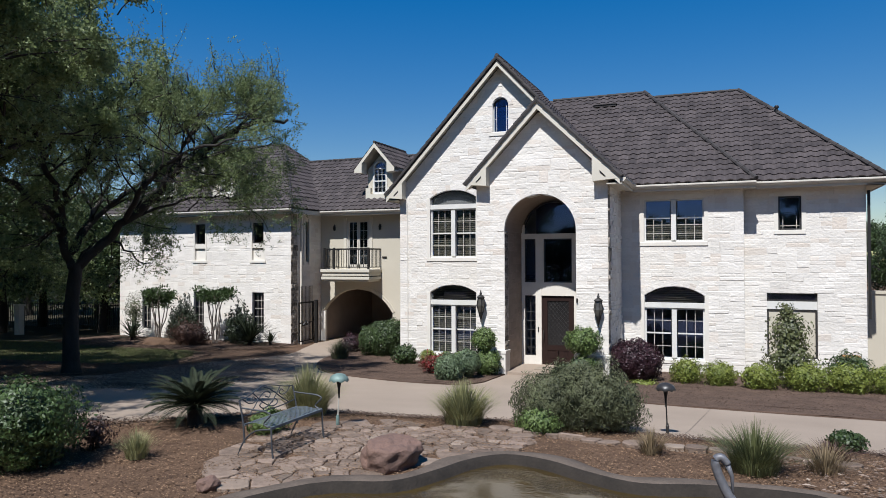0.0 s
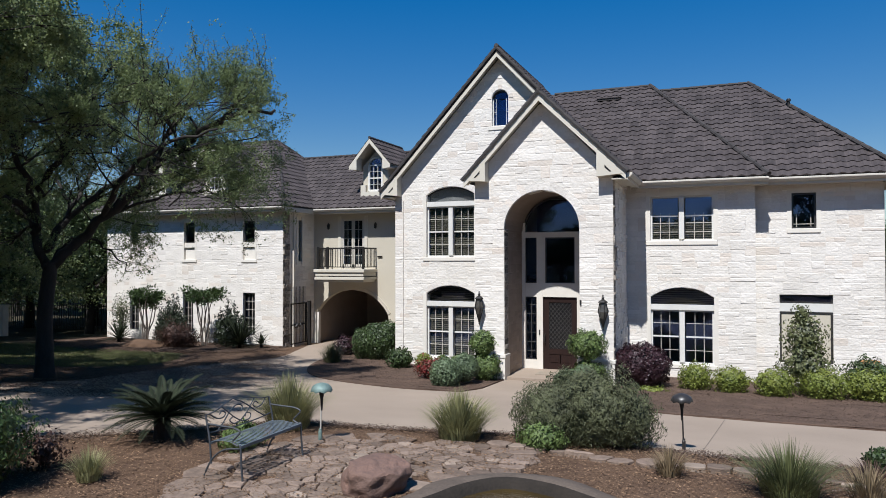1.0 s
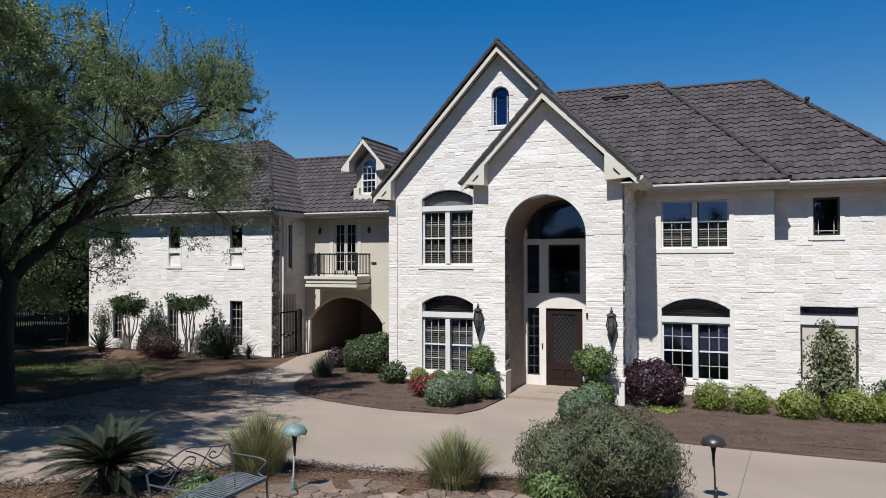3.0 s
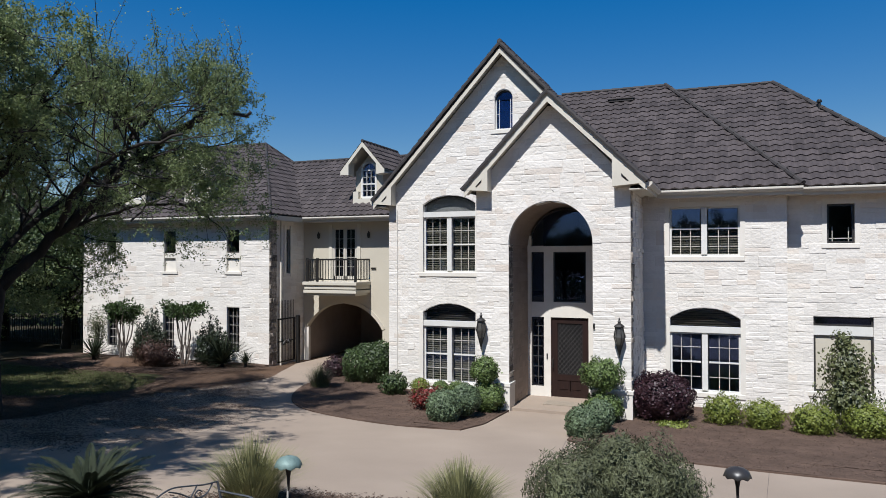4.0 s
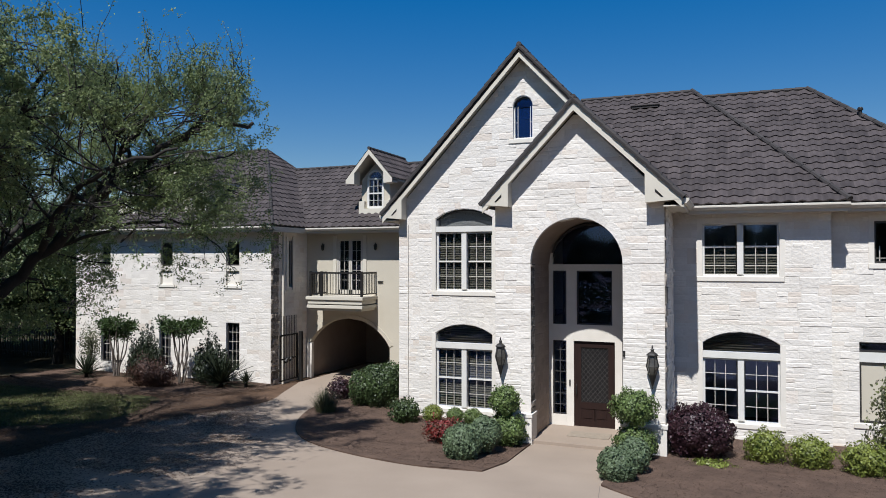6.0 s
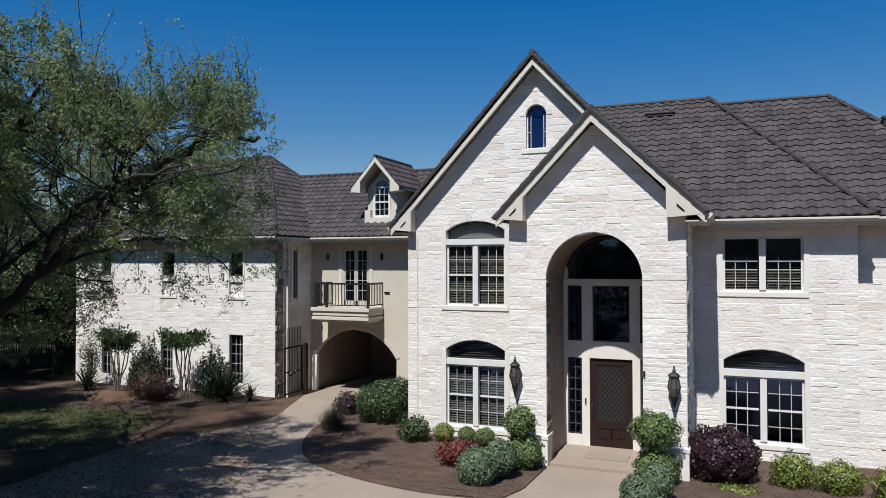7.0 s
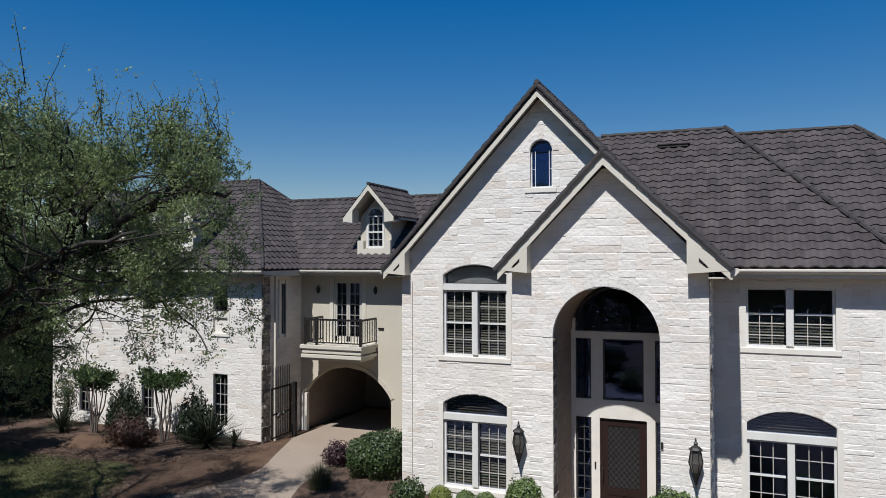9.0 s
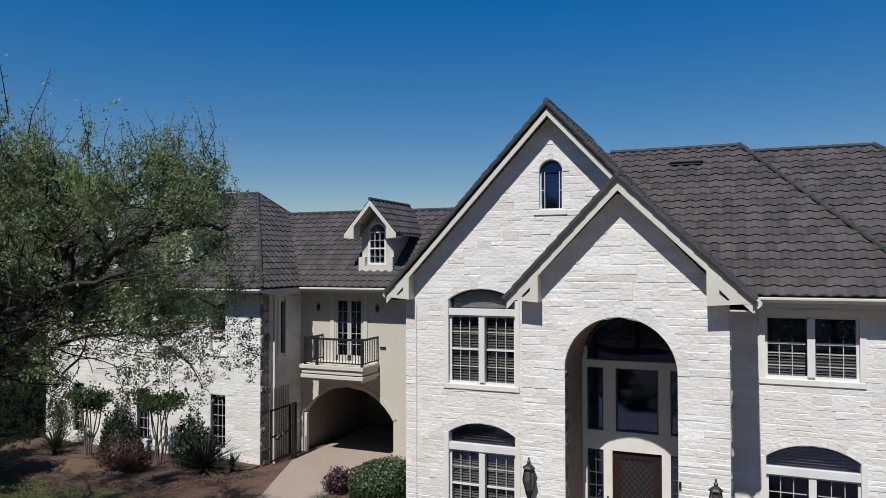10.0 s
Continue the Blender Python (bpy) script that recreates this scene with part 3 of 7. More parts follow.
def window(at, x0, x1, z0, z1, cols=1, muntins=(3, 4), frame_mat=WHITE, rise=0.0, blinds=True, sash=0.5, mull=0.16, sill=True, name="window", border=0.055, set_back=0.12, surround=0.0, transom=True, shoulder=0.0, low_bars=False, pale_arch=False):
    """A window in an opening: frame, panes, glazing bars, blinds behind the panes, a stone sill. cols: lights side by side."""
    win = hang(name, None, house)
    f = border
    bm = bmesh.new()
    d0, d1 = -set_back + 0.03, -set_back - 0.08

    def bar(bm_, a0, a1, b0, b1, da=d0, db=d1):
        c = [at(u, d, z) for u in (a0, a1) for d in (da, db) for z in (b0, b1)]
        lo, hi = [min(p[i] for p in c) for i in range(3)], [max(p[i] for p in c) for i in range(3)]
        box(bm_, *lo, *hi)

    bar(bm, x0, x0 + f, z0, z1)
    bar(bm, x1 - f, x1, z0, z1)
    bar(bm, x0 + f, x1 - f, z0, z0 + f)
    if transom:
        bar(bm, x0 + f, x1 - f, z1 - f, z1)
    lw = (x1 - x0 - (cols - 1) * mull) / cols
    lights = []
    for i in range(cols):
        a = x0 + i * (lw + mull)
        lights.append((a + f * 0.6, a + lw - f * 0.6))
        if i:
            bar(bm, a - mull, a, z0 + f, z1 - f, -0.02, d1)
    part("frame", bm, frame_mat, win)
    for a, b in lights:
        bm = bmesh.new()
        bar(bm, a, b, z0 + f, z1 - f, -set_back - 0.03, -set_back - 0.036)
        part("pane", bm, GLASS, win)
        if sash:
            bm = bmesh.new()
            zm = z0 + (z1 - z0) * sash
            bar(bm, a, b, zm - 0.022, zm + 0.022, -set_back + 0.01, d1)
            part("sash_rail", bm, frame_mat, win)
        if muntins:
            nx, nz = muntins
            for k in range(1, nx):
                u = a + (b - a) * k / nx
                bm = bmesh.new()
                bar(bm, u - 0.009, u + 0.009, z0 + f, z0 + (z1 - z0) * (sash + 0.07) if low_bars else z1 - f, -set_back - 0.012, -set_back - 0.028)
                part("glazing_bar", bm, MUNTIN, win)
            for k in range(1, nz):
                z = z0 + (z1 - z0) * k / nz
                if low_bars and z > z0 + (z1 - z0) * sash:
                    continue
                bm = bmesh.new()
                bar(bm, a, b, z - 0.009, z + 0.009, -set_back - 0.014, -set_back - 0.027)
                part("glazing_bar", bm, MUNTIN, win)
        if blinds:
            bm = bmesh.new()
            z = z0 + 0.05
            while z < z0 + (z1 - z0) * (0.97 if blinds is True else blinds):
                c = [at(u, d, zz) for u, d, zz in ((a, -set_back - 0.10, z), (b, -set_back - 0.10, z), (b, -set_back - 0.13, z + 0.040), (a, -set_back - 0.13, z + 0.040))]
                bm.faces.new([bm.verts.new(p) for p in c])
                z += 0.072
            tagged(part("blind", bm, BLIND, win, "brown slatted blind"), kind="stuff")
    if rise > 0:
        w, c = (x1 - x0) / 2, (x0 + x1) / 2
        zb = z1 + (0.14 if transom else 0.0)
        r = (w * w + rise * rise) / (2 * rise)
        zc = zb + rise - r
        zc += shoulder
        arc = [(c + w * s, zc + math.sqrt(max(r * r - (w * s) ** 2, 0))) for s in np.linspace(-1, 1, 17)]
        if transom:
            bm = bmesh.new()
            bar(bm, x0, x1, z1, zb + 0.03, -0.015, d1)
            part("transom_bar", bm, frame_mat, win)
        bm = bmesh.new()
        vs = [bm.verts.new(at(u, -set_back - 0.03, z)) for u, z in arc + ([(c + w, zb), (c - w, zb)] if shoulder else [])]
        bm.faces.new(vs)
        part("arched_pane", bm, GLASS, win)
        bm = bmesh.new()
        for (u0, q0), (u1, q1) in zip(arc, arc[1:]):
            prism(bm, [at(u0, -set_back + 0.02, q0 + 0.01), at(u1, -set_back + 0.02, q1 + 0.01), at(u1, -set_back + 0.02, q1 - 0.05), at(u0, -set_back + 0.02, q0 - 0.05)], at(0, -0.08, 0) - at(0, 0, 0))
        part("arched_frame", bm, BRONZE, win)
        bm = bmesh.new()
        z = zb + 0.05
        while transom and z < zb + shoulder + rise - 0.06:
            hw = (w if z < zb + shoulder else math.sqrt(max(r * r - (z - zc) ** 2, 0))) - 0.05
            bar(bm, c - hw, c + hw, z, z + (0.034 if pale_arch else 0.02), -set_back - 0.12, -set_back - 0.15)
            z += 0.038 if pale_arch else 0.07
        part("arched_blind", bm, SHADE_PALE if pale_arch else SHADE_CLOTH, win, "brown slatted blind")
    if sill:
        bm = bmesh.new()
        bar(bm, x0 - 0.14, x1 + 0.12, z0 - 0.14, z0 - 0.002, 0.034, -0.2)
        bmesh.ops.bevel(bm, geom=bm.edges[:], offset=0.012, segments=1, affect="EDGES")
        part("window_sill", bm, TRIM, win, "dressed pale stone sill")
    if surround:
        s = surround
        zt = z1 if rise <= 0 else z1 + 0.14 + shoulder
        for a0, a1, b0, b1 in [(x0 - s, x0 - 0.002, z0, zt), (x1 + 0.002, x1 + s, z0, zt)] + ([(x0 - s, x1 + s, z1 + 0.002, z1 + s * 1.2)] if rise <= 0 else []):
            bm = bmesh.new()
            bar(bm, a0, a1, b0, b1, 0.022, -0.1)
            part("jamb_stone" if b0 == z0 else "head_stone", bm, TRIM, win, "dressed pale stone")
    return win


def arch_band(at, c, zs, w, rise, width, parent, n=15, proud=0.035, depth=0.1, mat=STONE):
    """Voussoirs round an arched head, each a stone of its own."""
    r = (w * w + rise * rise) / (2 * rise)
    zc = zs + rise - r
    a0 = math.asin(min(w / r, 1.0)) if rise <= w else math.pi - math.asin(w / r)
    for i in range(n):
        t0, t1 = -a0 + 2 * a0 * (i + 0.008) / n, -a0 + 2 * a0 * (i + 0.992) / n
        bm = bmesh.new()
        pts = [(r + 0.004, t0), (r + 0.004, (t0 + t1) / 2), (r + 0.004, t1), (r + width, t1), (r + width, (t0 + t1) / 2), (r + width, t0)]
        prism(bm, [at(c + q * math.sin(t), proud, zc + q * math.cos(t)) for q, t in pts], at(0, -depth, 0) - at(0, 0, 0))
        part("voussoir", bm, mat, parent)


# ---- the house: walls ----
EAVE = 6.28
# openings: x0, x1, z0, spring, rise
WIN_A, WIN_D = (-2.97, -1.15, 3.86, 6.07, 0.28), (-2.97, -1.15, 0.30, 2.57, 0.28)
WIN_G = (-0.50, 0.09, 8.37, 9.32, 0.295)
gable_l, gable_r = (lambda z: -4.22 if z < 6.45 else -4.22 + (z - 6.45) / 1.07), (lambda z: 3.8 if z < 6.45 else 3.8 - (z - 6.45) / 1.07)
MAIN = front(0.0)
main_open = [WIN_A, WIN_D, WIN_G, (0.3, 3.3, -0.3, 6.2, 0)]
w_main = slab_wall("wall", MAIN, gable_l, gable_r, -0.3, 10.7, main_open, label="coursed white limestone gable wall", breaks=(6.45,))
ARCH = (0.60, 2.94, -0.3, 4.71, 1.17)
PY = -2.17
PORCH = front(PY)
pg_l, pg_r = (lambda z: -0.36 if z < 6.35 else -0.36 + (z - 6.35) / 1.03), (lambda z: 3.94 if z < 6.35 else 3.94 - (z - 6.35) / 1.03)
w_porch = slab_wall("wall", PORCH, pg_l, pg_r, -0.3, 8.5, [ARCH], 0.42, label="limestone entrance gable with a tall arch", breaks=(6.35,))
WIN_B1, WIN_E, WIN_C, WIN_F = (4.70, 6.62, 4.36, 5.80, 0), (4.70, 6.62, 0.42, 2.55, 0.31), (8.87, 9.55, 4.71, 5.81, 0), (8.51, 9.98, 0.56, 2.665, 0)
RIGHT, RIGHT2 = front(0.6), front(1.10)
w_right = slab_wall("wall", RIGHT, lambda z: 3.8, lambda z: 7.83, -0.3, 6.3, [WIN_B1, WIN_E], label="coursed white limestone wall")
w_right2 = slab_wall("wall", RIGHT2, lambda z: 7.70, lambda z: 11.35, -0.3, 6.3, [WIN_C, WIN_F], label="coursed white limestone wall")
WY = 3.3
WING = front(WY)
WX = -11.4
wing_open = [(-13.58, -12.92, 0.35, 2.26, 0), (-17.07, -16.45, 0.35, 2.26, 0), (-20.38, -19.8, 0.35, 2.26, 0)]
wing_up = [(-13.58, -12.92, 3.78, 5.55, 0), (-17.0, -16.36, 3.78, 5.55, 0), (-20.38, -19.84, 3.78, 5.55, 0)]
w_wing = slab_wall("wall", WING, lambda z: -21.9, lambda z: WX, -0.4, 6.15, wing_open + wing_up, label="coursed white limestone wing wall")
SIDE = east(WX)
BY = 5.85
slit = (4.45, 4.75, 3.7, 5.6, 0)
w_side = slab_wall("wall", SIDE, lambda z: WY + 0.28, lambda z: BY + 0.3, -0.4, 6.15, [slit], label="shaded side wall of the wing")
BALC = front(BY)
PASS = (-11.25, -7.45, -0.4, 1.25, 1.12)
balc_door = (-9.92, -8.66, 3.36, 5.68, 0)
w_balc = slab_wall("wall", BALC, lambda z: WX, lambda z: -4.2, -0.4, 6.15, [PASS, balc_door], mat=STUCCO, label="tan stucco wall over an arched passage")
porch_side = east(3.94)
w_porch_side = slab_wall("wall", porch_side, lambda z: PY + 0.42, lambda z: 0.6, -0.3, 6.3, [], label="shaded limestone side of the entrance bay")

# plain walls, floors and backs that close the rooms
bm = boxes((-21.9, 12.5, -0.4, 11.3, 12.8, 6.2), (-21.9, 3.58, -0.4, -21.6, 12.5, 6.15), (11.05, 1.38, -0.3, 11.345, 12.5, 6.3), (-4.22, 0.28, -0.3, -3.94, 5.85, 6.3))
part("rear_wall", bm, STUCCO, house)
for r in ((-21.6, 3.6, 3.05, -11.7, 12.5, 3.15), (-3.9, 0.3, 3.05, 0.3, 12.5, 3.15), (4.0, 1.3, 3.05, 11.0, 12.5, 3.15), (-21.6, 3.6, -0.1, -11.7, 12.5, 0.0), (-3.9, 0.3, -0.1, 0.3, 12.5, 0.0), (3.3, 1.3, -0.1, 11.0, 12.5, 0.0), (0.6, 0.1, -0.1, 2.96, 12.4, 0.1)):
    part("room_floor", boxes(r), WOOD, house)
for r in ((-21.6, 6.4, 0.0, -11.7, 6.5, 6.1), (-3.9, 3.6, 0.0, 11.0, 3.7, 6.2), (-1.5, 2.2, 6.2, 1.0, 2.3, 9.4)):
    part("room_partition", boxes(r), STUCCO, house)
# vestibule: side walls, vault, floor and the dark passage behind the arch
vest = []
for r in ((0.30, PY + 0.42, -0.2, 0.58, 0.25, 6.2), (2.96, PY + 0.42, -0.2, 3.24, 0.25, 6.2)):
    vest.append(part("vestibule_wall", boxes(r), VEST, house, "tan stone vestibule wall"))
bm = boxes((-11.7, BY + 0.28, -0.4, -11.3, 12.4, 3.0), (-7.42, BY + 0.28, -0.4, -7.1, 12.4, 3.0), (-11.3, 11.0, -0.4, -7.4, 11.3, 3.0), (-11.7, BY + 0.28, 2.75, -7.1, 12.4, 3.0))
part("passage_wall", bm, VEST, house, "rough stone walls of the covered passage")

# ---- the house: roofs ----
S = math.sqrt
# right-hand roofs: two hips, one proud of the other
RZ, RZ2 = 10.46, 10.31
def hip_roof(x0, x1, y_eave, y_ridge, z_eave, z_ridge, ridge_x1, near, name="roof"):
    run, rise_ = y_ridge - y_eave, z_ridge - z_eave
    length = S(run * run + rise_ * rise_)
    roof_plane(name, (x0, y_eave, z_eave), (1, 0, 0), (0, run, rise_), [(0, 0), (x1 - x0, 0), (ridge_x1 - x0, length), (0, length)], near, "brown coated steel tiles in wavy courses")

hip_roof(-0.4, 8.2, 0.12, 5.15, EAVE, RZ, 4.25, lambda p: p.x > 3.4)
hip_roof(3.0, 11.85, 0.60, 5.5, EAVE, RZ2, 7.75, lambda p: p.x > 5.5 and p.z < 9.6)
# the hidden slopes of the same roofs
def slope(pts, name="roof_back"):
    bm = bmesh.new()
    bm.faces.new([bm.verts.new(p) for p in pts])
    ob = part(name, bm, TILE, house)
    return ob
slope([(8.2, 0.12, EAVE), (4.25, 5.15, RZ), (8.2, 10.2, EAVE)])
slope([(11.85, 0.56, EAVE), (7.75, 5.5, RZ2), (11.85, 12.8, EAVE)])
slope([(-0.4, 5.15, RZ), (4.25, 5.15, RZ), (8.05, 12.8, EAVE), (-0.4, 12.8, EAVE)])
slope([(4.0, 5.5, RZ2), (7.75, 5.5, RZ2), (11.85, 12.8, EAVE), (4.0, 12.8, EAVE)])
ridge_line((0.5, 5.15, RZ + 0.03), (4.25, 5.15, RZ + 0.03))
ridge_line((4.3, 5.5, RZ2 + 0.03), (7.75, 5.5, RZ2 + 0.03))
ridge_line((8.2, 0.12, EAVE + 0.05), (4.25, 5.15, RZ + 0.06), 0.085)
ridge_line((11.85, 0.56, EAVE + 0.04), (7.75, 5.5, RZ2 + 0.04), 0.085)
eave((4.3, 0.12, EAVE), (8.2, 0.12, EAVE), (0, -1, 0), wall_gap=0.86)
eave((8.2, 0.56, EAVE), (11.85, 0.56, EAVE), (0, -1, 0), wall_gap=0.56)
eave((11.85, 0.56, EAVE), (11.85, 12.0, EAVE), (1, 0, 0), wall_gap=0.55)
# ridge vent and flue
part("roof_vent", boxes((2.36, 4.36, 9.90, 3.22, 4.50, 9.975), (2.32, 4.33, 9.975, 3.26, 4.66, 10.0)), RIDGE, house, "low dark ridge vent")
bm = bmesh.new()
lathe(bm, [(0.045, 0), (0.045, 0.42), (0.08, 0.43), (0.08, 0.48), (0.05, 0.52)], 10, (9.0, 3.9, 8.80))
part("flue_pipe", bm, IRON, house, "dark metal flue with a cap")

# the great gable
GA, GF, GX = (-0.21, 11.0), (-4.62, 6.27), -0.21
gs = (GA[1] - GF[1]) / (GA[0] - GF[0])
gl = S((GA[0] - GF[0]) ** 2 + (GA[1] - GF[1]) ** 2)
roof_plane("roof", (-4.66, 5.9, 6.23), (0, -1, 0), (1, 0, gs), [(0, 0), (6.28, 0), (6.28, gl), (-1.5, gl)], None, "left slope of the great gable")
roof_plane("roof", (4.24, -0.40, 6.23), (0, 1, 0), (-1, 0, gs), [(0, 0), (6.0, 0), (6.0, gl), (0, gl)], None, "right slope of the great gable")
ridge_line((GX, -0.42, 11.04), (GX, 6.0, 11.04))
rake((GX, 10.96), (-4.62, 6.23), -0.38)
rake((GX, 10.96), (4.2, 6.23), -0.38)
verge((GX, 11.03), (-4.68, 6.23), -0.36)
verge((GX, 11.03), (4.26, 6.23), -0.36)
eave_return(-4.62, -3.96, 6.12, 6.22, 6.80, -0.385, 0.385)
eave((-4.64, 5.2, 6.23), (-4.64, -0.3, 6.23), (-1, 0, 0), wall_gap=0.42)

# the entrance gable
PA, PF = (1.80, 8.84), (-0.60, 6.30)
ps = (PA[1] - PF[1]) / (PA[0] - PF[0])
pl = S((PA[0] - PF[0]) ** 2 + (PA[1] - PF[1]) ** 2)
PF0 = PY - 0.36
roof_plane("roof", (-0.66, 1.0, 6.25), (0, -1, 0), (1, 0, ps), [(0, 0), (1.0 - PF0, 0), (1.0 - PF0, pl), (-1.5, pl)], None, "left slope of the entrance gable")
roof_plane("roof", (4.42, PF0, 6.31), (0, 1, 0), (-1, 0, 0.97), [(0, 0), (2.62, 0), (4.5, 3.65), (0, 3.65)], lambda p: True, "right slope of the entrance gable", 200)
ridge_line((1.8, PF0 - 0.02, 8.88), (1.8, 2.6, 8.88))
rake((1.8, 8.80), (-0.60, 6.28), PF0 - 0.01, 0.18)
rake((1.8, 8.80), (4.36, 6.31), PF0 - 0.01, 0.18)
verge((1.8, 8.88), (-0.68, 6.25), PF0 + 0.01)
verge((1.8, 8.88), (4.42, 6.31), PF0 + 0.01)
eave_return(-0.58, 0.10, 6.24, 6.30, 6.90, PF0 - 0.015, 0.37)
eave_return(4.36, 3.52, 6.24, 6.30, 6.92, PF0 - 0.015, 0.37)
eave((4.40, PF0 + 0.05, 6.30), (4.40, 0.10, 6.30), (1, 0, 0), wall_gap=0.46)

# the wing: hip roof, and the lower roof over the passage
WE, WA = 6.15, 10.02
wl = S((7.95 - 2.75) ** 2 + (WA - WE) ** 2)
roof_plane("roof", (-22.45, 2.75, WE), (1, 0, 0), (0, 5.2, WA - WE), [(0, 0), (11.5, 0), (7.45, wl), (4.1, wl)], lambda p: p.x > -16.5, "front slope of the wing roof", 250)
el = S(4.05 ** 2 + (WA - WE) ** 2)
roof_plane("roof", (-10.95, 2.75, WE), (0, 1, 0), (-4.05, 0, WA - WE), [(0, 0), (10.4, 0), (5.2, el)], lambda p: p.y < 7, "east slope of the wing roof", 200)
slope([(-22.45, 2.75, WE), (-18.35, 7.95, WA), (-22.45, 13.15, WE)])
slope([(-18.35, 7.95, WA), (-15.0, 7.95, WA), (-10.95, 13.15, WE), (-22.45, 13.15, WE)])
ridge_line((-10.95, 2.75, WE + 0.03), (-15.0, 7.95, WA + 0.04), 0.07)
ridge_line((-18.35, 7.95, WA + 0.03), (-15.0, 7.95, WA + 0.03), 0.07)
ridge_line((-10.95, 13.15, WE + 0.03), (-15.0, 7.95, WA + 0.03), 0.07)
CE, CZ = 5.1, 9.14
cl = S((8.9 - CE) ** 2 + (CZ - WE) ** 2)
roof_plane("roof", (-14.3, CE, WE), (1, 0, 0), (0, 8.9 - CE, CZ - WE), [(3.2, 0), (11.5, 0), (11.5, cl), (0, cl)], lambda p: p.x < -6, "roof slope over the passage", 280)
slope([(-14.3, 8.9, CZ), (-2.8, 8.9, CZ), (-2.8, 13, WE), (-14.3, 13, WE)])
ridge_line((-14.3, 8.9, CZ + 0.03), (-2.8, 8.9, CZ + 0.03), 0.07)
eave((-22.45, 2.75, WE), (-10.95, 2.75, WE), (0, -1, 0), wall_gap=0.54)
eave((-10.95, 2.75, WE), (-10.95, 5.1, WE), (1, 0, 0), gutter=False, wall_gap=0.44)
eave((-10.95, CE, WE), (-4.6, CE, WE), (0, -1, 0), wall_gap=0.74)


def dormer(cx, y_face, z0, z_wall, half, roof_half, z_apex, name="dormer"):
    """A gabled dormer: cheeks, tiled roof, barge boards with boxed ends, and an arched window set back under the gable."""
    d = hang(name, None, house, "gabled dormer with an arched window and tan trim")
    w, y_roof = half, y_face
    y_face = y_face + 0.12
    o = (cx - 0.33, cx + 0.33, z0 + 0.22, z0 + 1.42, 0.33)
    at = front(y_face)
    zs = sorted({z0, o[2], z_wall, *np.linspace(o[3], o[3] + o[4], 9), z_wall + w * 1.05})
    bm = bmesh.new()
    l_, r_ = (lambda z: cx - w if z <= z_wall else cx - w + (z - z_wall) / 1.05), (lambda z: cx + w if z <= z_wall else cx + w - (z - z_wall) / 1.05)
    for a, b in zip(zs, zs[1:]):
        for l0, r0, l1, r1 in spans(a, b, l_, r_, [o]):
            if b - a > 1e-4:
                prism(bm, [at(l0, 0, a), at(r0, 0, a), at(r1, 0, b), at(l1, 0, b)] if r1 - l1 > 1e-3 else [at(l0, 0, a), at(r0, 0, a), at((l1 + r1) / 2, 0, b)], (0, 0.12, 0))
    box(bm, cx - w, y_face + 0.12, z0, cx - w + 0.1, y_face + 2.6, z_wall)
    box(bm, cx + w - 0.1, y_face + 0.12, z0, cx + w, y_face + 2.6, z_wall)
    part("cheek", bm, STUCCO, d)
    part("apron", boxes((cx - w - 0.04, y_roof - 0.06, z0 - 0.14, cx + w + 0.04, y_face - 0.002, z0 + 0.18), (cx - w - 0.04, y_roof - 0.06, z0 + 0.18, cx - 0.44, y_face - 0.002, z0 + 0.50), (cx + 0.44, y_roof - 0.06, z0 + 0.18, cx + w + 0.04, y_face - 0.002, z0 + 0.50)), PAINT, d, "pale base of the dormer")
    bm = bmesh.new()
    prism(bm, [at(cx - 0.31, -0.06, o[2] + 0.05), at(cx + 0.31, -0.06, o[2] + 0.05), at(cx + 0.31, -0.06, o[3]), at(cx + 0.21, -0.06, o[3] + 0.24), at(cx, -0.06, o[3] + 0.32), at(cx - 0.21, -0.06, o[3] + 0.24), at(cx - 0.31, -0.06, o[3])], (0, 0.006, 0))
    part("pane", bm, GLASS, d)
    bm = boxes(*[(cx + u - t, y_face - 0.035, za, cx + u + t, y_face + 0.055, zb) for u, t, za, zb in ((-0.34, 0.045, o[2], o[3]), (0.34, 0.045, o[2], o[3]), (-0.105, 0.006, o[2], o[3]), (0.105, 0.006, o[2], o[3]))],
               *[(cx - 0.33, y_face - 0.03, z - t, cx + 0.33, y_face + 0.05, z + t) for z, t in ((o[2] + 0.02, 0.05), (o[2] + 0.60, 0.028), (o[3], 0.024), (o[2] + 0.31, 0.006), (o[2] + 0.90, 0.006))])
    rim_ = [Vector((cx + 0.34 * math.cos(a), y_face + 0.0, o[3] + 0.34 * math.sin(a))) for a in np.linspace(0, math.pi, 13)]
    tube(bm, rim_, 0.045, 6)
    for k in range(1, 6):
        a = math.pi * k / 6
        tube(bm, [(cx, y_face + 0.02, o[3]), (cx + 0.31 * math.cos(a), y_face + 0.02, o[3] + 0.31 * math.sin(a))], 0.005, 4)
    part("frame", bm, WHITE, d)
    # black panel close behind the pane, in place of an unlit room
    part("dark_backing", boxes((cx - w + 0.1, y_face + 0.9, z0, cx + w - 0.1, y_face + 0.95, z_wall)), IRON, d)
    y_face = y_roof
    k = (z_apex - (z_wall - 0.02)) / roof_half
    lng = S(roof_half ** 2 + (k * roof_half) ** 2)
    y0 = y_face - 0.52
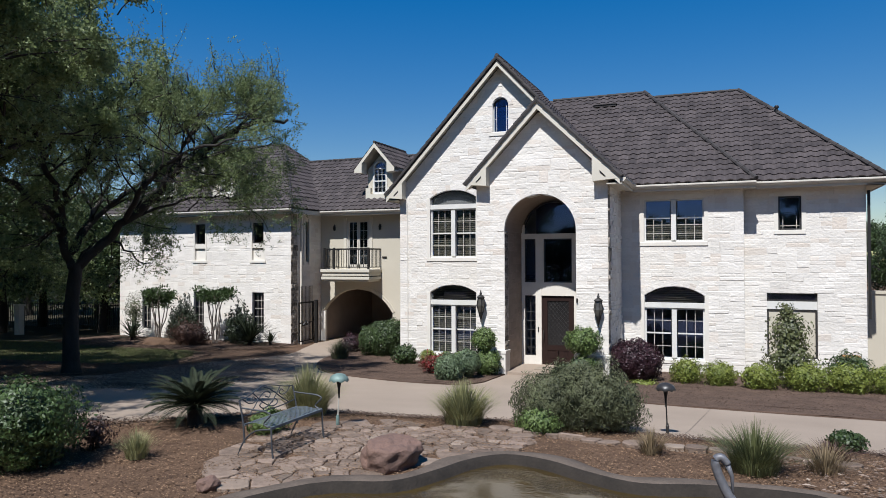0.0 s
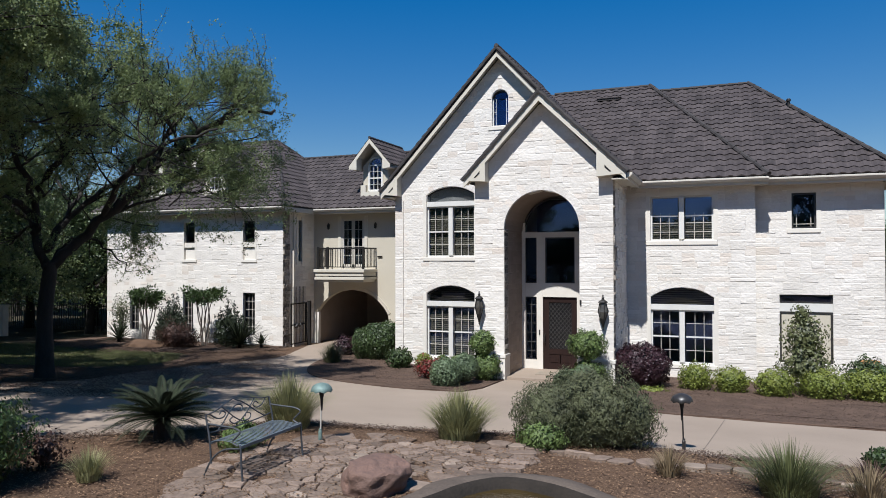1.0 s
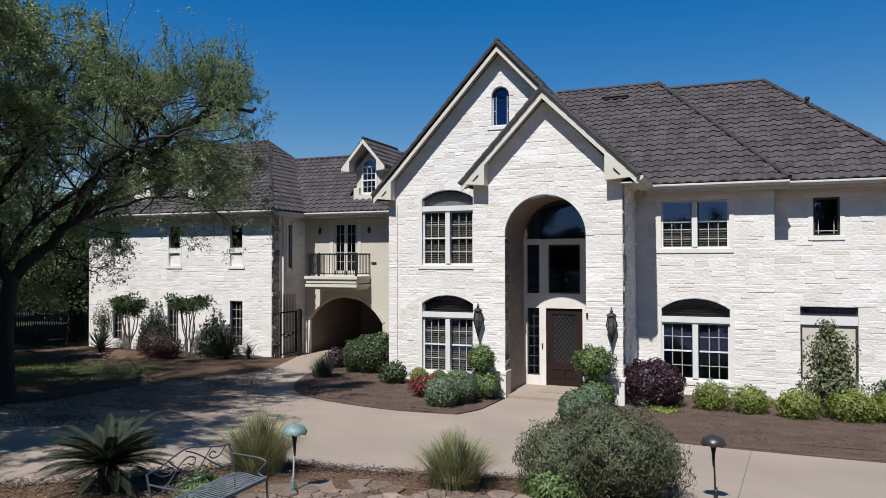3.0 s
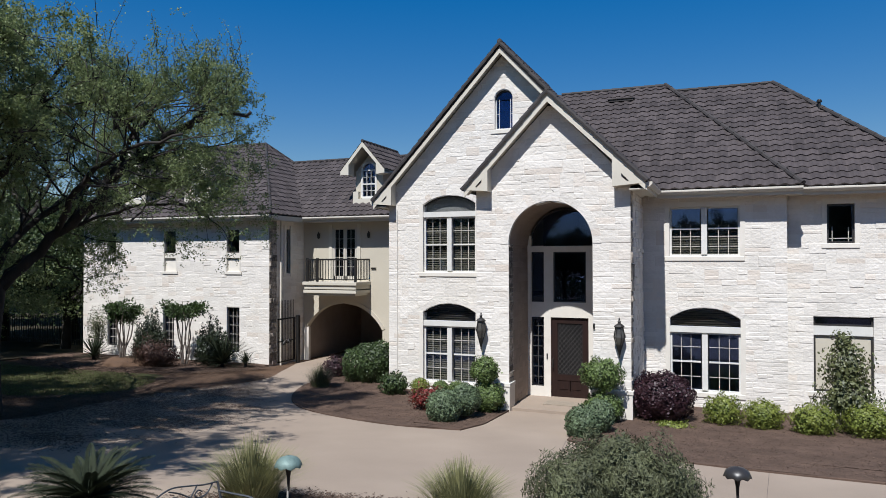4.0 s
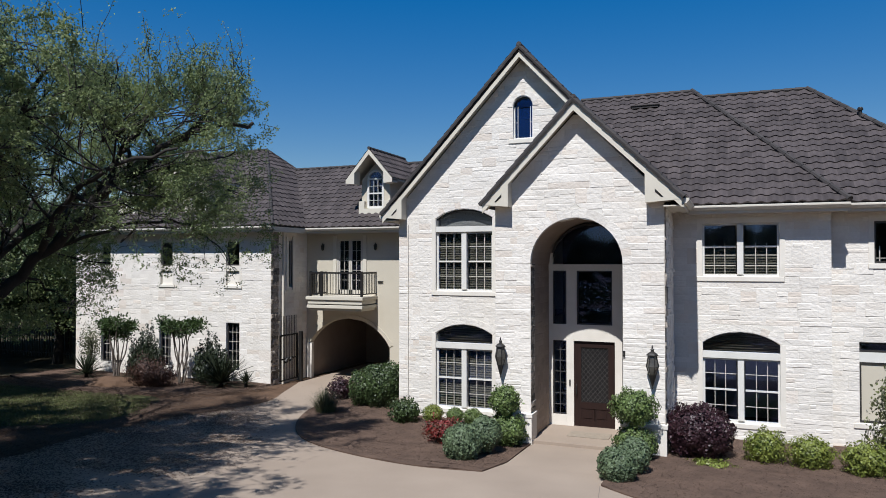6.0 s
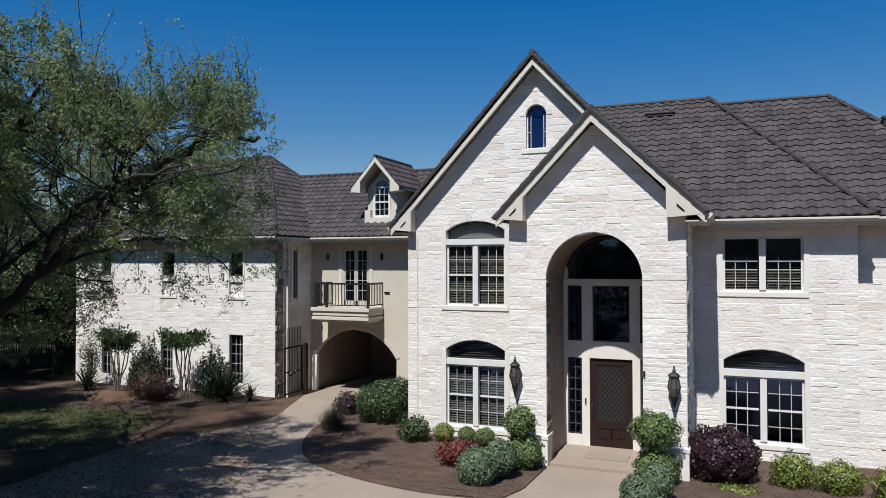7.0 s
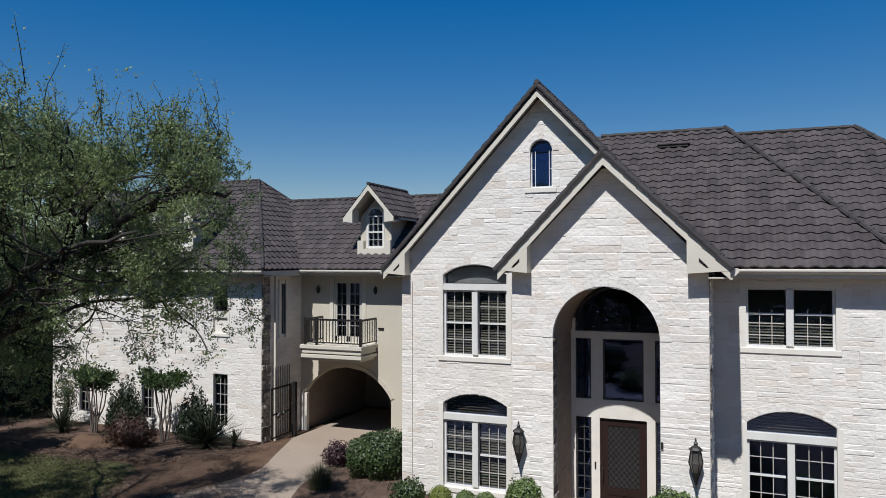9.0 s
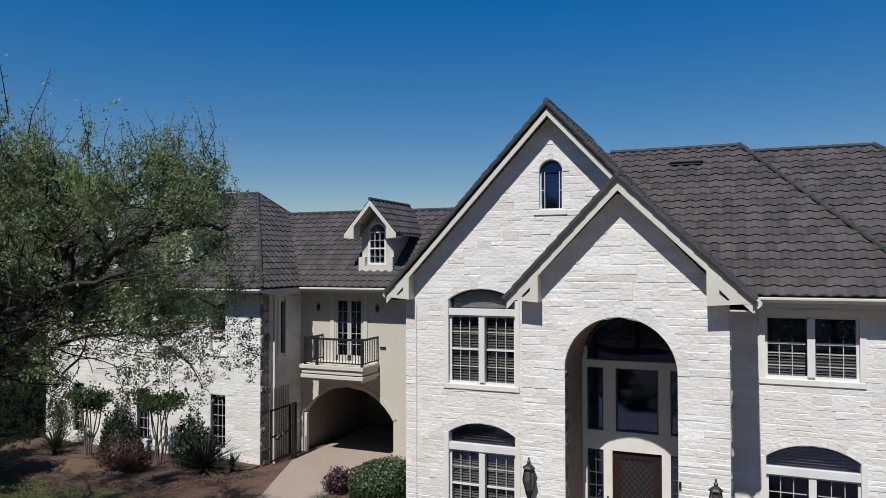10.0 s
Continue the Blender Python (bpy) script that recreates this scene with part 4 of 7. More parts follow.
    for s in (-1, 1):
        vs, fs = tile_shape(0.03)
        a, b = Vector((0, -s, 0)) * -1, Vector((-s, 0, k)).normalized()
        nrm = Vector((s * k, 0, 1)).normalized()
        q0 = Vector((cx + s * roof_half, y0, z_apex - k * roof_half))
        jv, jf = [], []
        for r in range(int(lng / ROW) + 1):
            for c in range(11):
                kk = len(jv)
                for x, y, z in vs:
                    yy = min(r * ROW + y, lng)
                    jv.append(q0 + Vector((0, c * WAVE + x, 0)) + b * yy + nrm * z)
                jf += [tuple(i + kk for i in f) for f in fs]
        tagged(hang("tiling", mesh_of("tiling", jv, jf, TILE), d), kind="stuff")
        bm = bmesh.new()
        prism(bm, [(cx, y0, z_apex - 0.02), (cx + s * roof_half, y0, z_apex - k * roof_half - 0.02), (cx + s * roof_half, y0, z_apex - k * roof_half - 0.2), (cx, y0, z_apex - 0.22)], (0, 0.05, 0))
        part("barge_board", bm, PAINT, d)
        bm = bmesh.new()
        prism(bm, [(cx, y0 + 0.05, z_apex - 0.03), (cx + s * roof_half, y0 + 0.05, z_apex - k * roof_half - 0.03), (cx + s * roof_half, y0 + 0.05, z_apex - k * roof_half - 0.09), (cx, y0 + 0.05, z_apex - 0.09)], (0, 3.2, 0))
        part("roof_deck", bm, PAINT, d)
        bm = bmesh.new()
        xo, xi, zb = cx + s * roof_half, cx + s * (roof_half - 0.40), z_apex - k * roof_half
        prism(bm, [(xo, y0 - 0.005, zb - 0.02), (xi, y0 - 0.005, zb + 0.36), (xi, y0 - 0.005, zb - 0.2), (xo, y0 - 0.005, zb - 0.16)], (0, 0.50, 0))
        part("eave_return", bm, PAINT, d)
    for i in range(9):
        bm = bmesh.new()
        tube(bm, [(cx, y0 + i * 0.38, z_apex + 0.03), (cx, y0 + i * 0.38 + 0.40, z_apex + 0.025)], 0.07, 8, 0.06)
        part("ridge_cap", bm, RIDGE, d)


dormer(-8.15, 5.85, 6.74, 8.12, 0.66, 1.06, 9.32)
for x in (-15.55, -19.15):
    dormer(x, 3.72, 6.86, 8.12, 0.64, 1.06, 9.36)

# ---- the house: windows, doors, trims ----
window(MAIN, -2.97, -1.15, 3.86, 5.66, 2, (3, 4), rise=0.28, blinds=True, shoulder=0.27, surround=0.13, pale_arch=True)
window(MAIN, -2.97, -1.15, 0.30, 2.12, 2, (3, 4), rise=0.28, blinds=True, shoulder=0.31, surround=0.13)
arch_band(MAIN, -2.06, 6.07, 0.93, 0.29, 0.19, w_main, 11, 0.010, 0.08)
arch_band(MAIN, -2.06, 2.57, 0.93, 0.29, 0.19, w_main, 11, 0.010, 0.08)
window(MAIN, -0.50, 0.09, 8.37, 9.32, 1, None, rise=0.295, blinds=False, sash=0, name="gable_window", border=0.035, transom=False)
for r in ((-0.40, -0.128, 8.40, -0.384, -0.112, 9.34), (-0.026, -0.128, 8.40, -0.01, -0.112, 9.34), (-0.48, -0.128, 8.86, -0.40, -0.113, 8.876), (-0.01, -0.128, 8.86, 0.07, -0.113, 8.876)):
    part("glazing_bar", boxes(tuple(v + (0.268 if k in (1, 4) else 0) for k, v in enumerate(r))), WHITE, house)
arch_band(MAIN, -0.205, 9.32, 0.31, 0.31, 0.16, w_main, 9, 0.016, 0.08)
window(RIGHT, 4.70, 6.62, 4.36, 5.80, 2, (3, 5), blinds=0.55, sash=0.56, low_bars=True, surround=0.13)
window(RIGHT, 4.70, 6.62, 0.42, 2.14, 2, (3, 4), rise=0.31, blinds=False, shoulder=0.27, surround=0.13)
arch_band(RIGHT, 5.66, 2.55, 0.98, 0.32, 0.19, w_right, 11, 0.010, 0.08)
window(RIGHT2, 8.87, 9.55, 4.71, 5.81, 1, None, frame_mat=BRONZE, blinds=False, sash=0, surround=0.13)
window(RIGHT2, 8.51, 9.98, 2.40, 2.665, 1, None, frame_mat=BRONZE, blinds=False, sash=0, sill=False)
part("window_panel", boxes((8.51, 1.18, 2.14, 9.98, 1.33, 2.40)), WHITE, house, "white band between two lights")
window(RIGHT2, 8.51, 9.98, 0.56, 2.14, 1, None, frame_mat=BRONZE, blinds=False, sash=0)
part("roller_shade", boxes((8.57, 1.218, 0.62, 9.92, 1.232, 2.08)), STUCCO, house, "lowered tan roller shade")
for a, b in ((-13.58, -12.92), (-17.07, -16.45), (-20.38, -19.8)):
    window(WING, a, b, 0.35, 2.26, 1, (3, 5), frame_mat=BRONZE, blinds=False, sash=0, sill=False)
for a, b in ((-13.58, -12.92), (-17.0, -16.36), (-20.38, -19.84)):
    window(WING, a, b, 4.58, 5.55, 1, None, frame_mat=BRONZE, blinds=False, sash=0, sill=False, surround=0.08)
    for r in ((a - 0.08, WY - 0.022, 3.78, a - 0.002, WY + 0.1, 4.576), (b + 0.002, WY - 0.022, 3.78, b + 0.08, WY + 0.1, 4.576)):
        part("jamb_stone", boxes(r), TRIM, house)
    part("window_sill", boxes((a - 0.12, WY - 0.045, 3.66, b + 0.12, WY + 0.1, 3.776)), TRIM, house, "dressed pale stone sill", bevel=0.01)
    part("window_panel", boxes((a, WY + 0.10, 3.78, b, WY + 0.22, 4.36), (a, WY + 0.02, 4.36, b, WY + 0.22, 4.58)), TRIM, house, "pale panel below a small window")
window(SIDE, 4.45, 4.75, 3.7, 5.6, 1, None, frame_mat=BRONZE, blinds=False, sash=0, sill=False)
part("surround", boxes((WX - 0.05, 4.30, 3.55, WX + 0.05, 4.45, 5.75), (WX - 0.05, 4.75, 3.55, WX + 0.05, 4.90, 5.75)), TRIM, house)
arch_band(PORCH, 1.77, 4.71, 1.17, 1.17, 0.24, w_porch, 21, 0.016, 0.30)
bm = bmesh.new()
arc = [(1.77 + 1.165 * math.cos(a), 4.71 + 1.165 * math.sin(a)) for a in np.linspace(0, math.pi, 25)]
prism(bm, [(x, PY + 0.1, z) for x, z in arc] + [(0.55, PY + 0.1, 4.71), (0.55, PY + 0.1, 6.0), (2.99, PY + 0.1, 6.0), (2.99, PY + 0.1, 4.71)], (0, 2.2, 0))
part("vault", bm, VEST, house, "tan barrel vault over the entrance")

# entrance screen: door, sidelights, fanlight
DY = -0.12
screen = thing("front_door", "dark carved wooden door with leaded glass, in a pale stone screen", "door", at=(0, 0, 0))
solid = [(0.585, DY, 0.05, 0.70, DY + 0.2, 5.0), (1.09, DY, 0.1, 1.30, DY + 0.2, 2.95), (2.44, DY, 0.1, 2.64, DY + 0.2, 2.95), (0.702, DY + 0.003, 0.05, 1.088, DY + 0.2, 0.42), (2.64, DY, 0.05, 2.96, DY + 0.2, 0.42),
         (0.60, DY + 0.01, 2.52, 2.96, DY + 0.19, 2.98), (1.09, DY + 0.01, 2.98, 1.38, DY + 0.19, 4.52), (2.37, DY + 0.01, 2.98, 2.64, DY + 0.19, 4.52), (0.585, DY - 0.02, 4.50, 2.955, DY + 0.21, 4.68)]
part("stone_screen", boxes(*solid), TRIM, screen, "pale dressed stone piers and lintels")
for a, b, z0, z1 in ((0.70, 1.09, 0.42, 2.52), (2.64, 2.96, 0.42, 2.52), (0.70, 1.09, 2.98, 4.50), (1.38, 2.37, 2.98, 4.50), (2.64, 2.96, 2.98, 4.50)):
    part("pane", boxes((a, DY + 0.10, z0, b, DY + 0.106, z1)), GLASS, screen)
    part("frame", boxes((a, DY + 0.05, z0, a + 0.035, DY + 0.12, z1), (b - 0.035, DY + 0.05, z0, b, DY + 0.12, z1), (a, DY + 0.05, z0, b, DY + 0.12, z0 + 0.035), (a, DY + 0.05, z1 - 0.035, b, DY + 0.12, z1)), BRONZE, screen)
for a, b in ((0.70, 1.09), (2.64, 2.96)):
    for r in [((a + b) / 2 - 0.01, DY + 0.085, 0.45, (a + b) / 2 + 0.01, DY + 0.099, 2.5)] + [(a, DY + 0.083, z - 0.01, b, DY + 0.097, z + 0.01) for z in np.linspace(0.7, 2.25, 6)]:
        part("glazing_bar", boxes(r), LEAD, screen)
bm = bmesh.new()
fan = [(1.77 + 1.15 * math.cos(a), 4.68 + 1.15 * math.sin(a)) for a in np.linspace(0, math.pi, 25)]
bm.faces.new([bm.verts.new((x, DY + 0.1, z)) for x, z in fan])
part("fanlight", bm, GLASS, screen, "half-round fanlight of dark glass")
bm = bmesh.new()
for (x0, z0), (x1, z1) in zip(fan, fan[1:]):
    prism(bm, [(x0, DY + 0.03, z0), (x1, DY + 0.03, z1), (1.77 + (x1 - 1.77) * 0.95, DY + 0.03, 4.68 + (z1 - 4.68) * 0.95), (1.77 + (x0 - 1.77) * 0.95, DY + 0.03, 4.68 + (z0 - 4.68) * 0.95)], (0, 0.1, 0))
part("fan_frame", bm, BRONZE, screen)
leaf = part("door_leaf", boxes((1.30, DY + 0.07, 0.12, 1.49, DY + 0.13, 2.53), (2.25, DY + 0.07, 0.12, 2.44, DY + 0.13, 2.53), (1.49, DY + 0.07, 0.12, 2.25, DY + 0.13, 0.30), (1.49, DY + 0.07, 0.62, 2.25, DY + 0.13, 0.80), (1.49, DY + 0.07, 2.34, 2.25, DY + 0.13, 2.53)), WOOD, screen, "dark stained oak door")
part("carved_panel", boxes((1.49, DY + 0.085, 0.30, 1.86, DY + 0.12, 0.62), (1.88, DY + 0.085, 0.30, 2.25, DY + 0.12, 0.62), (1.55, DY + 0.07, 0.36, 1.80, DY + 0.10, 0.56), (1.94, DY + 0.07, 0.36, 2.19, DY + 0.10, 0.56)), WOOD, leaf)
part("leaded_glass", boxes((1.49, DY + 0.10, 0.80, 2.25, DY + 0.106, 2.34)), DARKGLASS, leaf)
bm = bmesh.new()
for i in range(-9, 14):
    for s in (-1, 1):
        p0, p1 = (0.0, i * 0.155), (0.76, i * 0.155 + s * 0.9)
        pts = []
        for k in range(41):
            t = k / 40
            x, z = p0[0] + (p1[0] - p0[0]) * t, p0[1] + (p1[1] - p0[1]) * t
            if 0 <= z <= 1.54:
                pts.append((1.49 + x, DY + 0.094, 0.80 + z))
        if len(pts) > 1:
            tube(bm, [pts[0], pts[-1]], 0.006, 4)
part("lead_lattice", bm, LEAD, leaf, "diagonal leading")
bm = bmesh.new()
tube(bm, [(1.37, DY + 0.02, 1.0), (1.37, DY - 0.03, 1.03), (1.37, DY - 0.03, 1.27), (1.37, DY + 0.02, 1.30)], 0.014, 8)
part("door_handle", bm, BRONZE, leaf)
part("doorbell", boxes((1.17, DY - 0.02, 1.25, 1.21, DY + 0.01, 1.42)), IRON, screen, "small black doorbell")
part("lock", boxes((2.95, PY - 0.05, 2.42, 3.0, PY - 0.02, 2.56)), IRON, screen, "small dark fitting on the pier")
# back wall coloured dark so the hall looks unlit through the glass
part("hall_back", boxes((0.3, 3.0, 0, 3.3, 3.1, 6.0)), WOOD, house)
# step and pier feet
part("door_step", boxes((0.6, PY + 0.1, -0.2, 2.94, DY + 0.3, 0.12)), CONCRETE, house, "concrete door step", bevel=0.01)
for x0, x1 in ((0.30, 0.64), (2.90, 3.98)):
    part("pier_foot", boxes((x0, PY - 0.075, -0.2, x1, PY + 0.45, 0.72), (x0 - 0.02, PY - 0.095, 0.72, x1 + 0.02, PY + 0.45, 0.82)), TRIM, house, "dressed stone pier foot", bevel=0.012)

# balcony
balcony = hang("balcony", None, house, "small balcony with a moulded tan edge and dark iron rail")
b0, b1, bf = -10.62, -8.0, 4.55
part("slab", boxes((b0, bf, 3.20, b1, BY, 3.34), (b0 + 0.06, bf + 0.06, 3.03, b1 - 0.06, BY, 3.20), (b0 + 0.03, bf + 0.03, 2.86, b1 - 0.03, BY, 2.99), (b0 + 0.14, bf + 0.12, 2.76, b1 - 0.12, BY, 2.86)), PAINT, balcony, "moulded tan balcony edge", bevel=0.015)
rz = 4.32
br = b0 + 0.20
for a, b in (((br, bf + 0.08), (b1 - 0.08, bf + 0.08)), ((br, bf + 0.08), (br, BY)), ((b1 - 0.08, bf + 0.08), (b1 - 0.08, BY))):
    x0, x1, y0, y1 = min(a[0], b[0]), max(a[0], b[0]), min(a[1], b[1]), max(a[1], b[1])
    part("handrail", boxes((x0 - 0.035, y0 - 0.035, rz - 0.07, x1 + 0.035, y1 + 0.035, rz)), IRON, balcony)
    part("bottom_rail", boxes((x0 - 0.02, y0 - 0.02, 3.42, x1 + 0.02, y1 + 0.02, 3.46)), IRON, balcony)
    n = int(max(x1 - x0, y1 - y0) / 0.125)
    bal = boxes((-0.011, -0.011, 3.46, 0.011, 0.011, rz - 0.05))
    me = bpy.data.meshes.new("baluster")
    bal.to_mesh(me)
    bal.free()
    me.materials.append(IRON)
    for i in range(1, n):
        hang("baluster", me, balcony).location = (a[0] + (b[0] - a[0]) * i / n, a[1] + (b[1] - a[1]) * i / n, 0)
for x, y in ((br, bf + 0.08), (b1 - 0.08, bf + 0.08), (br + 0.5, bf + 0.08)):
    part("post", boxes((x - 0.042, y - 0.042, 3.34, x + 0.042, y + 0.042, rz + 0.03)), IRON, balcony)
bd = hang("balcony_door", None, house, "pair of dark glazed doors in a pale frame")
part("frame", boxes((-9.92, BY, 3.36, -9.84, BY + 0.1, 5.68), (-8.74, BY, 3.36, -8.66, BY + 0.1, 5.68), (-9.31, BY, 3.36, -9.27, BY + 0.1, 5.68), (-9.92, BY, 5.60, -8.66, BY + 0.1, 5.68),
                     (-9.84, BY + 0.02, 3.36, -9.78, BY + 0.08, 5.6), (-8.80, BY + 0.02, 3.36, -8.74, BY + 0.08, 5.6), (-9.37, BY + 0.02, 3.36, -9.31, BY + 0.08, 5.6), (-9.27, BY + 0.02, 3.36, -9.21, BY + 0.08, 5.6), (-9.84, BY + 0.02, 3.36, -8.74, BY + 0.08, 3.56)), MUNTIN, bd)
for a, b in ((-9.78, -9.37), (-9.21, -8.80)):
    part("pane", boxes((a, BY + 0.05, 3.56, b, BY + 0.056, 5.6)), GLASS, bd)
    for r in [((a + b) / 2 - 0.009, BY + 0.036, 3.56, (a + b) / 2 + 0.009, BY + 0.048, 5.6)] + [(a, BY + 0.034, z - 0.009, b, BY + 0.047, z + 0.009) for z in (3.97, 4.38, 4.78, 5.19)]:
        part("glazing_bar", boxes(r), MUNTIN, bd)
# black sheet gives the darkness seen through the balcony door
part("blank", boxes((-9.9, BY + 0.6, 3.2, -8.6, BY + 0.7, 5.8)), IRON, house, "black panel standing in for the unlit room behind the balcony door")
for r in ((-10.08, BY - 0.04, 3.34, -9.92, BY + 0.02, 5.82), (-8.66, BY - 0.04, 3.34, -8.50, BY + 0.02, 5.82)):
    part("door_surround", boxes(r), PAINT, bd)
arch_band(BALC, -9.35, 1.25, 1.90, 1.12, 0.16, w_balc, 17, 0.03, 0.12, STUCCO)
part("impost", boxes((-11.36, BY - 0.06, -0.3, -11.1, BY + 0.1, 1.28)), TRIM, house)
for x in (-10.55, -8.05):
    ob = hang("wall_lantern", None, house, "small dark wall lantern")
    bm = bmesh.new()
    lathe(bm, [(0.02, 0), (0.06, 0.04), (0.075, 0.2), (0.03, 0.26), (0.01, 0.32)], 8, (x, BY - 0.12, 5.2))
    part("body", bm, IRON, ob)
    part("arm", boxes((x - 0.015, BY - 0.12, 5.44, x + 0.015, BY, 5.47)), IRON, ob)

for r in ((9.00, 1.22, 4.76, 9.02, 1.235, 5.16), (9.40, 1.22, 4.76, 9.42, 1.235, 5.16), (8.93, 1.22, 4.84, 9.49, 1.234, 4.86)):
    part("inner_bar", boxes(r), MUNTIN, house)
part("wall_hook", boxes((-7.98, BY - 0.05, 3.88, -7.74, BY, 3.94)), IRON, house, "small dark hook on the tan wall")
# downspouts
for x, y, z1, z0, mt in ((WX + 0.12, 3.95, 5.95, -0.2, GUTTER), (11.41, 1.0, 5.9, 1.9, IRON)):
    bm = boxes((x - 0.04, y - 0.035, z0, x + 0.04, y + 0.035, z1))
    part("downspout", bm, mt, house, bevel=0.008)
# corner joint on the gable wall
part("wall_joint", boxes((-3.90, -0.045, -0.2, -3.885, -0.001, 5.9)), MORTAR, house)

# ---- ground ----
pond = [(p.x, p.y) for p in smooth_path([(p[0], p[1], 0) for p in ((2.9, -17.2), (3.75, -16.75), (4.1, -16.1), (4.3, -15.55), (4.65, -15.15), (5.2, -15.2), (5.85, -15.55), (6.5, -15.75), (7.4, -15.5), (8.6, -15.6), (9.3, -17.2), (8.6, -20), (6, -21.4), (3.4, -20.6), (2.4, -18.6))], 4, True)]
xs = sorted(set(np.r_[np.linspace(-400, -34, 12), np.linspace(-34, -2, 40), np.arange(-2, 13, 0.25), np.linspace(13, 34, 30), np.linspace(34, 400, 12)].round(3)))
ys = sorted(set(np.r_[np.linspace(-400, -26, 12), np.linspace(-26, -22, 8), np.arange(-22, -13, 0.25), np.linspace(-13, 14, 46), np.linspace(14, 60, 20), np.linspace(60, 500, 12)].round(3)) | {y for y in LIE_Y})
verts, faces = [], []
for y in ys:
    for x in xs:
        dip = 0.45 if inside(x, y, pond) else 0.0
        soft = 0.0 if -34 > x or x > 34 else 0.03 * noise.noise((x * 0.6, y * 0.6, 0))
        verts.append((x, y, lie(y) - 0.03 + soft - dip))
nx = len(xs)
for j in range(len(ys) - 1):
    for i in range(nx - 1):
        faces.append((j * nx + i, j * nx + i + 1, (j + 1) * nx + i + 1, (j + 1) * nx + i))
tagged(hang("ground", mesh_of("ground", verts, faces, SOIL, True)), "brown leaf litter and gravelly soil", "ground", kind="structure")


def curve(*pts, steps=5):
    return [(p.x, p.y) for p in smooth_path([(x, y, 0) for x, y in pts], steps)]


# the drive: a broad bend, with a branch to the passage and the walk to the door
north = curve((-60, -21), (-25, -16.5), (-13, -13.4), (-9.6, -11.2), (-8.95, -9.5), (-9.55, -7.8), (-10.1, -5.7), (-10.2, -4.1), (-9.95, -2.7), (-9.45, -1.3), (-9.3, 0.3), (-10.0, 2.2), (-10.85, 4.4))
passage = [(-10.9, 10.5), (-7.5, 10.5), (-7.5, 4.2)]
bed_edge = curve((-7.5, 1.2), (-7.0, -1.0), (-6.1, -2.9), (-4.9, -4.3), (-3.2, -5.25), (-1.2, -5.75), (0.42, -5.55)) 
walk_w = [(0.62, -4.3), (0.62, -2.0), (0.62, -0.3), (2.92, -0.3), (2.92, -2.9), (3.0, -5.6)]
bed_e = curve((3.0, -5.6), (3.9, -6.35), (5.2, -6.75), (7.0, -6.95), (10.4, -6.9), (16, -6.4), (40, -3))
south = curve((40, -9.5), (16, -11.6), (9.1, -11.95), (6.6, -12.0), (3.8, -11.75), (2.4, -12.3), (1.2, -12.6), (0.3, -12.75), (-0.6, -13.9), (-1.8, -15.2), (-4, -16.8), (-9, -19), (-20, -23), (-60, -30))
drive = north + passage + bed_edge + walk_w + bed_e + south
sheet("drive", drive, CONCRETE, 0.0, 0.4, "pale tan concrete drive and walk")
for a, b in (((2.95, -5.6), (3.8, -11.8)), ((7.0, -6.95), (6.7, -12.0))):
    n = Vector((b[1] - a[1], a[0] - b[0], 0)).normalized() * 0.004
    vs, fs = [], []
    for i in range(13):
        t = i / 12
        x, y = a[0] + (b[0] - a[0]) * t, a[1] + (b[1] - a[1]) * t
        vs += [(x + n.x, y + n.y, lie(y + n.y) + 0.005), (x - n.x, y - n.y, lie(y - n.y) + 0.005)]
        if i:
            k = len(vs)
            fs.append((k - 4, k - 3, k - 1, k - 2))
    tagged(hang("drive_joint", mesh_of("drive_joint", vs, fs, JOINT)), "sawn joint in the concrete", "joint", kind="structure")
# planted beds against the house
sheet("bed_west", bed_edge + [(0.62, -4.3), (0.62, 0.1), (-4.2, 0.1), (-4.2, 5.9), (-7.5, 5.9)], MULCH, 0.03, 0.25, "dark bark mulch bed", rough=0.03, skirt=0.1)
sheet("bed_east", [(2.96, 0.7), (2.96, -5.55)] + bed_e[1:-6] + [(16, 0.7)], MULCH, 0.03, 0.25, "dark bark mulch bed", rough=0.03, skirt=0.1)
wing_bed = curve((-22.5, 0.6), (-18.5, -0.6), (-15, -0.5), (-12.6, 0.6), (-11.5, 2.2)) + [(-11.4, 3.3), (-22.5, 3.3)]
sheet("bed_wing", wing_bed, MULCH, 0.05, 0.25, "dark bark mulch bed", rough=0.05, skirt=0.1)
lawn_edge = curve((-12.6, -1.3), (-11.7, -2.6), (-11.2, -4.1), (-11.1, -5.6), (-12.2, -7.0), (-18.5, -8.6), (-30, -10))
sheet("lawn", lawn_edge + [(-30, -1.2)] + curve((-22.5, -0.4), (-18.5, -1.0), (-15, -0.9), (-13.4, -0.8), (-12.6, -1.3)), LAWN, 0.02, 0.4, "sunlit patch of short green lawn", rough=0.02)
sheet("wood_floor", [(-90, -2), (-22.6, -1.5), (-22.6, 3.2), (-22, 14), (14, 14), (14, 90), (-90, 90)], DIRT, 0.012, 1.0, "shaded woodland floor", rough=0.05)


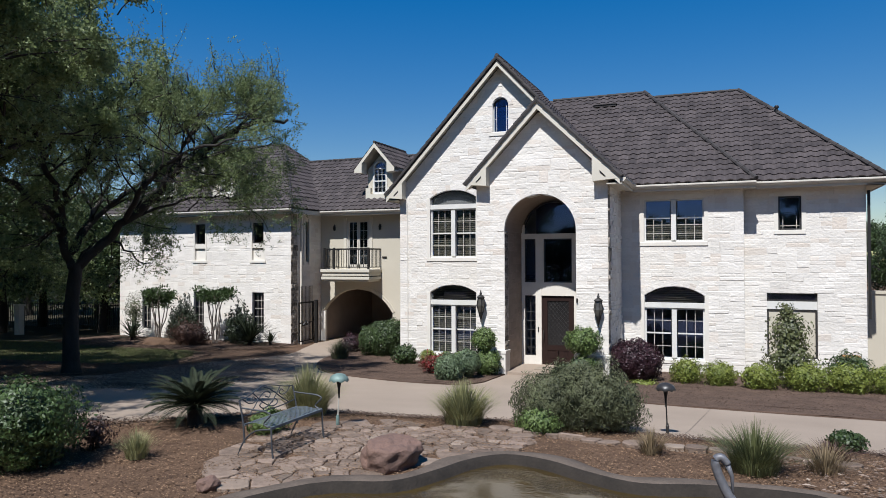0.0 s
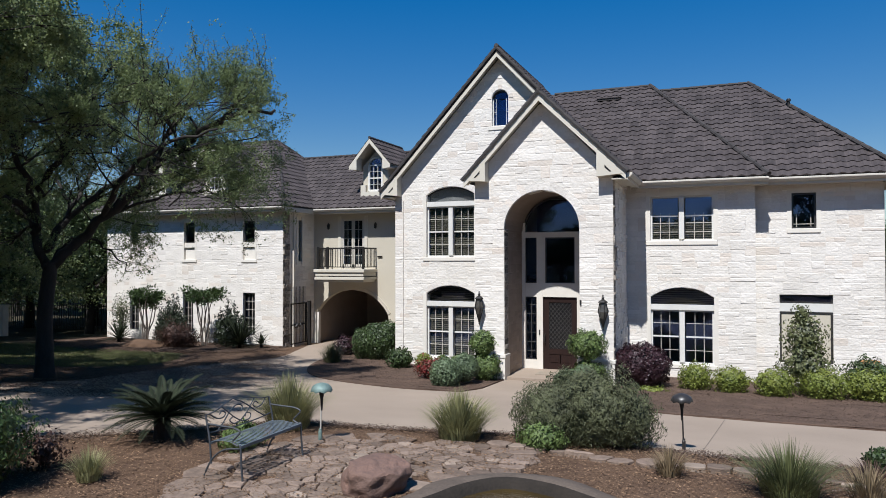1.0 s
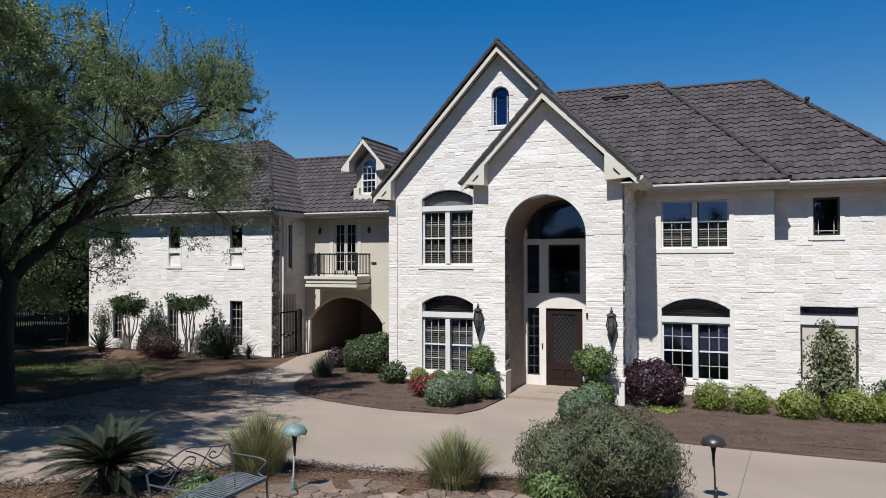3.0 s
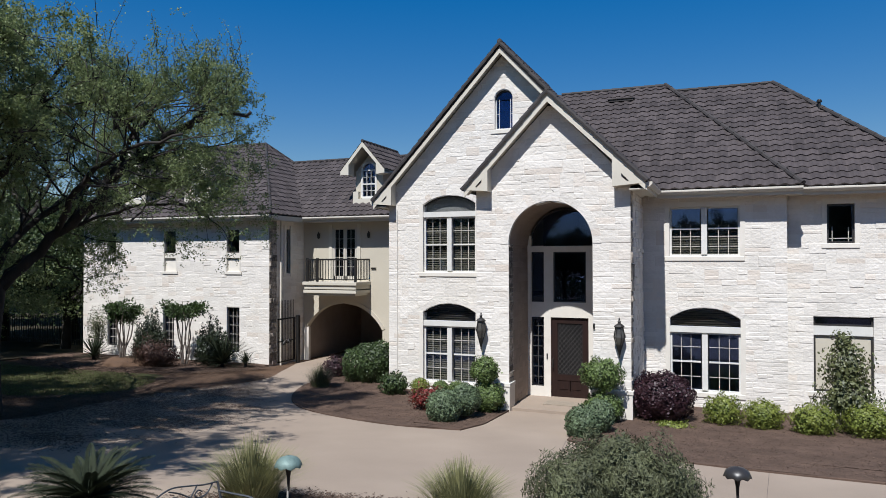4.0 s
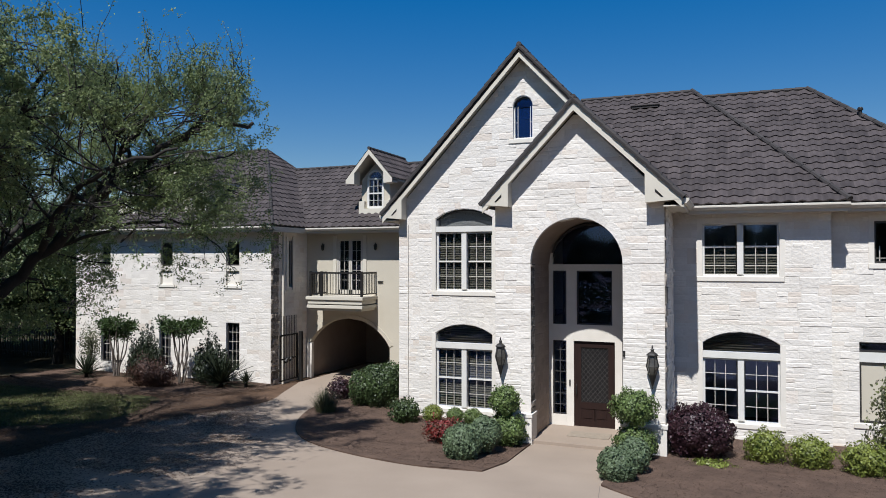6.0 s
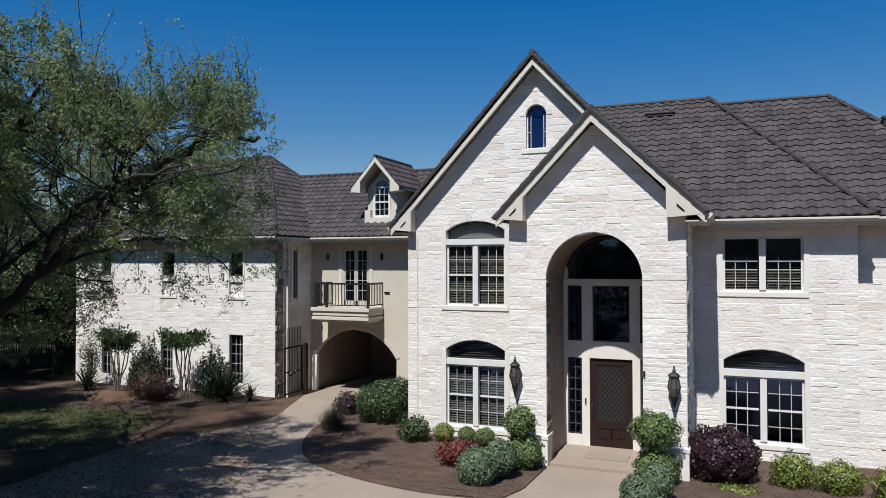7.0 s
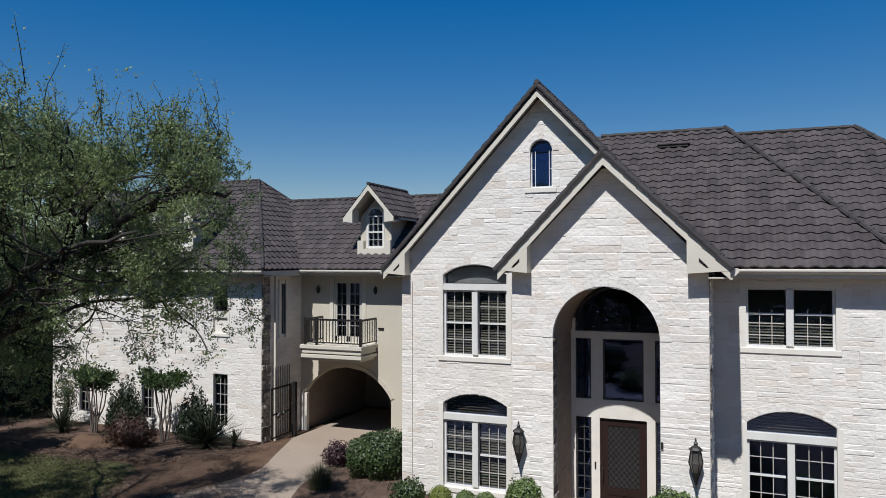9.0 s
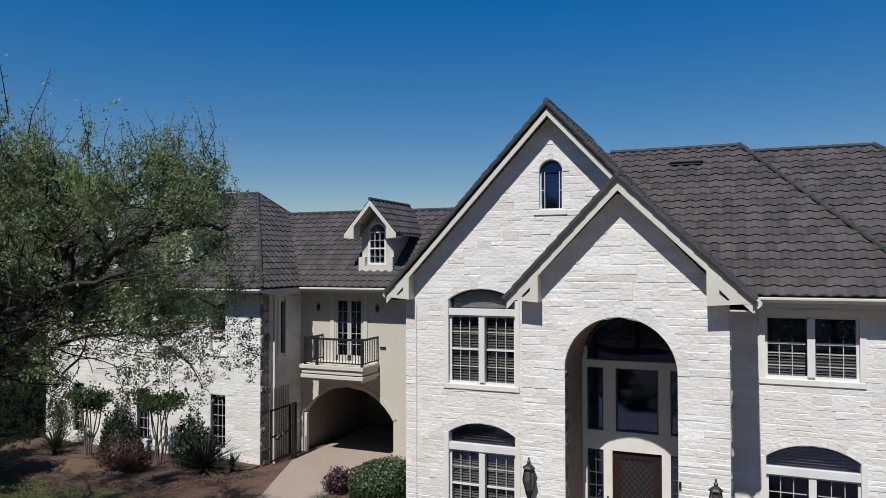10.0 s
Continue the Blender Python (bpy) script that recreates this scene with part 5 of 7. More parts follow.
# ---- plants: how they are made ----
def leaf_mesh(name, points, size, mat, seed, wide=0.30, up=0.25, curl=0.25, outward=None):
    """Many small folded leaves, one at each point."""
    g = np.random.default_rng(seed)
    p = np.asarray(points, float)
    n = len(p)
    a = g.normal(size=(n, 3))
    a[:, 2] += up
    if outward is not None:
        a -= outward * 0.75 * np.sum(a * outward, axis=1, keepdims=True)
    a /= np.linalg.norm(a, axis=1, keepdims=True)
    b = np.cross(a, g.normal(size=(n, 3)) if outward is None else outward + 0.45 * g.normal(size=(n, 3)))
    b /= np.linalg.norm(b, axis=1, keepdims=True) + 1e-9
    c = np.cross(a, b)
    s = (size * g.uniform(0.6, 1.3, n))[:, None]
    v = np.stack([p, p + a * s * 0.5 + b * s * wide + c * s * curl * 0.3, p + a * s, p + a * s * 0.5 - b * s * wide + c * s * curl * 0.3], 1).reshape(-1, 3)
    me = bpy.data.meshes.new(name)
    me.vertices.add(4 * n)
    me.vertices.foreach_set("co", v.ravel())
    me.loops.add(4 * n)
    me.loops.foreach_set("vertex_index", np.arange(4 * n))
    me.polygons.add(n)
    me.polygons.foreach_set("loop_start", np.arange(0, 4 * n, 4))
    me.materials.append(mat)
    me.update(calc_edges=True)
    return me


def blob_points(blobs, n, seed, shell=0.45, lumps=0.22):
    """Points in and near the surface of lumpy ellipsoids (x, y, z, rx, ry, rz)."""
    g = np.random.default_rng(seed)
    vol = np.array([b[3] * b[4] * b[5] for b in blobs]) ** 0.67
    out = []
    for b, k in zip(blobs, (vol / vol.sum() * n).astype(int)):
        d = g.normal(size=(k, 3))
        d /= np.linalg.norm(d, axis=1, keepdims=True)
        r = 1 - shell * g.random(k) ** 1.6
        ph = g.uniform(0, 6.28, 6)
        bump = 1 + lumps * (np.sin(5 * d[:, 0] + ph[0]) * np.sin(5 * d[:, 1] + ph[1]) + 0.7 * np.sin(9 * d[:, 2] + ph[2]) * np.sin(9 * d[:, 0] + ph[3]))
        q = d * (r * bump)[:, None] * np.array(b[3:6]) + np.array(b[:3])
        out.append(np.hstack([q, d]))
    return np.concatenate(out)


def shrub(name, label, blobs, n, size, mat, seed, group="", stems=5, wide=0.32, up=0.35, lumps=0.15, stem_mat=None, category="shrub", shell=0.45):
    x, y = blobs[0][0], blobs[0][1]
    z = lie(y)
    ob = thing(name, label, category, group, (x, y, z))
    local = [(b[0] - x, b[1] - y, b[2] - z, b[3], b[4], b[5]) for b in blobs]
    pts = blob_points(local, n, seed, shell, lumps)
    pts = pts[pts[:, 2] > 0.02]
    hang("foliage", leaf_mesh("foliage", pts[:, :3], size, mat, seed + 1, wide, up, outward=pts[:, 3:]), ob)
    rng = random.Random(seed)
    for i in range(stems):
        b = local[i % len(local)]
        tip = Vector((b[0] + rng.uniform(-0.5, 0.5) * b[3], b[1] + rng.uniform(-0.5, 0.5) * b[4], b[2] + 0.3 * b[5]))
        bm = bmesh.new()
        foot = Vector((rng.uniform(-0.08, 0.08), rng.uniform(-0.08, 0.08), -0.05))
        tube(bm, [foot, foot.lerp(tip, 0.5) + Vector((rng.uniform(-0.05, 0.05), rng.uniform(-0.05, 0.05), 0.05)), tip], 0.018, 5, 0.006)
        part("stem", bm, stem_mat or BARK, ob)
    return ob


def grass_clump(name, label, x, y, h, spread, n, seed, mat=BLADE, group="ornamental grasses", width=0.006):
    ob = thing(name, label, "grass", group, (x, y, lie(y)))
    rng = random.Random(seed)
    vs, fs = [], []
    for i in range(n):
        a, out = rng.uniform(0, 2 * math.pi), rng.random() ** 0.7
        foot = Vector((math.cos(a), math.sin(a), 0)) * spread * 0.55 * out
        lean, hh = spread * out * rng.uniform(0.45, 1.05), h * rng.uniform(0.55, 1.05) * (1 - 0.25 * out)
        side = Vector((-math.sin(a), math.cos(a), 0)) * width * rng.uniform(0.6, 1.4)
        k = len(vs)
        for s in (0, 0.35, 0.7, 1.0):
            p = foot + Vector((math.cos(a), math.sin(a), 0)) * lean * s ** 1.8 + Vector((0, 0, hh * (s - 0.25 * out * s ** 3)))
            w = side * (1 - 0.85 * s)
            vs += [p - w, p + w]
        fs += [(k + 2 * j, k + 2 * j + 1, k + 2 * j + 3, k + 2 * j + 2) for j in range(3)]
    tagged(hang("tuft", mesh_of("tuft", vs, fs, mat), ob), kind="stuff")
    return ob


def cycad(name, label, x, y, trunk_h, length, n, seed, mat=FROND, group="", leaflets=34, stiff=0.55, leaflet=0.16, category="palm"):
    """A rosette of feathered fronds, each a part, on a short trunk."""
    ob = thing(name, label, category, group, (x, y, lie(y)))
    rng = random.Random(seed)
    bm = bmesh.new()
    lathe(bm, [(0.10, -0.1), (0.13, 0.0), (0.12, trunk_h * 0.6), (0.13, trunk_h), (0.05, trunk_h + 0.08)], 12)
    part("trunk", bm, BARK, ob)
    kinds = []
    for k in range(4):
        r2 = random.Random(seed * 7 + k)
        vs, fs = [], []
        rib = []
        for i in range(13):
            s = i / 12
            rib.append(Vector((length * (s - 0.06 * s * s), 0, length * (0.10 * s - stiff * 0.62 * s ** 2.3))))
        for i in range(12):
            q = len(vs)
            w = 0.010 * (1 - 0.7 * i / 12)
            vs += [rib[i] + Vector((0, -w, 0)), rib[i] + Vector((0, w, 0)), rib[i + 1] + Vector((0, w, 0)), rib[i + 1] + Vector((0, -w, 0))]
            fs.append((q, q + 1, q + 2, q + 3))
        for i in range(leaflets):
            s = 0.10 + 0.9 * i / leaflets
            p = Vector((length * (s - 0.06 * s * s), 0, length * (0.10 * s - stiff * 0.62 * s ** 2.3)))
            ll = leaflet * math.sin(math.pi * min(0.14 + 0.86 * s, 0.97)) ** 0.6 * r2.uniform(0.9, 1.1) * length
            for sd in (-1, 1):
                q = len(vs)
                t = p + Vector((ll * 0.62, sd * ll * 0.8, ll * 0.34))
                m_ = (p + t) / 2
                vs += [p, m_ + Vector((0.008, 0, 0)), t, m_ - Vector((0.008, 0, 0))]
                fs.append((q, q + 1, q + 2, q + 3))
        kinds.append(mesh_of("frond", vs, fs, mat))
    for i in range(n):
        ring = i / n
        o = hang("frond", kinds[i % 4], ob)
        o.matrix_basis = pose(0, 0, trunk_h + 0.04, 0, -(-6 + 54 * (1 - ring) ** 0.9 + rng.uniform(-6, 6)), i * 137.5 + rng.uniform(-8, 8))
        sc = rng.uniform(0.85, 1.08)
        o.scale = (sc, sc, sc)
    return ob


def grow(base, heading, length, radius, depth, rng, limbs, tips, bend=0.35, up=0.12, forks=(3, 4), shrink=0.66):
    """Limbs that fork into ever thinner ones; limbs: (points, r0, r1), tips: where leaves sit."""
    p, d = Vector(base), Vector(heading).normalized()
    n = 5 if depth > 1 else 3
    pts = [p.copy()]
    for i in range(n):
        d = (d + Vector((rng.gauss(0, bend), rng.gauss(0, bend), rng.gauss(0, bend) * 0.6 + up)) * 0.5).normalized()
        p = p + d * length / n
        pts.append(p.copy())
        if depth <= 2:
            tips.append((p.copy(), depth))
        if depth > 0 and i >= 1 and rng.random() < 0.62:
            side = (d + Vector((rng.gauss(0, 1), rng.gauss(0, 1), rng.gauss(0.1, 0.55))).normalized() * 1.05).normalized()
            grow(p, side, length * rng.uniform(0.42, 0.62), radius * 0.45, depth - 1, rng, limbs, tips, bend, up, forks, shrink)
    limbs.append((pts, radius, radius * 0.55))
    if depth > 0:
        for k in range(rng.randint(*forks) - 1):
            side = (d + Vector((rng.gauss(0, 0.6), rng.gauss(0, 0.6), rng.gauss(0.05, 0.4)))).normalized()
            grow(p, side, length * shrink * rng.uniform(0.8, 1.1), radius * 0.55, depth - 1, rng, limbs, tips, bend, up, forks, shrink)


def tree(name, label, at, trunk, heads, depth, seed, leaf_n, leaf_size, spread, mat=OAK, group="", keep=None, mains=(), shoots=0, clump=1.6, bunch=1):
    """trunk: points and radii; heads: (heading, length, radius) of limbs from the trunk's top; mains: long limbs as (points, r0, r1, where side limbs begin);
    shoots: thin upright twigs out of the crown; bunch: leaves that sit together in one spray."""
    rng = random.Random(seed)
    ob = thing(name, label, "tree", group, at)
    limbs, tips = [], []
    top = Vector(trunk[-1][:3])
    for h, ln, r, *up in heads:
        grow(top, h, ln, r, depth, rng, limbs, tips, up=up[0] if up else 0.12)
    big = []
    for pts, r0, r1, first in mains:
        line = smooth_path(pts, 5)
        for i, p in enumerate(line[1:-1], 1):
            line[i] = p + Vector((rng.gauss(0, 0.05), rng.gauss(0, 0.05), rng.gauss(0, 0.05)))
        big.append((line, r0, r1))
        n = len(line)
        for i in range(int(first * n), n):
            way = (line[i] - line[i - 1]).normalized()
            rad = r0 + (r1 - r0) * i / n
            for k in range(2 if i < n - 1 else 4):
                side = (way * 0.7 + Vector((rng.gauss(0, 0.8), rng.gauss(0, 0.8), rng.gauss(0.25, 0.6)))).normalized()
                grow(line[i], side, rng.uniform(1.0, 1.8), rad * 0.42, 3, rng, limbs, tips, 0.42, 0.10)
    if keep is not None:
        limbs = [q for q in limbs if keep(q[0][-1]) or (q[1] > 0.03 and keep(q[0][-2]))]
    bm = bmesh.new()
    tube_pts = smooth_path([t[:3] for t in trunk], 4)
    rr = np.interp(np.linspace(0, 1, len(tube_pts)), np.linspace(0, 1, len(trunk)), [t[3] for t in trunk])
    rings = []
    for p, r in zip(tube_pts, rr):
        rings.append([bm.verts.new(p + Vector((math.cos(a), math.sin(a), 0)) * r * (1 + 0.10 * math.sin(3 * a + p.z))) for a in (2 * math.pi * k / 12 for k in range(12))])
    for a, b in zip(rings, rings[1:]):
        for k in range(12):
            bm.faces.new((a[k], a[k - 1], b[k - 1], b[k]))
    part("trunk", bm, BARK, ob, smooth=True)
    for pts, r0, r1 in big:
        bm = bmesh.new()
        tube(bm, pts, r0, 9, r1)
        part("limb", bm, BARK, ob, smooth=True)
    g = np.random.default_rng(seed)
    t = np.array([q[0][:] for q in tips])
    if keep is not None:
        t = t[np.array([keep(q) for q in t])]
    bm = bmesh.new()
    for pts, r0, r1 in limbs:
        if r0 > 0.006:
            tube(bm, pts, r0, 6 if r0 > 0.05 else 4, r1)
    extra = []
    if shoots:
        high = t[np.argsort(-t[:, 2] - 0.25 * g.random(len(t)))][: len(t) // 4]
        for p in high[g.choice(len(high), shoots)]:
            ln, d = rng.uniform(0.3, 0.95), Vector((rng.gauss(0, 0.28), rng.gauss(0, 0.28), 1))
            line = [Vector(p) + d * ln * u + Vector((rng.gauss(0, 0.04), rng.gauss(0, 0.04), 0)) for u in (0, 0.33, 0.66, 1)]
            tube(bm, line, 0.010, 4, 0.004)
            extra += [line[j].lerp(line[j + 1], rng.random()) for j in range(3) for _ in range(16)]
    tagged(part("branching", bm, BARK, ob, smooth=True), kind="stuff")
    w = g.exponential(size=len(t)) ** clump
    sprays = leaf_n // bunch
    pick = t[g.choice(len(t), sprays, p=w / w.sum())]
    pts = np.repeat(pick + g.normal(size=(sprays, 3)) * spread * np.array((1, 1, 0.8)), bunch, axis=0)
    if bunch > 1:
        pts += g.normal(size=pts.shape) * leaf_size * 0.62
    if extra:
        e = np.array([q[:] for q in extra])
        pts = np.concatenate([pts, e + g.normal(size=e.shape) * 0.055])
    tagged(hang("crown", leaf_mesh("crown", pts, leaf_size, mat, seed, 0.30, 0.0), ob), kind="stuff")
    return ob


# ---- the big oak by the drive ----
ox, oy = -9.8, -9.8
oz = lie(oy)
R = Vector((0.925, 0.38, 0))
F = Vector((-0.38, 0.925, 0))


def head(r, f, z, ln, rad, up=0.12):
    return (R * r + F * f + Vector((0, 0, z)), ln, rad, up)


def form(q):
    """The outline of an open crown: a low rounded top, thinning towards the drive."""
    lump = noise.noise(Vector(q) * 0.75)
    out = Vector(q).dot(R)
    return (5.5 if Vector(q).dot(F) < -1.2 else 3.85 - 0.8 * min(max(out - 3.2, 0), 1)) + 0.7 * lump < q[2] < 8.7 - 0.026 * (q[0] ** 2 + q[1] ** 2) + 1.5 * lump and Vector(q).dot(F) > -3.9 + lump and out < 5.6 + 0.3 * (q[2] - 4) + lump


def oak_form(q):
    """The outline of the big crown: tall over the trunk, long and level towards the house, with gaps between its clumps."""
    q = Vector(q)
    lump, out, back = noise.noise(q * 0.8), q.dot(R), q.dot(F)
    top = float(np.interp(out, (-6, -3, 0, 1, 1.8, 3, 5.9, 6.35, 6.7), (6.5, 8.6, 9.7, 9.5, 8.8, 8.5, 8.5, 7.8, 5.8)))
    low = 5.0 if back > 4.0 else (2.0 if out < -0.6 and back > 0.3 else 2.5 if out < 1.6 and back > 0.6 else 3.35 if out < 2.2 else 3.75) - 0.6 * math.exp(-((out - 5.0) / 0.7) ** 2) + (0.7 if back < -1.5 else 0)
    if not (low + 0.6 * lump < q.z < top - 0.35 + 1.7 * lump and -3.6 < back < (6.8 if out < 0.8 else 4.0) and out < 6.25 + 0.9 * lump):
        return False
    return noise.noise(Vector((q.x, q.y, q.z * 0.6)) * 0.95 + Vector((7, 3, 1))) > ((0.07 if q.z > 4.8 else 0.10) if out > 2.4 else 0.0)


def limb(r0, r1, first, *pts):
    return ([R * r + F * f + Vector((0, 0, z)) for r, f, z in pts], r0, r1, first)


long_limbs = [limb(0.15, 0.035, 0.35, (0.1, 0, 2.9), (0.7, 0.1, 3.55), (1.5, 0.2, 4.3), (3.0, 0.0, 5.7), (4.0, -0.1, 6.35), (5.0, -0.2, 6.95), (6.2, -0.3, 7.1)),
              limb(0.13, 0.03, 0.4, (0.1, 0, 2.9), (-0.25, 0, 3.7), (-0.15, -0.2, 4.7), (-0.6, -0.4, 6.2), (-0.9, -0.7, 7.6), (-0.8, -0.8, 9.2)),
              limb(0.10, 0.03, 0.3, (-0.15, -0.2, 4.7), (0.6, -0.5, 5.8), (1.5, -0.8, 7.2), (2.4, -1.0, 8.4)),
              limb(0.045, 0.006, 0.3, (1.5, 0.2, 4.3), (2.8, 0.9, 4.95), (4.1, 1.3, 5.0), (4.9, 1.3, 4.6), (5.4, 1.2, 4.0)),
              limb(0.09, 0.025, 0.25, (1.5, 0.2, 4.3), (2.4, -0.9, 5.2), (3.7, -1.6, 5.9), (5.2, -1.9, 6.3))]
upper_limbs = [limb(0.09, 0.025, 0.25, (2.6, 0.05, 5.4), (3.0, 0.5, 6.5), (3.6, 0.7, 7.4), (4.4, 0.8, 8.2)),
               limb(0.05, 0.015, 0.2, (4.6, -0.15, 6.75), (5.3, 0.2, 7.5), (5.8, 0.4, 8.3)),
               limb(0.05, 0.015, 0.2, (3.6, -0.1, 6.1), (3.4, -0.8, 7.2), (3.7, -1.2, 8.2)),
               limb(0.10, 0.025, 0.3, (0.0, 0, 3.4), (0.3, 1.2, 4.6), (0.9, 2.4, 5.6), (1.7, 3.2, 6.8)),
               limb(0.10, 0.025, 0.3, (-0.2, 0, 4.0), (-1.4, 0.6, 4.9), (-2.8, 0.9, 5.9), (-4.3, 1.0, 6.8)),
               limb(0.10, 0.025, 0.3, (-0.2, -0.1, 4.3), (-0.9, -1.3, 5.2), (-1.6, -2.4, 6.2), (-2.4, -3.0, 7.2))]
back_limbs = [limb(0.08, 0.02, 0.35, (0.0, 0.1, 3.5), (-0.3, 2.2, 5.0), (-0.7, 4.2, 6.3), (-1.2, 6.2, 7.2)),
              limb(0.06, 0.02, 0.25, (-0.25, 1.8, 4.7), (-1.5, 3.4, 5.8), (-2.8, 4.8, 6.6), (-3.8, 6.0, 7.0)),
              limb(0.05, 0.012, 0.3, (-0.15, 0.1, 3.7), (-0.9, 0.8, 4.0), (-1.8, 1.2, 3.5), (-2.9, 1.4, 2.6)),
              limb(0.05, 0.012, 0.3, (-0.2, 0.1, 4.0), (-1.2, 1.6, 4.3), (-2.4, 2.4, 3.8), (-4.2, 2.6, 3.0)),
              limb(0.05, 0.012, 0.3, (0.15, 0.2, 3.2), (0.5, 1.1, 3.8), (0.9, 1.8, 3.4), (1.2, 2.3, 2.8)),
              limb(0.07, 0.015, 0.2, (0.7, 0.1, 3.6), (1.3, 1.4, 4.6), (2.6, 2.5, 5.5), (4.0, 3.0, 6.0))]
tree("oak_tree", "large spreading live oak with dark trunk and airy grey-green crown", (ox, oy, oz),
               [(0, 0, -0.2, 0.32), (0.02, 0, 0.4, 0.22), (-0.03, 0.05, 1.6, 0.19), (0.08, 0.06, 2.6, 0.185), (0.14, 0.08, 3.1, 0.16)], [], 3, 5, 290000, 0.049, 0.10, group="oaks", keep=oak_form, shoots=420, clump=1.9, bunch=9,
               mains=long_limbs + upper_limbs + back_limbs)

# ---- trees beyond and around ----
far_kinds = []
for sd in (21, 22):
    far_kinds.append(tree("oak_tree", "dark live oak in the wood beside the house", (-27, -6, lie(-6)) if sd == 21 else (-31, 6, lie(6)),
                          [(0, 0, -0.2, 0.3), (0.1, 0, 1.2, 0.22), (0.0, 0.1, 2.6, 0.2)],
                          [(Vector((math.cos(a), math.sin(a), 0.8)), 2.6, 0.12) for a in np.linspace(0, 5.2, 6)] + [(Vector((0, 0, 1)), 2.8, 0.12)],
                          3, sd, 42000, 0.17, 0.26, DARKLEAF, "woodland oaks"))
by_the_house = [
    (-24.5, 4.5, 0.85, 0), (-27.5, 13, 1.15, 1), (-36, -1, 1.1, 0), (-40, 12, 1.2, 1), (-33, 22, 1.25, 0), (-22, 24, 1.1, 1), (-46, -10, 1.2, 0), (-20.3, -5.2, 0.9, 1),
    (-38, 30, 1.3, 1), (-50, 4, 1.3, 0), (-52, 20, 1.4, 1), (-30, -14, 1.1, 0), (16, 20, 0.62, 0), (21, 24, 0.8, 1), (28, 18, 0.9, 0), (19, 34, 0.9, 1)]
# mostly unseen trees, added to block sky light and darken window reflections
mostly_out_of_view = [
    (-16, -40, 0.9, 0), (-25, -28, 1.3, 1), (16, -37, 1.25, 1), (25, -30, 1.3, 0), (31, -20, 1.3, 1), (-5, -62, 0.8, 1), (-1.5, -66, 0.92, 0), (2, -62, 0.9, 0),
    (5, -66, 0.96, 1), (8, -61, 0.9, 1), (11, -66, 0.95, 0), (15, -63, 0.92, 0), (22, -66, 0.95, 1), (5.5, -72, 1, 1), (12, -72, 1, 0), (30, -54, 0.8, 0),
    (36, -36, 1.2, 1), (-26, -38, 1.2, 0), (38, -18, 1.1, 1), (-16.5, -14.5, 1, 1), (-23.5, 9, 0.9, 0), (-25.5, -1.5, 0.8, 1), (-29, 2, 0.9, 0)]
# the rows far to the south are added, unseen, for dark reflections in the panes
thicket = [
    (-28, 8, 0.85, 1), (-33, 12, 1, 0), (-34, 4, 0.95, 1), (-24, 17, 1, 0), (-22.8, -12, 1, 0), (-23, -36, 0.7, 0), (-19, -34, 0.72, 1), (-14.5, -35, 0.66, 0),
    (-10, -33, 0.6, 1), (-6, -35, 0.62, 0), (-2, -33.5, 0.6, 1), (2.5, -35, 0.64, 0), (6.5, -34, 0.6, 1), (10.5, -35.5, 0.62, 0), (-20, -45, 1, 1), (-28, -48, 1, 0),
    (-34, -56, 1, 1), (-29, -60, 1, 0), (-24, -58, 0.9, 1), (-19, -60, 0.85, 0), (-14, -58, 0.8, 1), (-9.5, -60, 0.78, 0), (-1, -62, 0.72, 1), (18, -62, 0.75, 0)]
for i, (x, y, s, k) in enumerate(by_the_house + mostly_out_of_view + thicket):
    c = copy_thing(far_kinds[k], pose(x, y, lie(y), 0, 0, i * 77) @ Matrix.Scale(s, 4))
    c.scale = (s, s, s)

second_oak = tree("oak_tree", "live oak with an open, gappy crown over the drive", (-9.6, -15.6, lie(-15.6)),
     [(0, 0, -0.2, 0.30), (0.02, 0, 0.5, 0.23), (0.1, 0.05, 2.2, 0.2), (0.3, 0.1, 3.6, 0.18)],
     [head(math.cos(a), math.sin(a), s, 2.9, 0.09, 0.06) for a, s in ((0.0, 0.5), (0.5, 0.7), (-0.5, 0.6), (-1.0, 0.5), (1.1, 0.6), (1.7, 0.5), (2.6, 0.6), (-2.0, 0.6), (-2.8, 0.7), (0.2, 1.4))],
     4, 17, 330000, 0.052, 0.12, group="oaks", bunch=15, clump=2.1, keep=lambda q: form(q) and noise.noise(Vector(q) * 2.0 + Vector((2, 9, 4))) > -0.05)
# unseen oaks at the left, added only to block sun and sky light
for x, y, turn in ((-14.5, -18.5, 140), (-20, -15.5, 250), (-13, -25, 30), (-19, -21, 310)):
    copy_thing(second_oak, pose(x, y, lie(y), 0, 0, turn))
copy_thing(second_oak, pose(-14.8, -14.2, lie(-14.2), 0, 0, 70))
third_oak = copy_thing(second_oak, pose(-7.3, -15.9, lie(-15.9), 0, 0, 100))
third_oak.scale = (1.1, 1.1, 1.12)
fifth_oak = copy_thing(second_oak, pose(-7.1, -19.8, lie(-19.8), 0, 0, 215))
fifth_oak.scale = (1.12, 1.12, 1.15)

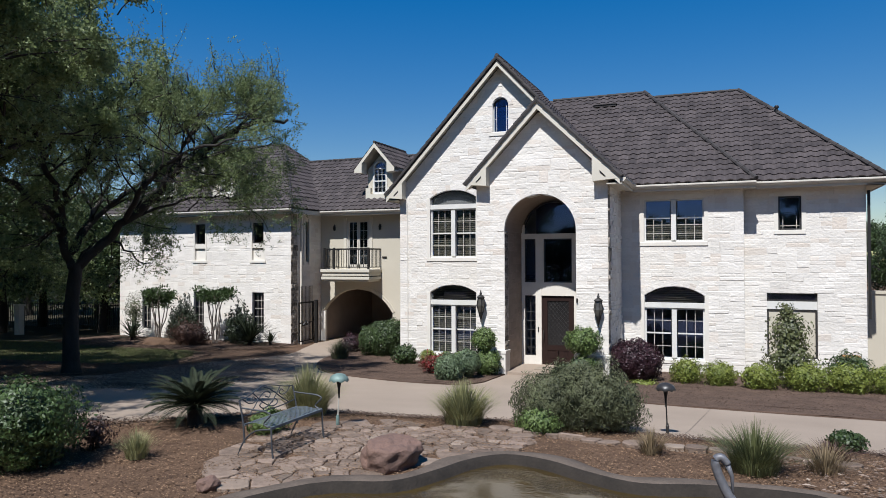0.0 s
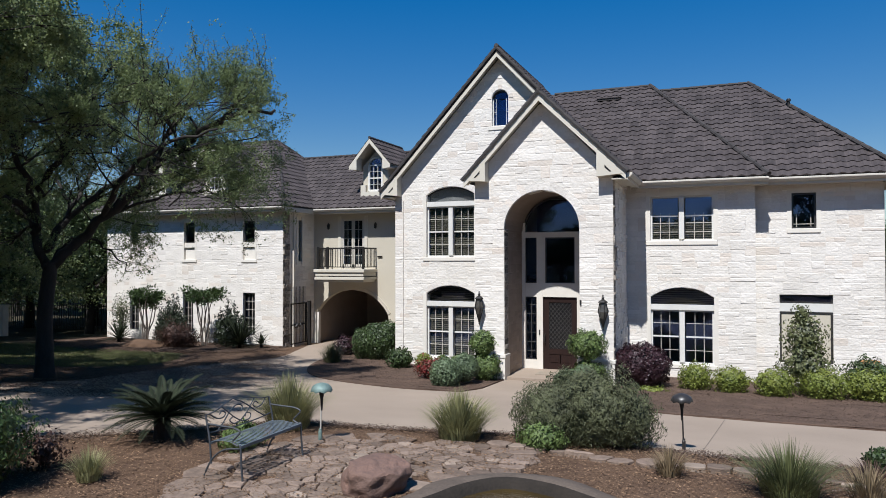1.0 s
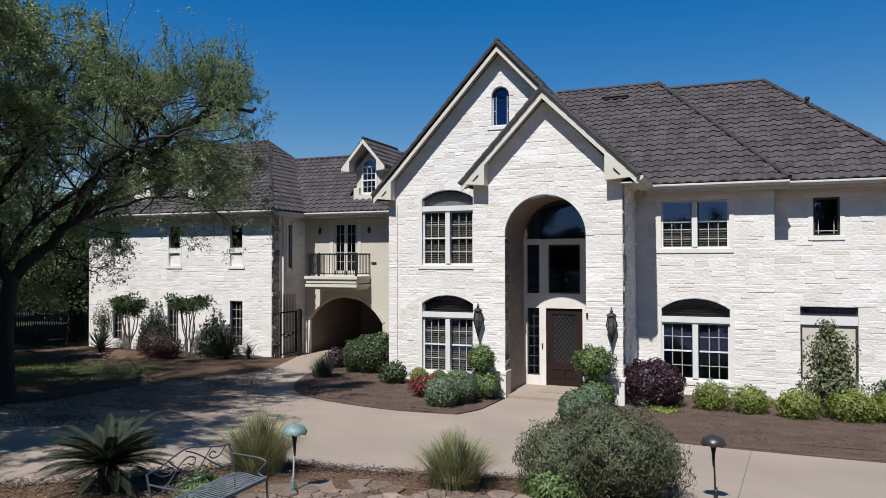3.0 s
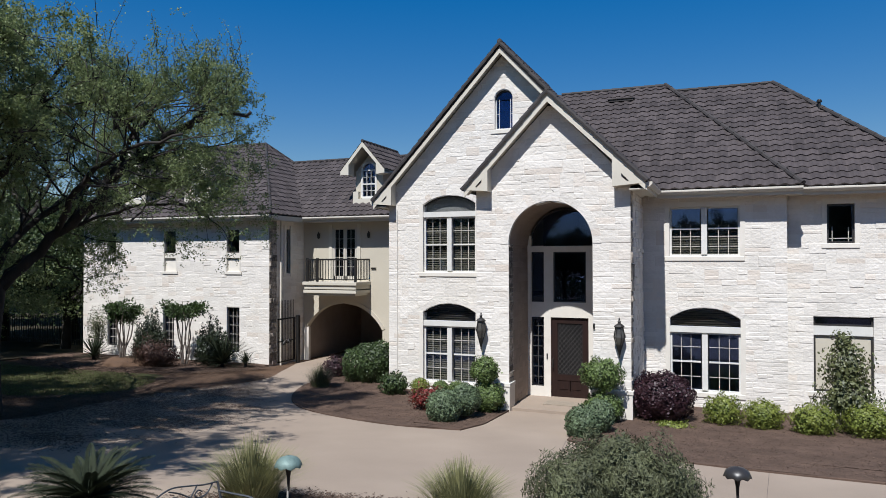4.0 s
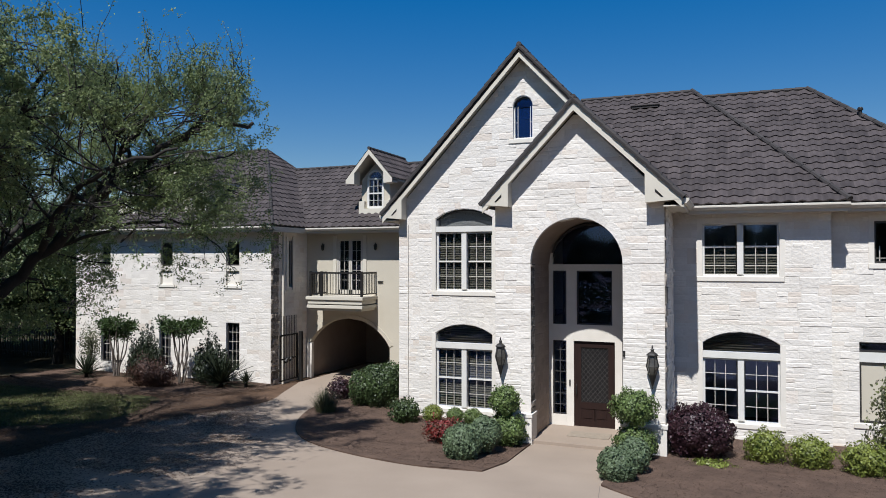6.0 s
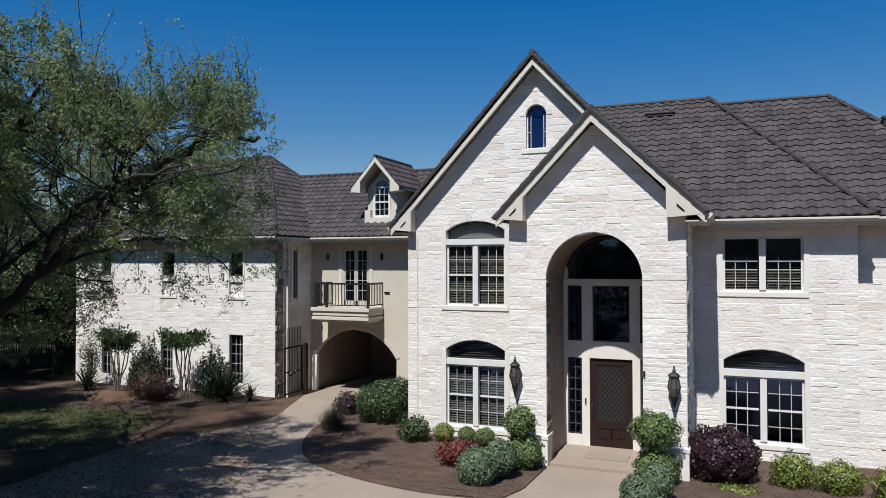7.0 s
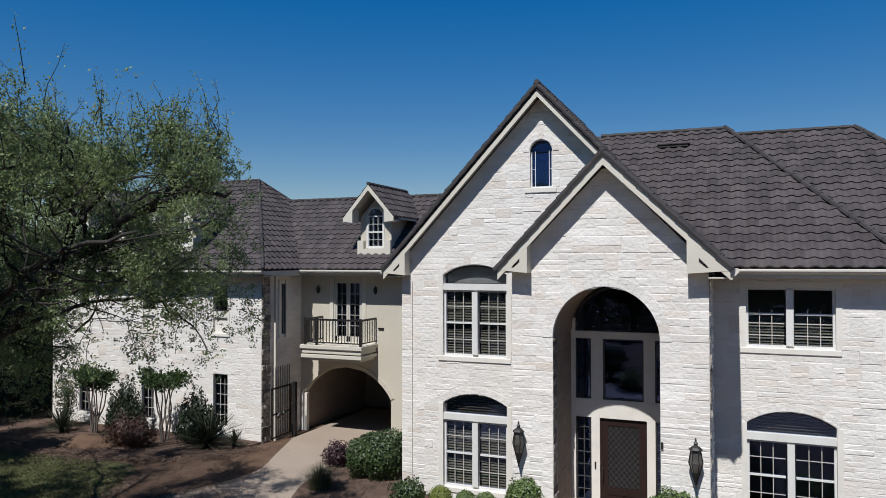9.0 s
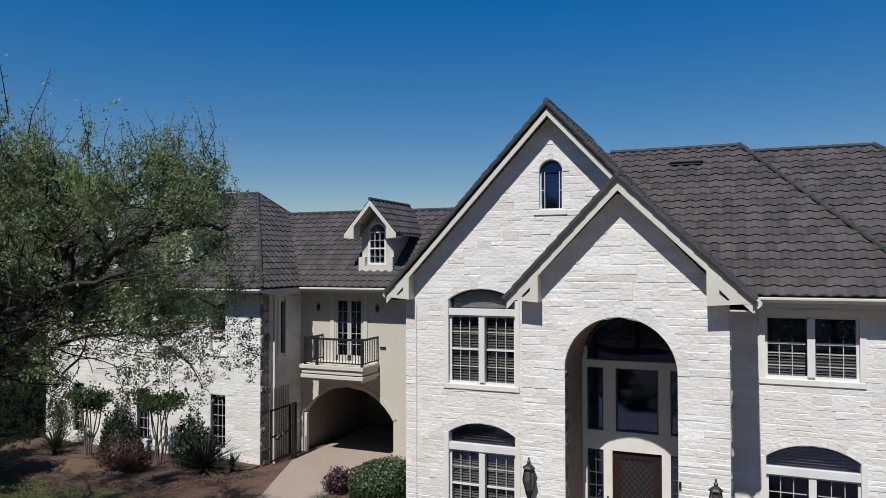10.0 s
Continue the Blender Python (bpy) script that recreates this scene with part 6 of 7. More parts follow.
# undergrowth in the wood
g = np.random.default_rng(8)
cl = np.column_stack([g.uniform(-60, -23.5, 240), g.uniform(6, 34, 240), g.uniform(0.2, 2.2, 240)])
pts = cl[g.integers(0, 240, 24000)] + g.normal(size=(24000, 3)) * np.array((0.9, 0.9, 0.6))
pts = pts[pts[:, 2] > -0.2]
tagged(hang("undergrowth", leaf_mesh("undergrowth", pts, 0.2, DARKLEAF, 9)), "dark undergrowth beneath the woodland oaks", "undergrowth", kind="stuff")
cl = np.column_stack([g.uniform(-36, -22.6, 130), g.uniform(-3, 9, 130), g.uniform(1.7, 5.2, 130)])
pts = cl[g.integers(0, 130, 42000)] + g.normal(size=(42000, 3)) * np.array((0.65, 0.65, 0.32))
tagged(hang("low_boughs", leaf_mesh("low_boughs", pts[pts[:, 0] < -22.2], 0.13, OAK, 11)), "hanging grey-green lower boughs at the edge of the wood", "foliage", kind="stuff")
# belt of leaves out of view, hides bright ground and horizon from the panes
cl = np.column_stack([g.uniform(-60, 45, 420), g.uniform(-46, -35, 420), g.uniform(0.8, 2.2, 420)])
pts = cl[g.integers(0, 420, 60000)] + g.normal(size=(60000, 3)) * np.array((1.2, 1.0, 0.8))
tagged(hang("undergrowth", leaf_mesh("undergrowth", pts[pts[:, 2] > 0.9], 0.3, DARKLEAF, 10)), "dark unseen thicket added to darken the window reflections", "undergrowth", kind="stuff")


def scatter(name, label, poly, n, size, mat, seed, lift=0.015, flat=True, kind_name="litter", keep_out=()):
    """Loose small pieces strewn over a patch of ground."""
    g = np.random.default_rng(seed)
    x0, x1, y0, y1 = min(p[0] for p in poly), max(p[0] for p in poly), min(p[1] for p in poly), max(p[1] for p in poly)
    pts = []
    while len(pts) < n:
        x, y = g.uniform(x0, x1), g.uniform(y0, y1)
        if inside(x, y, poly) and not any(inside(x, y, q) for q in keep_out):
            pts.append((x, y, lie(y) + lift + g.uniform(0, 0.015)))
    me = leaf_mesh(name, pts, size, mat, seed, 0.28, 0.0 if flat else 1.4)
    if flat:
        co = np.empty(len(me.vertices) * 3)
        me.vertices.foreach_get("co", co)
        co = co.reshape(-1, 4, 3)
        co[:, :, 2] = co[:, :1, 2] + (co[:, :, 2] - co[:, :1, 2]) * 0.25
        co[:, :, 2] = np.maximum(co[:, :, 2], np.array([p[2] for p in pts])[:, None] - 0.006)
        me.vertices.foreach_set("co", co.ravel())
    return tagged(hang(name, me), label, kind_name, kind="stuff")


island = [(-3.6, -16.5), (-1.6, -15.0), (-0.5, -13.8), (0.5, -12.8), (2.4, -12.45), (3.8, -11.9), (6.6, -12.15), (9.1, -12.1), (12, -12), (12, -18), (9.6, -16), (2, -19), (-3, -20)]
pond_out = [(6 + (x - 6) * 1.12, -17.9 + (y + 17.9) * 1.12) for x, y in pond]
scatter("leaf_litter", "dry brown leaves strewn over the soil", island, 60000, 0.038, LITTER, 301, 0.0, keep_out=(pond_out,))
scatter("bark_chips", "bark chips on the bed by the house", [(-7.2, -0.6), (-6.0, -2.8), (-4.9, -4.2), (-3.2, -5.15), (-1.2, -5.65), (0.4, -5.45), (0.55, -4.3), (0.55, -0.1), (-4.2, -0.1), (-4.3, 4), (-7.2, 4)], 15000, 0.05, CHIP, 302, 0.045)
scatter("bark_chips", "bark chips on the bed by the house", [(3.05, -0.1), (3.05, -5.5), (3.9, -6.25), (5.2, -6.65), (7.0, -6.85), (10.4, -6.8), (12.5, -6.5), (12.5, 0.4), (4.1, 0.4)], 15000, 0.05, CHIP, 303, 0.045)
scatter("bark_chips", "bark chips on the bed by the wing", [(-21.5, 0.4), (-18.5, -0.5), (-15, -0.4), (-12.6, 0.7), (-11.6, 2.2), (-11.6, 3.1), (-21.5, 3.1)], 9000, 0.07, CHIP, 304, 0.06)
# leaf drift, made dense and dark to stand in for shade on the drive
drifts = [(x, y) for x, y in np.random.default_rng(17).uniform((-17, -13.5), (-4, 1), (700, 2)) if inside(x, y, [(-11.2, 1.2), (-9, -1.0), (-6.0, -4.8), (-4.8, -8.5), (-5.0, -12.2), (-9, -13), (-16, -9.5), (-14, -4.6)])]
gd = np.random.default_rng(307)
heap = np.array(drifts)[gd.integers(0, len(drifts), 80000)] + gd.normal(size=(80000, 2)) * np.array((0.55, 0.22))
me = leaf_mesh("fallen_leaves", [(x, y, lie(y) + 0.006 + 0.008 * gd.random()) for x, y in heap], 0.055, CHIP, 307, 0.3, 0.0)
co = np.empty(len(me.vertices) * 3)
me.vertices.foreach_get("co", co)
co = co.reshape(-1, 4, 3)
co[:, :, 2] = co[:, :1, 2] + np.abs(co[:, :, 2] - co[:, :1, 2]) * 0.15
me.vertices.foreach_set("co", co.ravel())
tagged(hang("fallen_leaves", me), "brown fallen leaves that also deepen the shade on the drive under the oaks", "litter", kind="stuff")


def strew(name, label, line, n, size, mat, seed, width=0.35, lift=0.006, kind_name="litter"):
    """Loose pieces along an edge, thinning out to both sides."""
    g = np.random.default_rng(seed)
    p = np.array(line)
    k = g.integers(0, len(p) - 1, n * 3)
    seg = np.linalg.norm(p[k + 1] - p[k], axis=1)
    k = k[g.random(n * 3) < seg / seg.max()][:n]
    u = g.random(len(k))[:, None]
    q = p[k] * (1 - u) + p[k + 1] * u
    side = width * (0.6 + 0.9 * np.sin(q[:, :1] * 2.3 + q[:, 1:] * 1.7) ** 2)
    q = q + g.normal(size=q.shape) * side
    pts = [(x, y, lie(y) + lift + g.uniform(0, 0.01)) for x, y in q]
    me = leaf_mesh(name, pts, size, mat, seed, 0.3, 0.0)
    co = np.empty(len(me.vertices) * 3)
    me.vertices.foreach_get("co", co)
    co = co.reshape(-1, 4, 3)
    co[:, :, 2] = np.array([r[2] for r in pts])[:, None] + np.abs(co[:, :, 2] - co[:, :1, 2]) * 0.2
    me.vertices.foreach_set("co", co.ravel())
    return tagged(hang(name, me), label, kind_name, kind="stuff")


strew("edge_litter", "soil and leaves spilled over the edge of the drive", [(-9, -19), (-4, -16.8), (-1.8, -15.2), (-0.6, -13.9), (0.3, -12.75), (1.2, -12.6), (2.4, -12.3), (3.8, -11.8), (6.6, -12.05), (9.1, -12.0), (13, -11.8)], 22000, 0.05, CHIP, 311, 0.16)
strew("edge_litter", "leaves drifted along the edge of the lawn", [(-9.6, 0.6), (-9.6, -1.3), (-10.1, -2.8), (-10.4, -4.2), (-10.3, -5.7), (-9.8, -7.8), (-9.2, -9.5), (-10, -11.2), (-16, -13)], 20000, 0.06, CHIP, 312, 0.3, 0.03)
strew("edge_litter", "bark spilled along the edge of the wing's bed", [(-21, -0.2), (-18.5, -0.8), (-15, -0.7), (-12.6, 0.3), (-11.6, 1.2), (-11.2, 2.6)], 14000, 0.08, CHIP, 313, 0.4, 0.05)
scatter("turf", "short green blades of the lawn", [(-12.8, -1.5), (-11.9, -2.6), (-11.4, -4.1), (-11.3, -5.5), (-12.4, -6.9), (-18.5, -8.4), (-28, -9.6), (-28, -1.4), (-18.5, -1.2), (-15, -1.1)], 110000, 0.05, TURF, 305, 0.015, flat=False, kind_name="grass")


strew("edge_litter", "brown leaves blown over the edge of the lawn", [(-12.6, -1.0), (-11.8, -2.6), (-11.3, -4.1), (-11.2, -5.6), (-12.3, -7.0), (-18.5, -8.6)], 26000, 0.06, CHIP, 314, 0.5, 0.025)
scatter("leaf_litter", "brown leaves lying on the lawn", [(-12.8, -1.5), (-11.9, -2.6), (-11.4, -4.1), (-11.3, -5.5), (-12.4, -6.9), (-18.5, -8.4), (-28, -9.6), (-28, -1.4), (-18.5, -1.2), (-15, -1.1)], 9000, 0.06, CHIP, 315, 0.05)


def sword_plant(name, label, x, y, length, n, seed, mat=FROND, group="yuccas"):
    """A rosette of stiff sword leaves, each a part."""
    ob = thing(name, label, "yucca", group, (x, y, lie(y) + 0.05))
    rng = random.Random(seed)
    kinds = []
    for k in range(3):
        vs, fs = [], []
        for i, (s, w) in enumerate(((0, 0.022), (0.3, 0.036), (0.65, 0.028), (1.0, 0.002))):
            z = -0.10 * s * s * (k + 0.5) * length
            vs += [(s * length, -w, z + 0.008), (s * length, 0, z), (s * length, w, z + 0.008)]
            if i:
                q = len(vs) - 6
                fs += [(q, q + 1, q + 4, q + 3), (q + 1, q + 2, q + 5, q + 4)]
        kinds.append(mesh_of("sword_leaf", vs, fs, mat))
    for i in range(n):
        hang("sword_leaf", kinds[i % 3], ob).matrix_basis = pose(0, 0, 0.12, 0, -rng.uniform(2, 82), i * 137.5) @ Matrix.Scale(rng.uniform(0.75, 1.05), 4)
    bm = bmesh.new()
    lathe(bm, [(0.07, -0.12), (0.08, 0.05), (0.05, 0.2)], 8)
    part("trunk", bm, BARK, ob)


# ---- beds against the house ----
shrub("clipped_boxwood", "two clipped round boxwood balls grown together", [(-0.44, -4.45, 0.50, 0.46, 0.50, 0.46), (-0.12, -3.75, 0.60, 0.40, 0.44, 0.42)], 16000, 0.055, BLUEBOX, 31, "clipped boxwoods", lumps=0.06)
shrub("clipped_boxwood", "two clipped round boxwood balls beside the walk", [(3.18, -4.85, 0.48, 0.42, 0.44, 0.42), (3.42, -4.05, 0.50, 0.36, 0.40, 0.42)], 13000, 0.055, BLUEBOX, 33, "clipped boxwoods", lumps=0.06)
shrub("tiered_shrub", "tiered evergreen shrub by the entrance pier", [(0.12, -2.72, 0.48, 0.46, 0.36, 0.42), (0.05, -2.70, 1.22, 0.40, 0.34, 0.36)], 12000, 0.065, BOXLEAF, 35, "tiered shrubs", lumps=0.2)
shrub("tiered_shrub", "tiered evergreen shrub by the entrance pier", [(3.30, -2.75, 0.42, 0.50, 0.38, 0.40), (3.26, -2.72, 1.28, 0.52, 0.40, 0.42)], 13000, 0.065, BOXLEAF, 37, "tiered shrubs", lumps=0.2)
shrub("red_shrub", "small shrub with bright red leaves", [(-1.55, -3.2, 0.42, 0.38, 0.36, 0.30), (-1.32, -3.0, 0.52, 0.26, 0.26, 0.22)], 3000, 0.065, REDLEAF, 39, lumps=0.3, shell=0.9)
for i, (x, r) in enumerate(((-2.75, 0.30), (-2.05, 0.25), (-1.50, 0.28))):
    shrub("boxwood_ball", "small round boxwood under the window", [(x, -0.75, 0.27, r, r, r * 0.9)], 3400, 0.045, LIME if i == 0 else BOXLEAF, 41 + i, "small boxwoods", stems=2, lumps=0.06)
shrub("low_shrub", "loose dark green shrub at the corner of the house", [(-3.55, -1.0, 0.32, 0.48, 0.42, 0.36)], 4200, 0.075, DARKLEAF, 45, lumps=0.3, shell=0.8)
shrub("evergreen_shrub", "large rounded dark green shrub", [(-5.35, 0.9, 0.62, 0.62, 0.62, 0.74), (-5.95, 0.85, 0.55, 0.48, 0.55, 0.66), (-4.95, 1.0, 0.80, 0.46, 0.5, 0.66), (-5.5, 0.9, 0.95, 0.5, 0.5, 0.40)], 17000, 0.075, DARKLEAF, 46, lumps=0.12)
shrub("burgundy_shrub", "low burgundy shrub on the mulch", [(-7.3, 1.7, 0.25, 0.48, 0.45, 0.45)], 4200, 0.07, PURPLE, 47, "burgundy shrubs", lumps=0.25, shell=0.8)
grass_clump("grass_tuft", "dull green grass tuft at the edge of the drive", -6.45, -0.7, 0.9, 0.55, 900, 48, SAGE, "grass tufts")
shrub("burgundy_shrub", "dense dark burgundy shrub beside the entrance", [(4.66, -1.75, 0.62, 0.84, 0.66, 0.68)], 15000, 0.07, PURPLE, 49, "burgundy shrubs", lumps=0.12)
shrub("ground_cover", "low yellow-green ground cover", [(5.0, -2.55, 0.06, 0.5, 0.35, 0.12)], 1500, 0.06, LIME, 50, stems=2, lumps=0.3)
for i, (x, y, r, h) in enumerate(((6.15, -1.6, 0.48, 0.42), (7.1, -1.75, 0.5, 0.4), (8.2, -2.0, 0.52, 0.42), (9.45, -1.85, 0.62, 0.46), (10.45, -1.7, 0.60, 0.46), (11.5, -1.6, 0.6, 0.45))):
    shrub("golden_shrub", "yellow-green rounded shrub in the bed", [(x, y, h * 0.85, r, r * 0.85, h)], 5200, 0.06, LIME, 52 + i, "golden shrubs", lumps=0.2, shell=0.6)
shrub("tall_shrub", "tall loose upright shrub before the window", [(9.0, -1.35, 0.75, 0.72, 0.55, 0.70), (9.0, -1.3, 1.55, 0.55, 0.45, 0.65), (8.95, -1.3, 2.15, 0.25, 0.22, 0.35)], 6000, 0.095, OLIVE, 60, lumps=0.3, shell=0.9)
shrub("evergreen_shrub", "dark shrub at the far end of the bed", [(10.6, -0.9, 0.5, 0.6, 0.5, 0.55)], 5200, 0.07, DARKLEAF, 61, lumps=0.2)
part_pot = thing("clay_pot", "orange clay pot at the corner of the house", "pot", at=(10.7, -0.45, lie(-0.45) + 0.03))
bm = bmesh.new()
lathe(bm, [(0.16, 0), (0.21, 0.25), (0.23, 0.78), (0.25, 0.80), (0.25, 0.90), (0.21, 0.90), (0.19, 0.75)], 18)
part("pot_body", bm, CLAY, part_pot, smooth=True)

# ---- bed along the wing ----
def crape(x, y, seed):
    ob = thing("crape_myrtle", "small many-stemmed tree with a clipped leafy top", "tree", "crape myrtles", (x, y, lie(y) + 0.05))
    rng = random.Random(seed)
    g, tips = np.random.default_rng(seed), []
    for i in range(7):
        a = i * 0.9 + rng.uniform(-0.2, 0.2)
        tip = Vector((math.cos(a) * rng.uniform(0.25, 0.85), math.sin(a) * rng.uniform(0.25, 0.5), rng.uniform(1.75, 2.3)))
        bm = bmesh.new()
        crook = [Vector((rng.uniform(-0.10, 0.10), rng.uniform(-0.06, 0.06), 0)) for _ in range(3)]
        tube(bm, smooth_path([(0.10 * math.cos(a), 0.08 * math.sin(a), -0.1), tip * 0.25 + crook[0], tip * 0.5 + crook[1], tip * 0.78 + crook[2], tip], 4), 0.036, 6, 0.016)
        part("stem", bm, PALEBARK, ob)
        for j in range(3):
            off = Vector((rng.gauss(0, 0.22), rng.gauss(0, 0.14), rng.uniform(-0.06, 0.26)))
            twig = bmesh.new()
            tube(twig, [tip * 0.93, tip + off * 0.6, tip + off], 0.012, 4, 0.005)
            part("twig", twig, PALEBARK, ob)
            tips.append(tip + off)
    pts = np.concatenate([np.array(t[:]) + g.normal(size=(150, 3)) * np.array((0.13, 0.11, 0.085)) for t in tips])
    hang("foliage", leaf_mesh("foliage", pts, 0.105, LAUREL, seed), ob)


crape(-18.0, 1.9, 70)
crape(-14.6, 1.9, 71)
shrub("evergreen_shrub", "dark upright shrub against the wing", [(-17.2, 2.1, 0.75, 0.26, 0.3, 0.80), (-16.85, 2.15, 1.0, 0.20, 0.25, 1.0), (-16.5, 2.15, 1.05, 0.20, 0.25, 1.10), (-16.15, 2.1, 0.85, 0.20, 0.25, 0.85), (-15.85, 2.05, 0.6, 0.20, 0.25, 0.65), (-16.6, 1.9, 0.45, 0.6, 0.4, 0.5)], 6200, 0.125, HOLLY_SHADED, 72, "wing shrubs", lumps=0.3, shell=0.9, up=1.8, wide=0.22)
shrub("evergreen_shrub", "dark upright shrub against the wing", [(-13.9, 2.2, 0.7, 0.24, 0.3, 0.75), (-13.55, 2.25, 0.95, 0.20, 0.25, 0.95), (-13.2, 2.25, 0.85, 0.20, 0.25, 0.9), (-12.85, 2.3, 0.65, 0.2, 0.25, 0.65), (-13.4, 2.0, 0.4, 0.6, 0.35, 0.45)], 5400, 0.125, HOLLY_SHADED, 73, "wing shrubs", lumps=0.3, shell=0.9, up=1.8, wide=0.22)
shrub("thin_shrub", "thin half-bare shrub against the wing", [(-19.8, 2.2, 1.2, 0.6, 0.35, 1.05)], 2000, 0.075, SAGE, 74, stems=22, shell=1.0)
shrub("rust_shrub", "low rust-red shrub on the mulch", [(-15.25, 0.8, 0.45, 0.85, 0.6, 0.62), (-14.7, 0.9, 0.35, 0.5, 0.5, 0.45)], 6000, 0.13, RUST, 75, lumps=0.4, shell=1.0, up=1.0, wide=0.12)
bm = bmesh.new()
bmesh.ops.create_icosphere(bm, subdivisions=4, radius=1)
for v in bm.verts:
    v.co = Vector((v.co.x * 1.15, v.co.y * 0.75, max(v.co.z, -0.2) * 0.34)) * (1 + 0.22 * noise.noise(v.co * 2.2) + 0.06 * noise.noise(v.co * 7))
mound = part("mulch_mound", bm, SOIL, smooth=True)
mound.location = (-16.75, 0.55, lie(0.55) - 0.01)
tagged(mound, "low red-brown heap of mulch between the shrubs", "mulch heap")
sword_plant("yucca", "spiky dark green yucca by the wing", -12.65, 1.9, 1.35, 130, 77)
sword_plant("yucca", "small spiky yucca at the corner of the wing", -11.75, 2.2, 0.6, 36, 78)
sword_plant("yucca", "small spiky yucca by the wing", -19.2, 1.5, 1.0, 70, 79)
sword_plant("yucca", "small spiky yucca behind the rust-red shrub", -16.3, 1.4, 0.95, 60, 80)

# ---- the planted island before the house ----
cycad("sago_palm", "sago palm with dark feathered fronds on leaf litter", -0.76, -15.0, 0.26, 0.86, 84, 80, leaflets=52, stiff=0.36, leaflet=0.125)
grass_clump("fountain_grass", "tall clump of yellow-green fountain grass", 0.35, -13.35, 1.0, 0.62, 1700, 81, width=0.007)
grass_clump("fountain_grass", "tall clump of yellow-green fountain grass", 3.15, -12.75, 0.86, 0.58, 1700, 82, width=0.007)
grass_clump("feather_grass", "small pale feather grass tuft", -0.08, -16.9, 0.46, 0.26, 600, 83, BLADE, width=0.004)
grass_clump("grass_tuft", "dry grass tuft at the pond's edge", 6.4, -13.8, 0.42, 0.28, 300, 84, STRAW, "grass tufts")
grass_clump("grass_tuft", "grey-green grass tuft beside the pond", 7.75, -14.3, 0.72, 0.55, 1100, 85, OLIVE, "grass tufts")
grass_clump("grass_tuft", "dry grass tuft at the pond's edge", 8.6, -13.9, 0.45, 0.4, 340, 86, STRAW, "grass tufts")
shrub("rosemary", "wide rosemary bush, grey-green and woody", [(4.55, -12.35, 1.30, 0.62, 0.62, 0.58), (5.25, -12.1, 1.38, 0.70, 0.65, 0.66), (5.65, -11.9, 1.22, 0.45, 0.5, 0.52), (4.9, -11.9, 1.55, 0.5, 0.45, 0.42)], 60000, 0.062, SAGE, 87, wide=0.12, up=0.9, lumps=0.22, stems=12, shell=0.6)
shrub("rosemary_shoots", "fresh green shoots at the foot of the rosemary", [(4.55, -13.0, 1.12, 0.36, 0.28, 0.22)], 3200, 0.06, BOXLEAF, 88, wide=0.2, lumps=0.3)
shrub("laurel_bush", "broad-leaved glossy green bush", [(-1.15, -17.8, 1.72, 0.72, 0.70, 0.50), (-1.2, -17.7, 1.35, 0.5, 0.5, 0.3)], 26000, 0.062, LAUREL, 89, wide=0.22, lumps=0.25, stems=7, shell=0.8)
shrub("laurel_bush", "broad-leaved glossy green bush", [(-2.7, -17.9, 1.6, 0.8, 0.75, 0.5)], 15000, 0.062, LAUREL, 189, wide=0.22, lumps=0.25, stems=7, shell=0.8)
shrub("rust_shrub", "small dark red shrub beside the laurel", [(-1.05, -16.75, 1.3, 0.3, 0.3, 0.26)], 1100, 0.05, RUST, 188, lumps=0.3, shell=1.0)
shrub("green_sprout", "soft green plant behind the bench", [(0.72, -15.0, 1.22, 0.22, 0.34, 0.2)], 1700, 0.085, BOXLEAF, 90, lumps=0.3, stems=3, wide=0.18, up=0.8)
shrub("low_shrub", "small dark shrub at the edge of the drive", [(9.1, -11.9, 0.98, 0.28, 0.25, 0.16)], 1300, 0.06, DARKLEAF, 91, stems=3)

# pond: rim, water, flagstones, boulders
rim = thing("pond", "small garden pond with a dark rounded rim", "pond", at=(0, 0, 0))
bm = bmesh.new()
loop = [Vector((x, y, 0)) for x, y in pond]
n = len(loop)
rings = []
for i, p in enumerate(loop):
    t = (loop[(i + 1) % n] - loop[i - 1]).normalized()
    o = Vector((t.y, -t.x, 0))
    if inside(*(p + o * 0.2)[:2], pond):
        o = -o
    w = 0.34 + 0.05 * math.sin(i * 0.7)
    rings.append([bm.verts.new(p + o * d + Vector((0, 0, z))) for d, z in ((-0.16, 0.60), (-0.13, 0.92), (0.0, 1.12), (0.07, 1.16), (0.2, 1.17), (w, 1.14), (w + 0.12, 1.04))])
for i in range(n):
    for k in range(6):
        bm.faces.new((rings[i - 1][k], rings[i - 1][k + 1], rings[i][k + 1], rings[i][k])).material_index = int(k >= 3)
edging = part("rim", bm, RIM, rim, "dark grey moulded rim, paler on top", smooth=True)
edging.data.materials.append(PALERIM)
bm = bmesh.new()
bm.faces.new([bm.verts.new((x, y, 1.05)) for x, y in pond])
part("water", bm, WATER, rim, "murky brown water with small ripples")


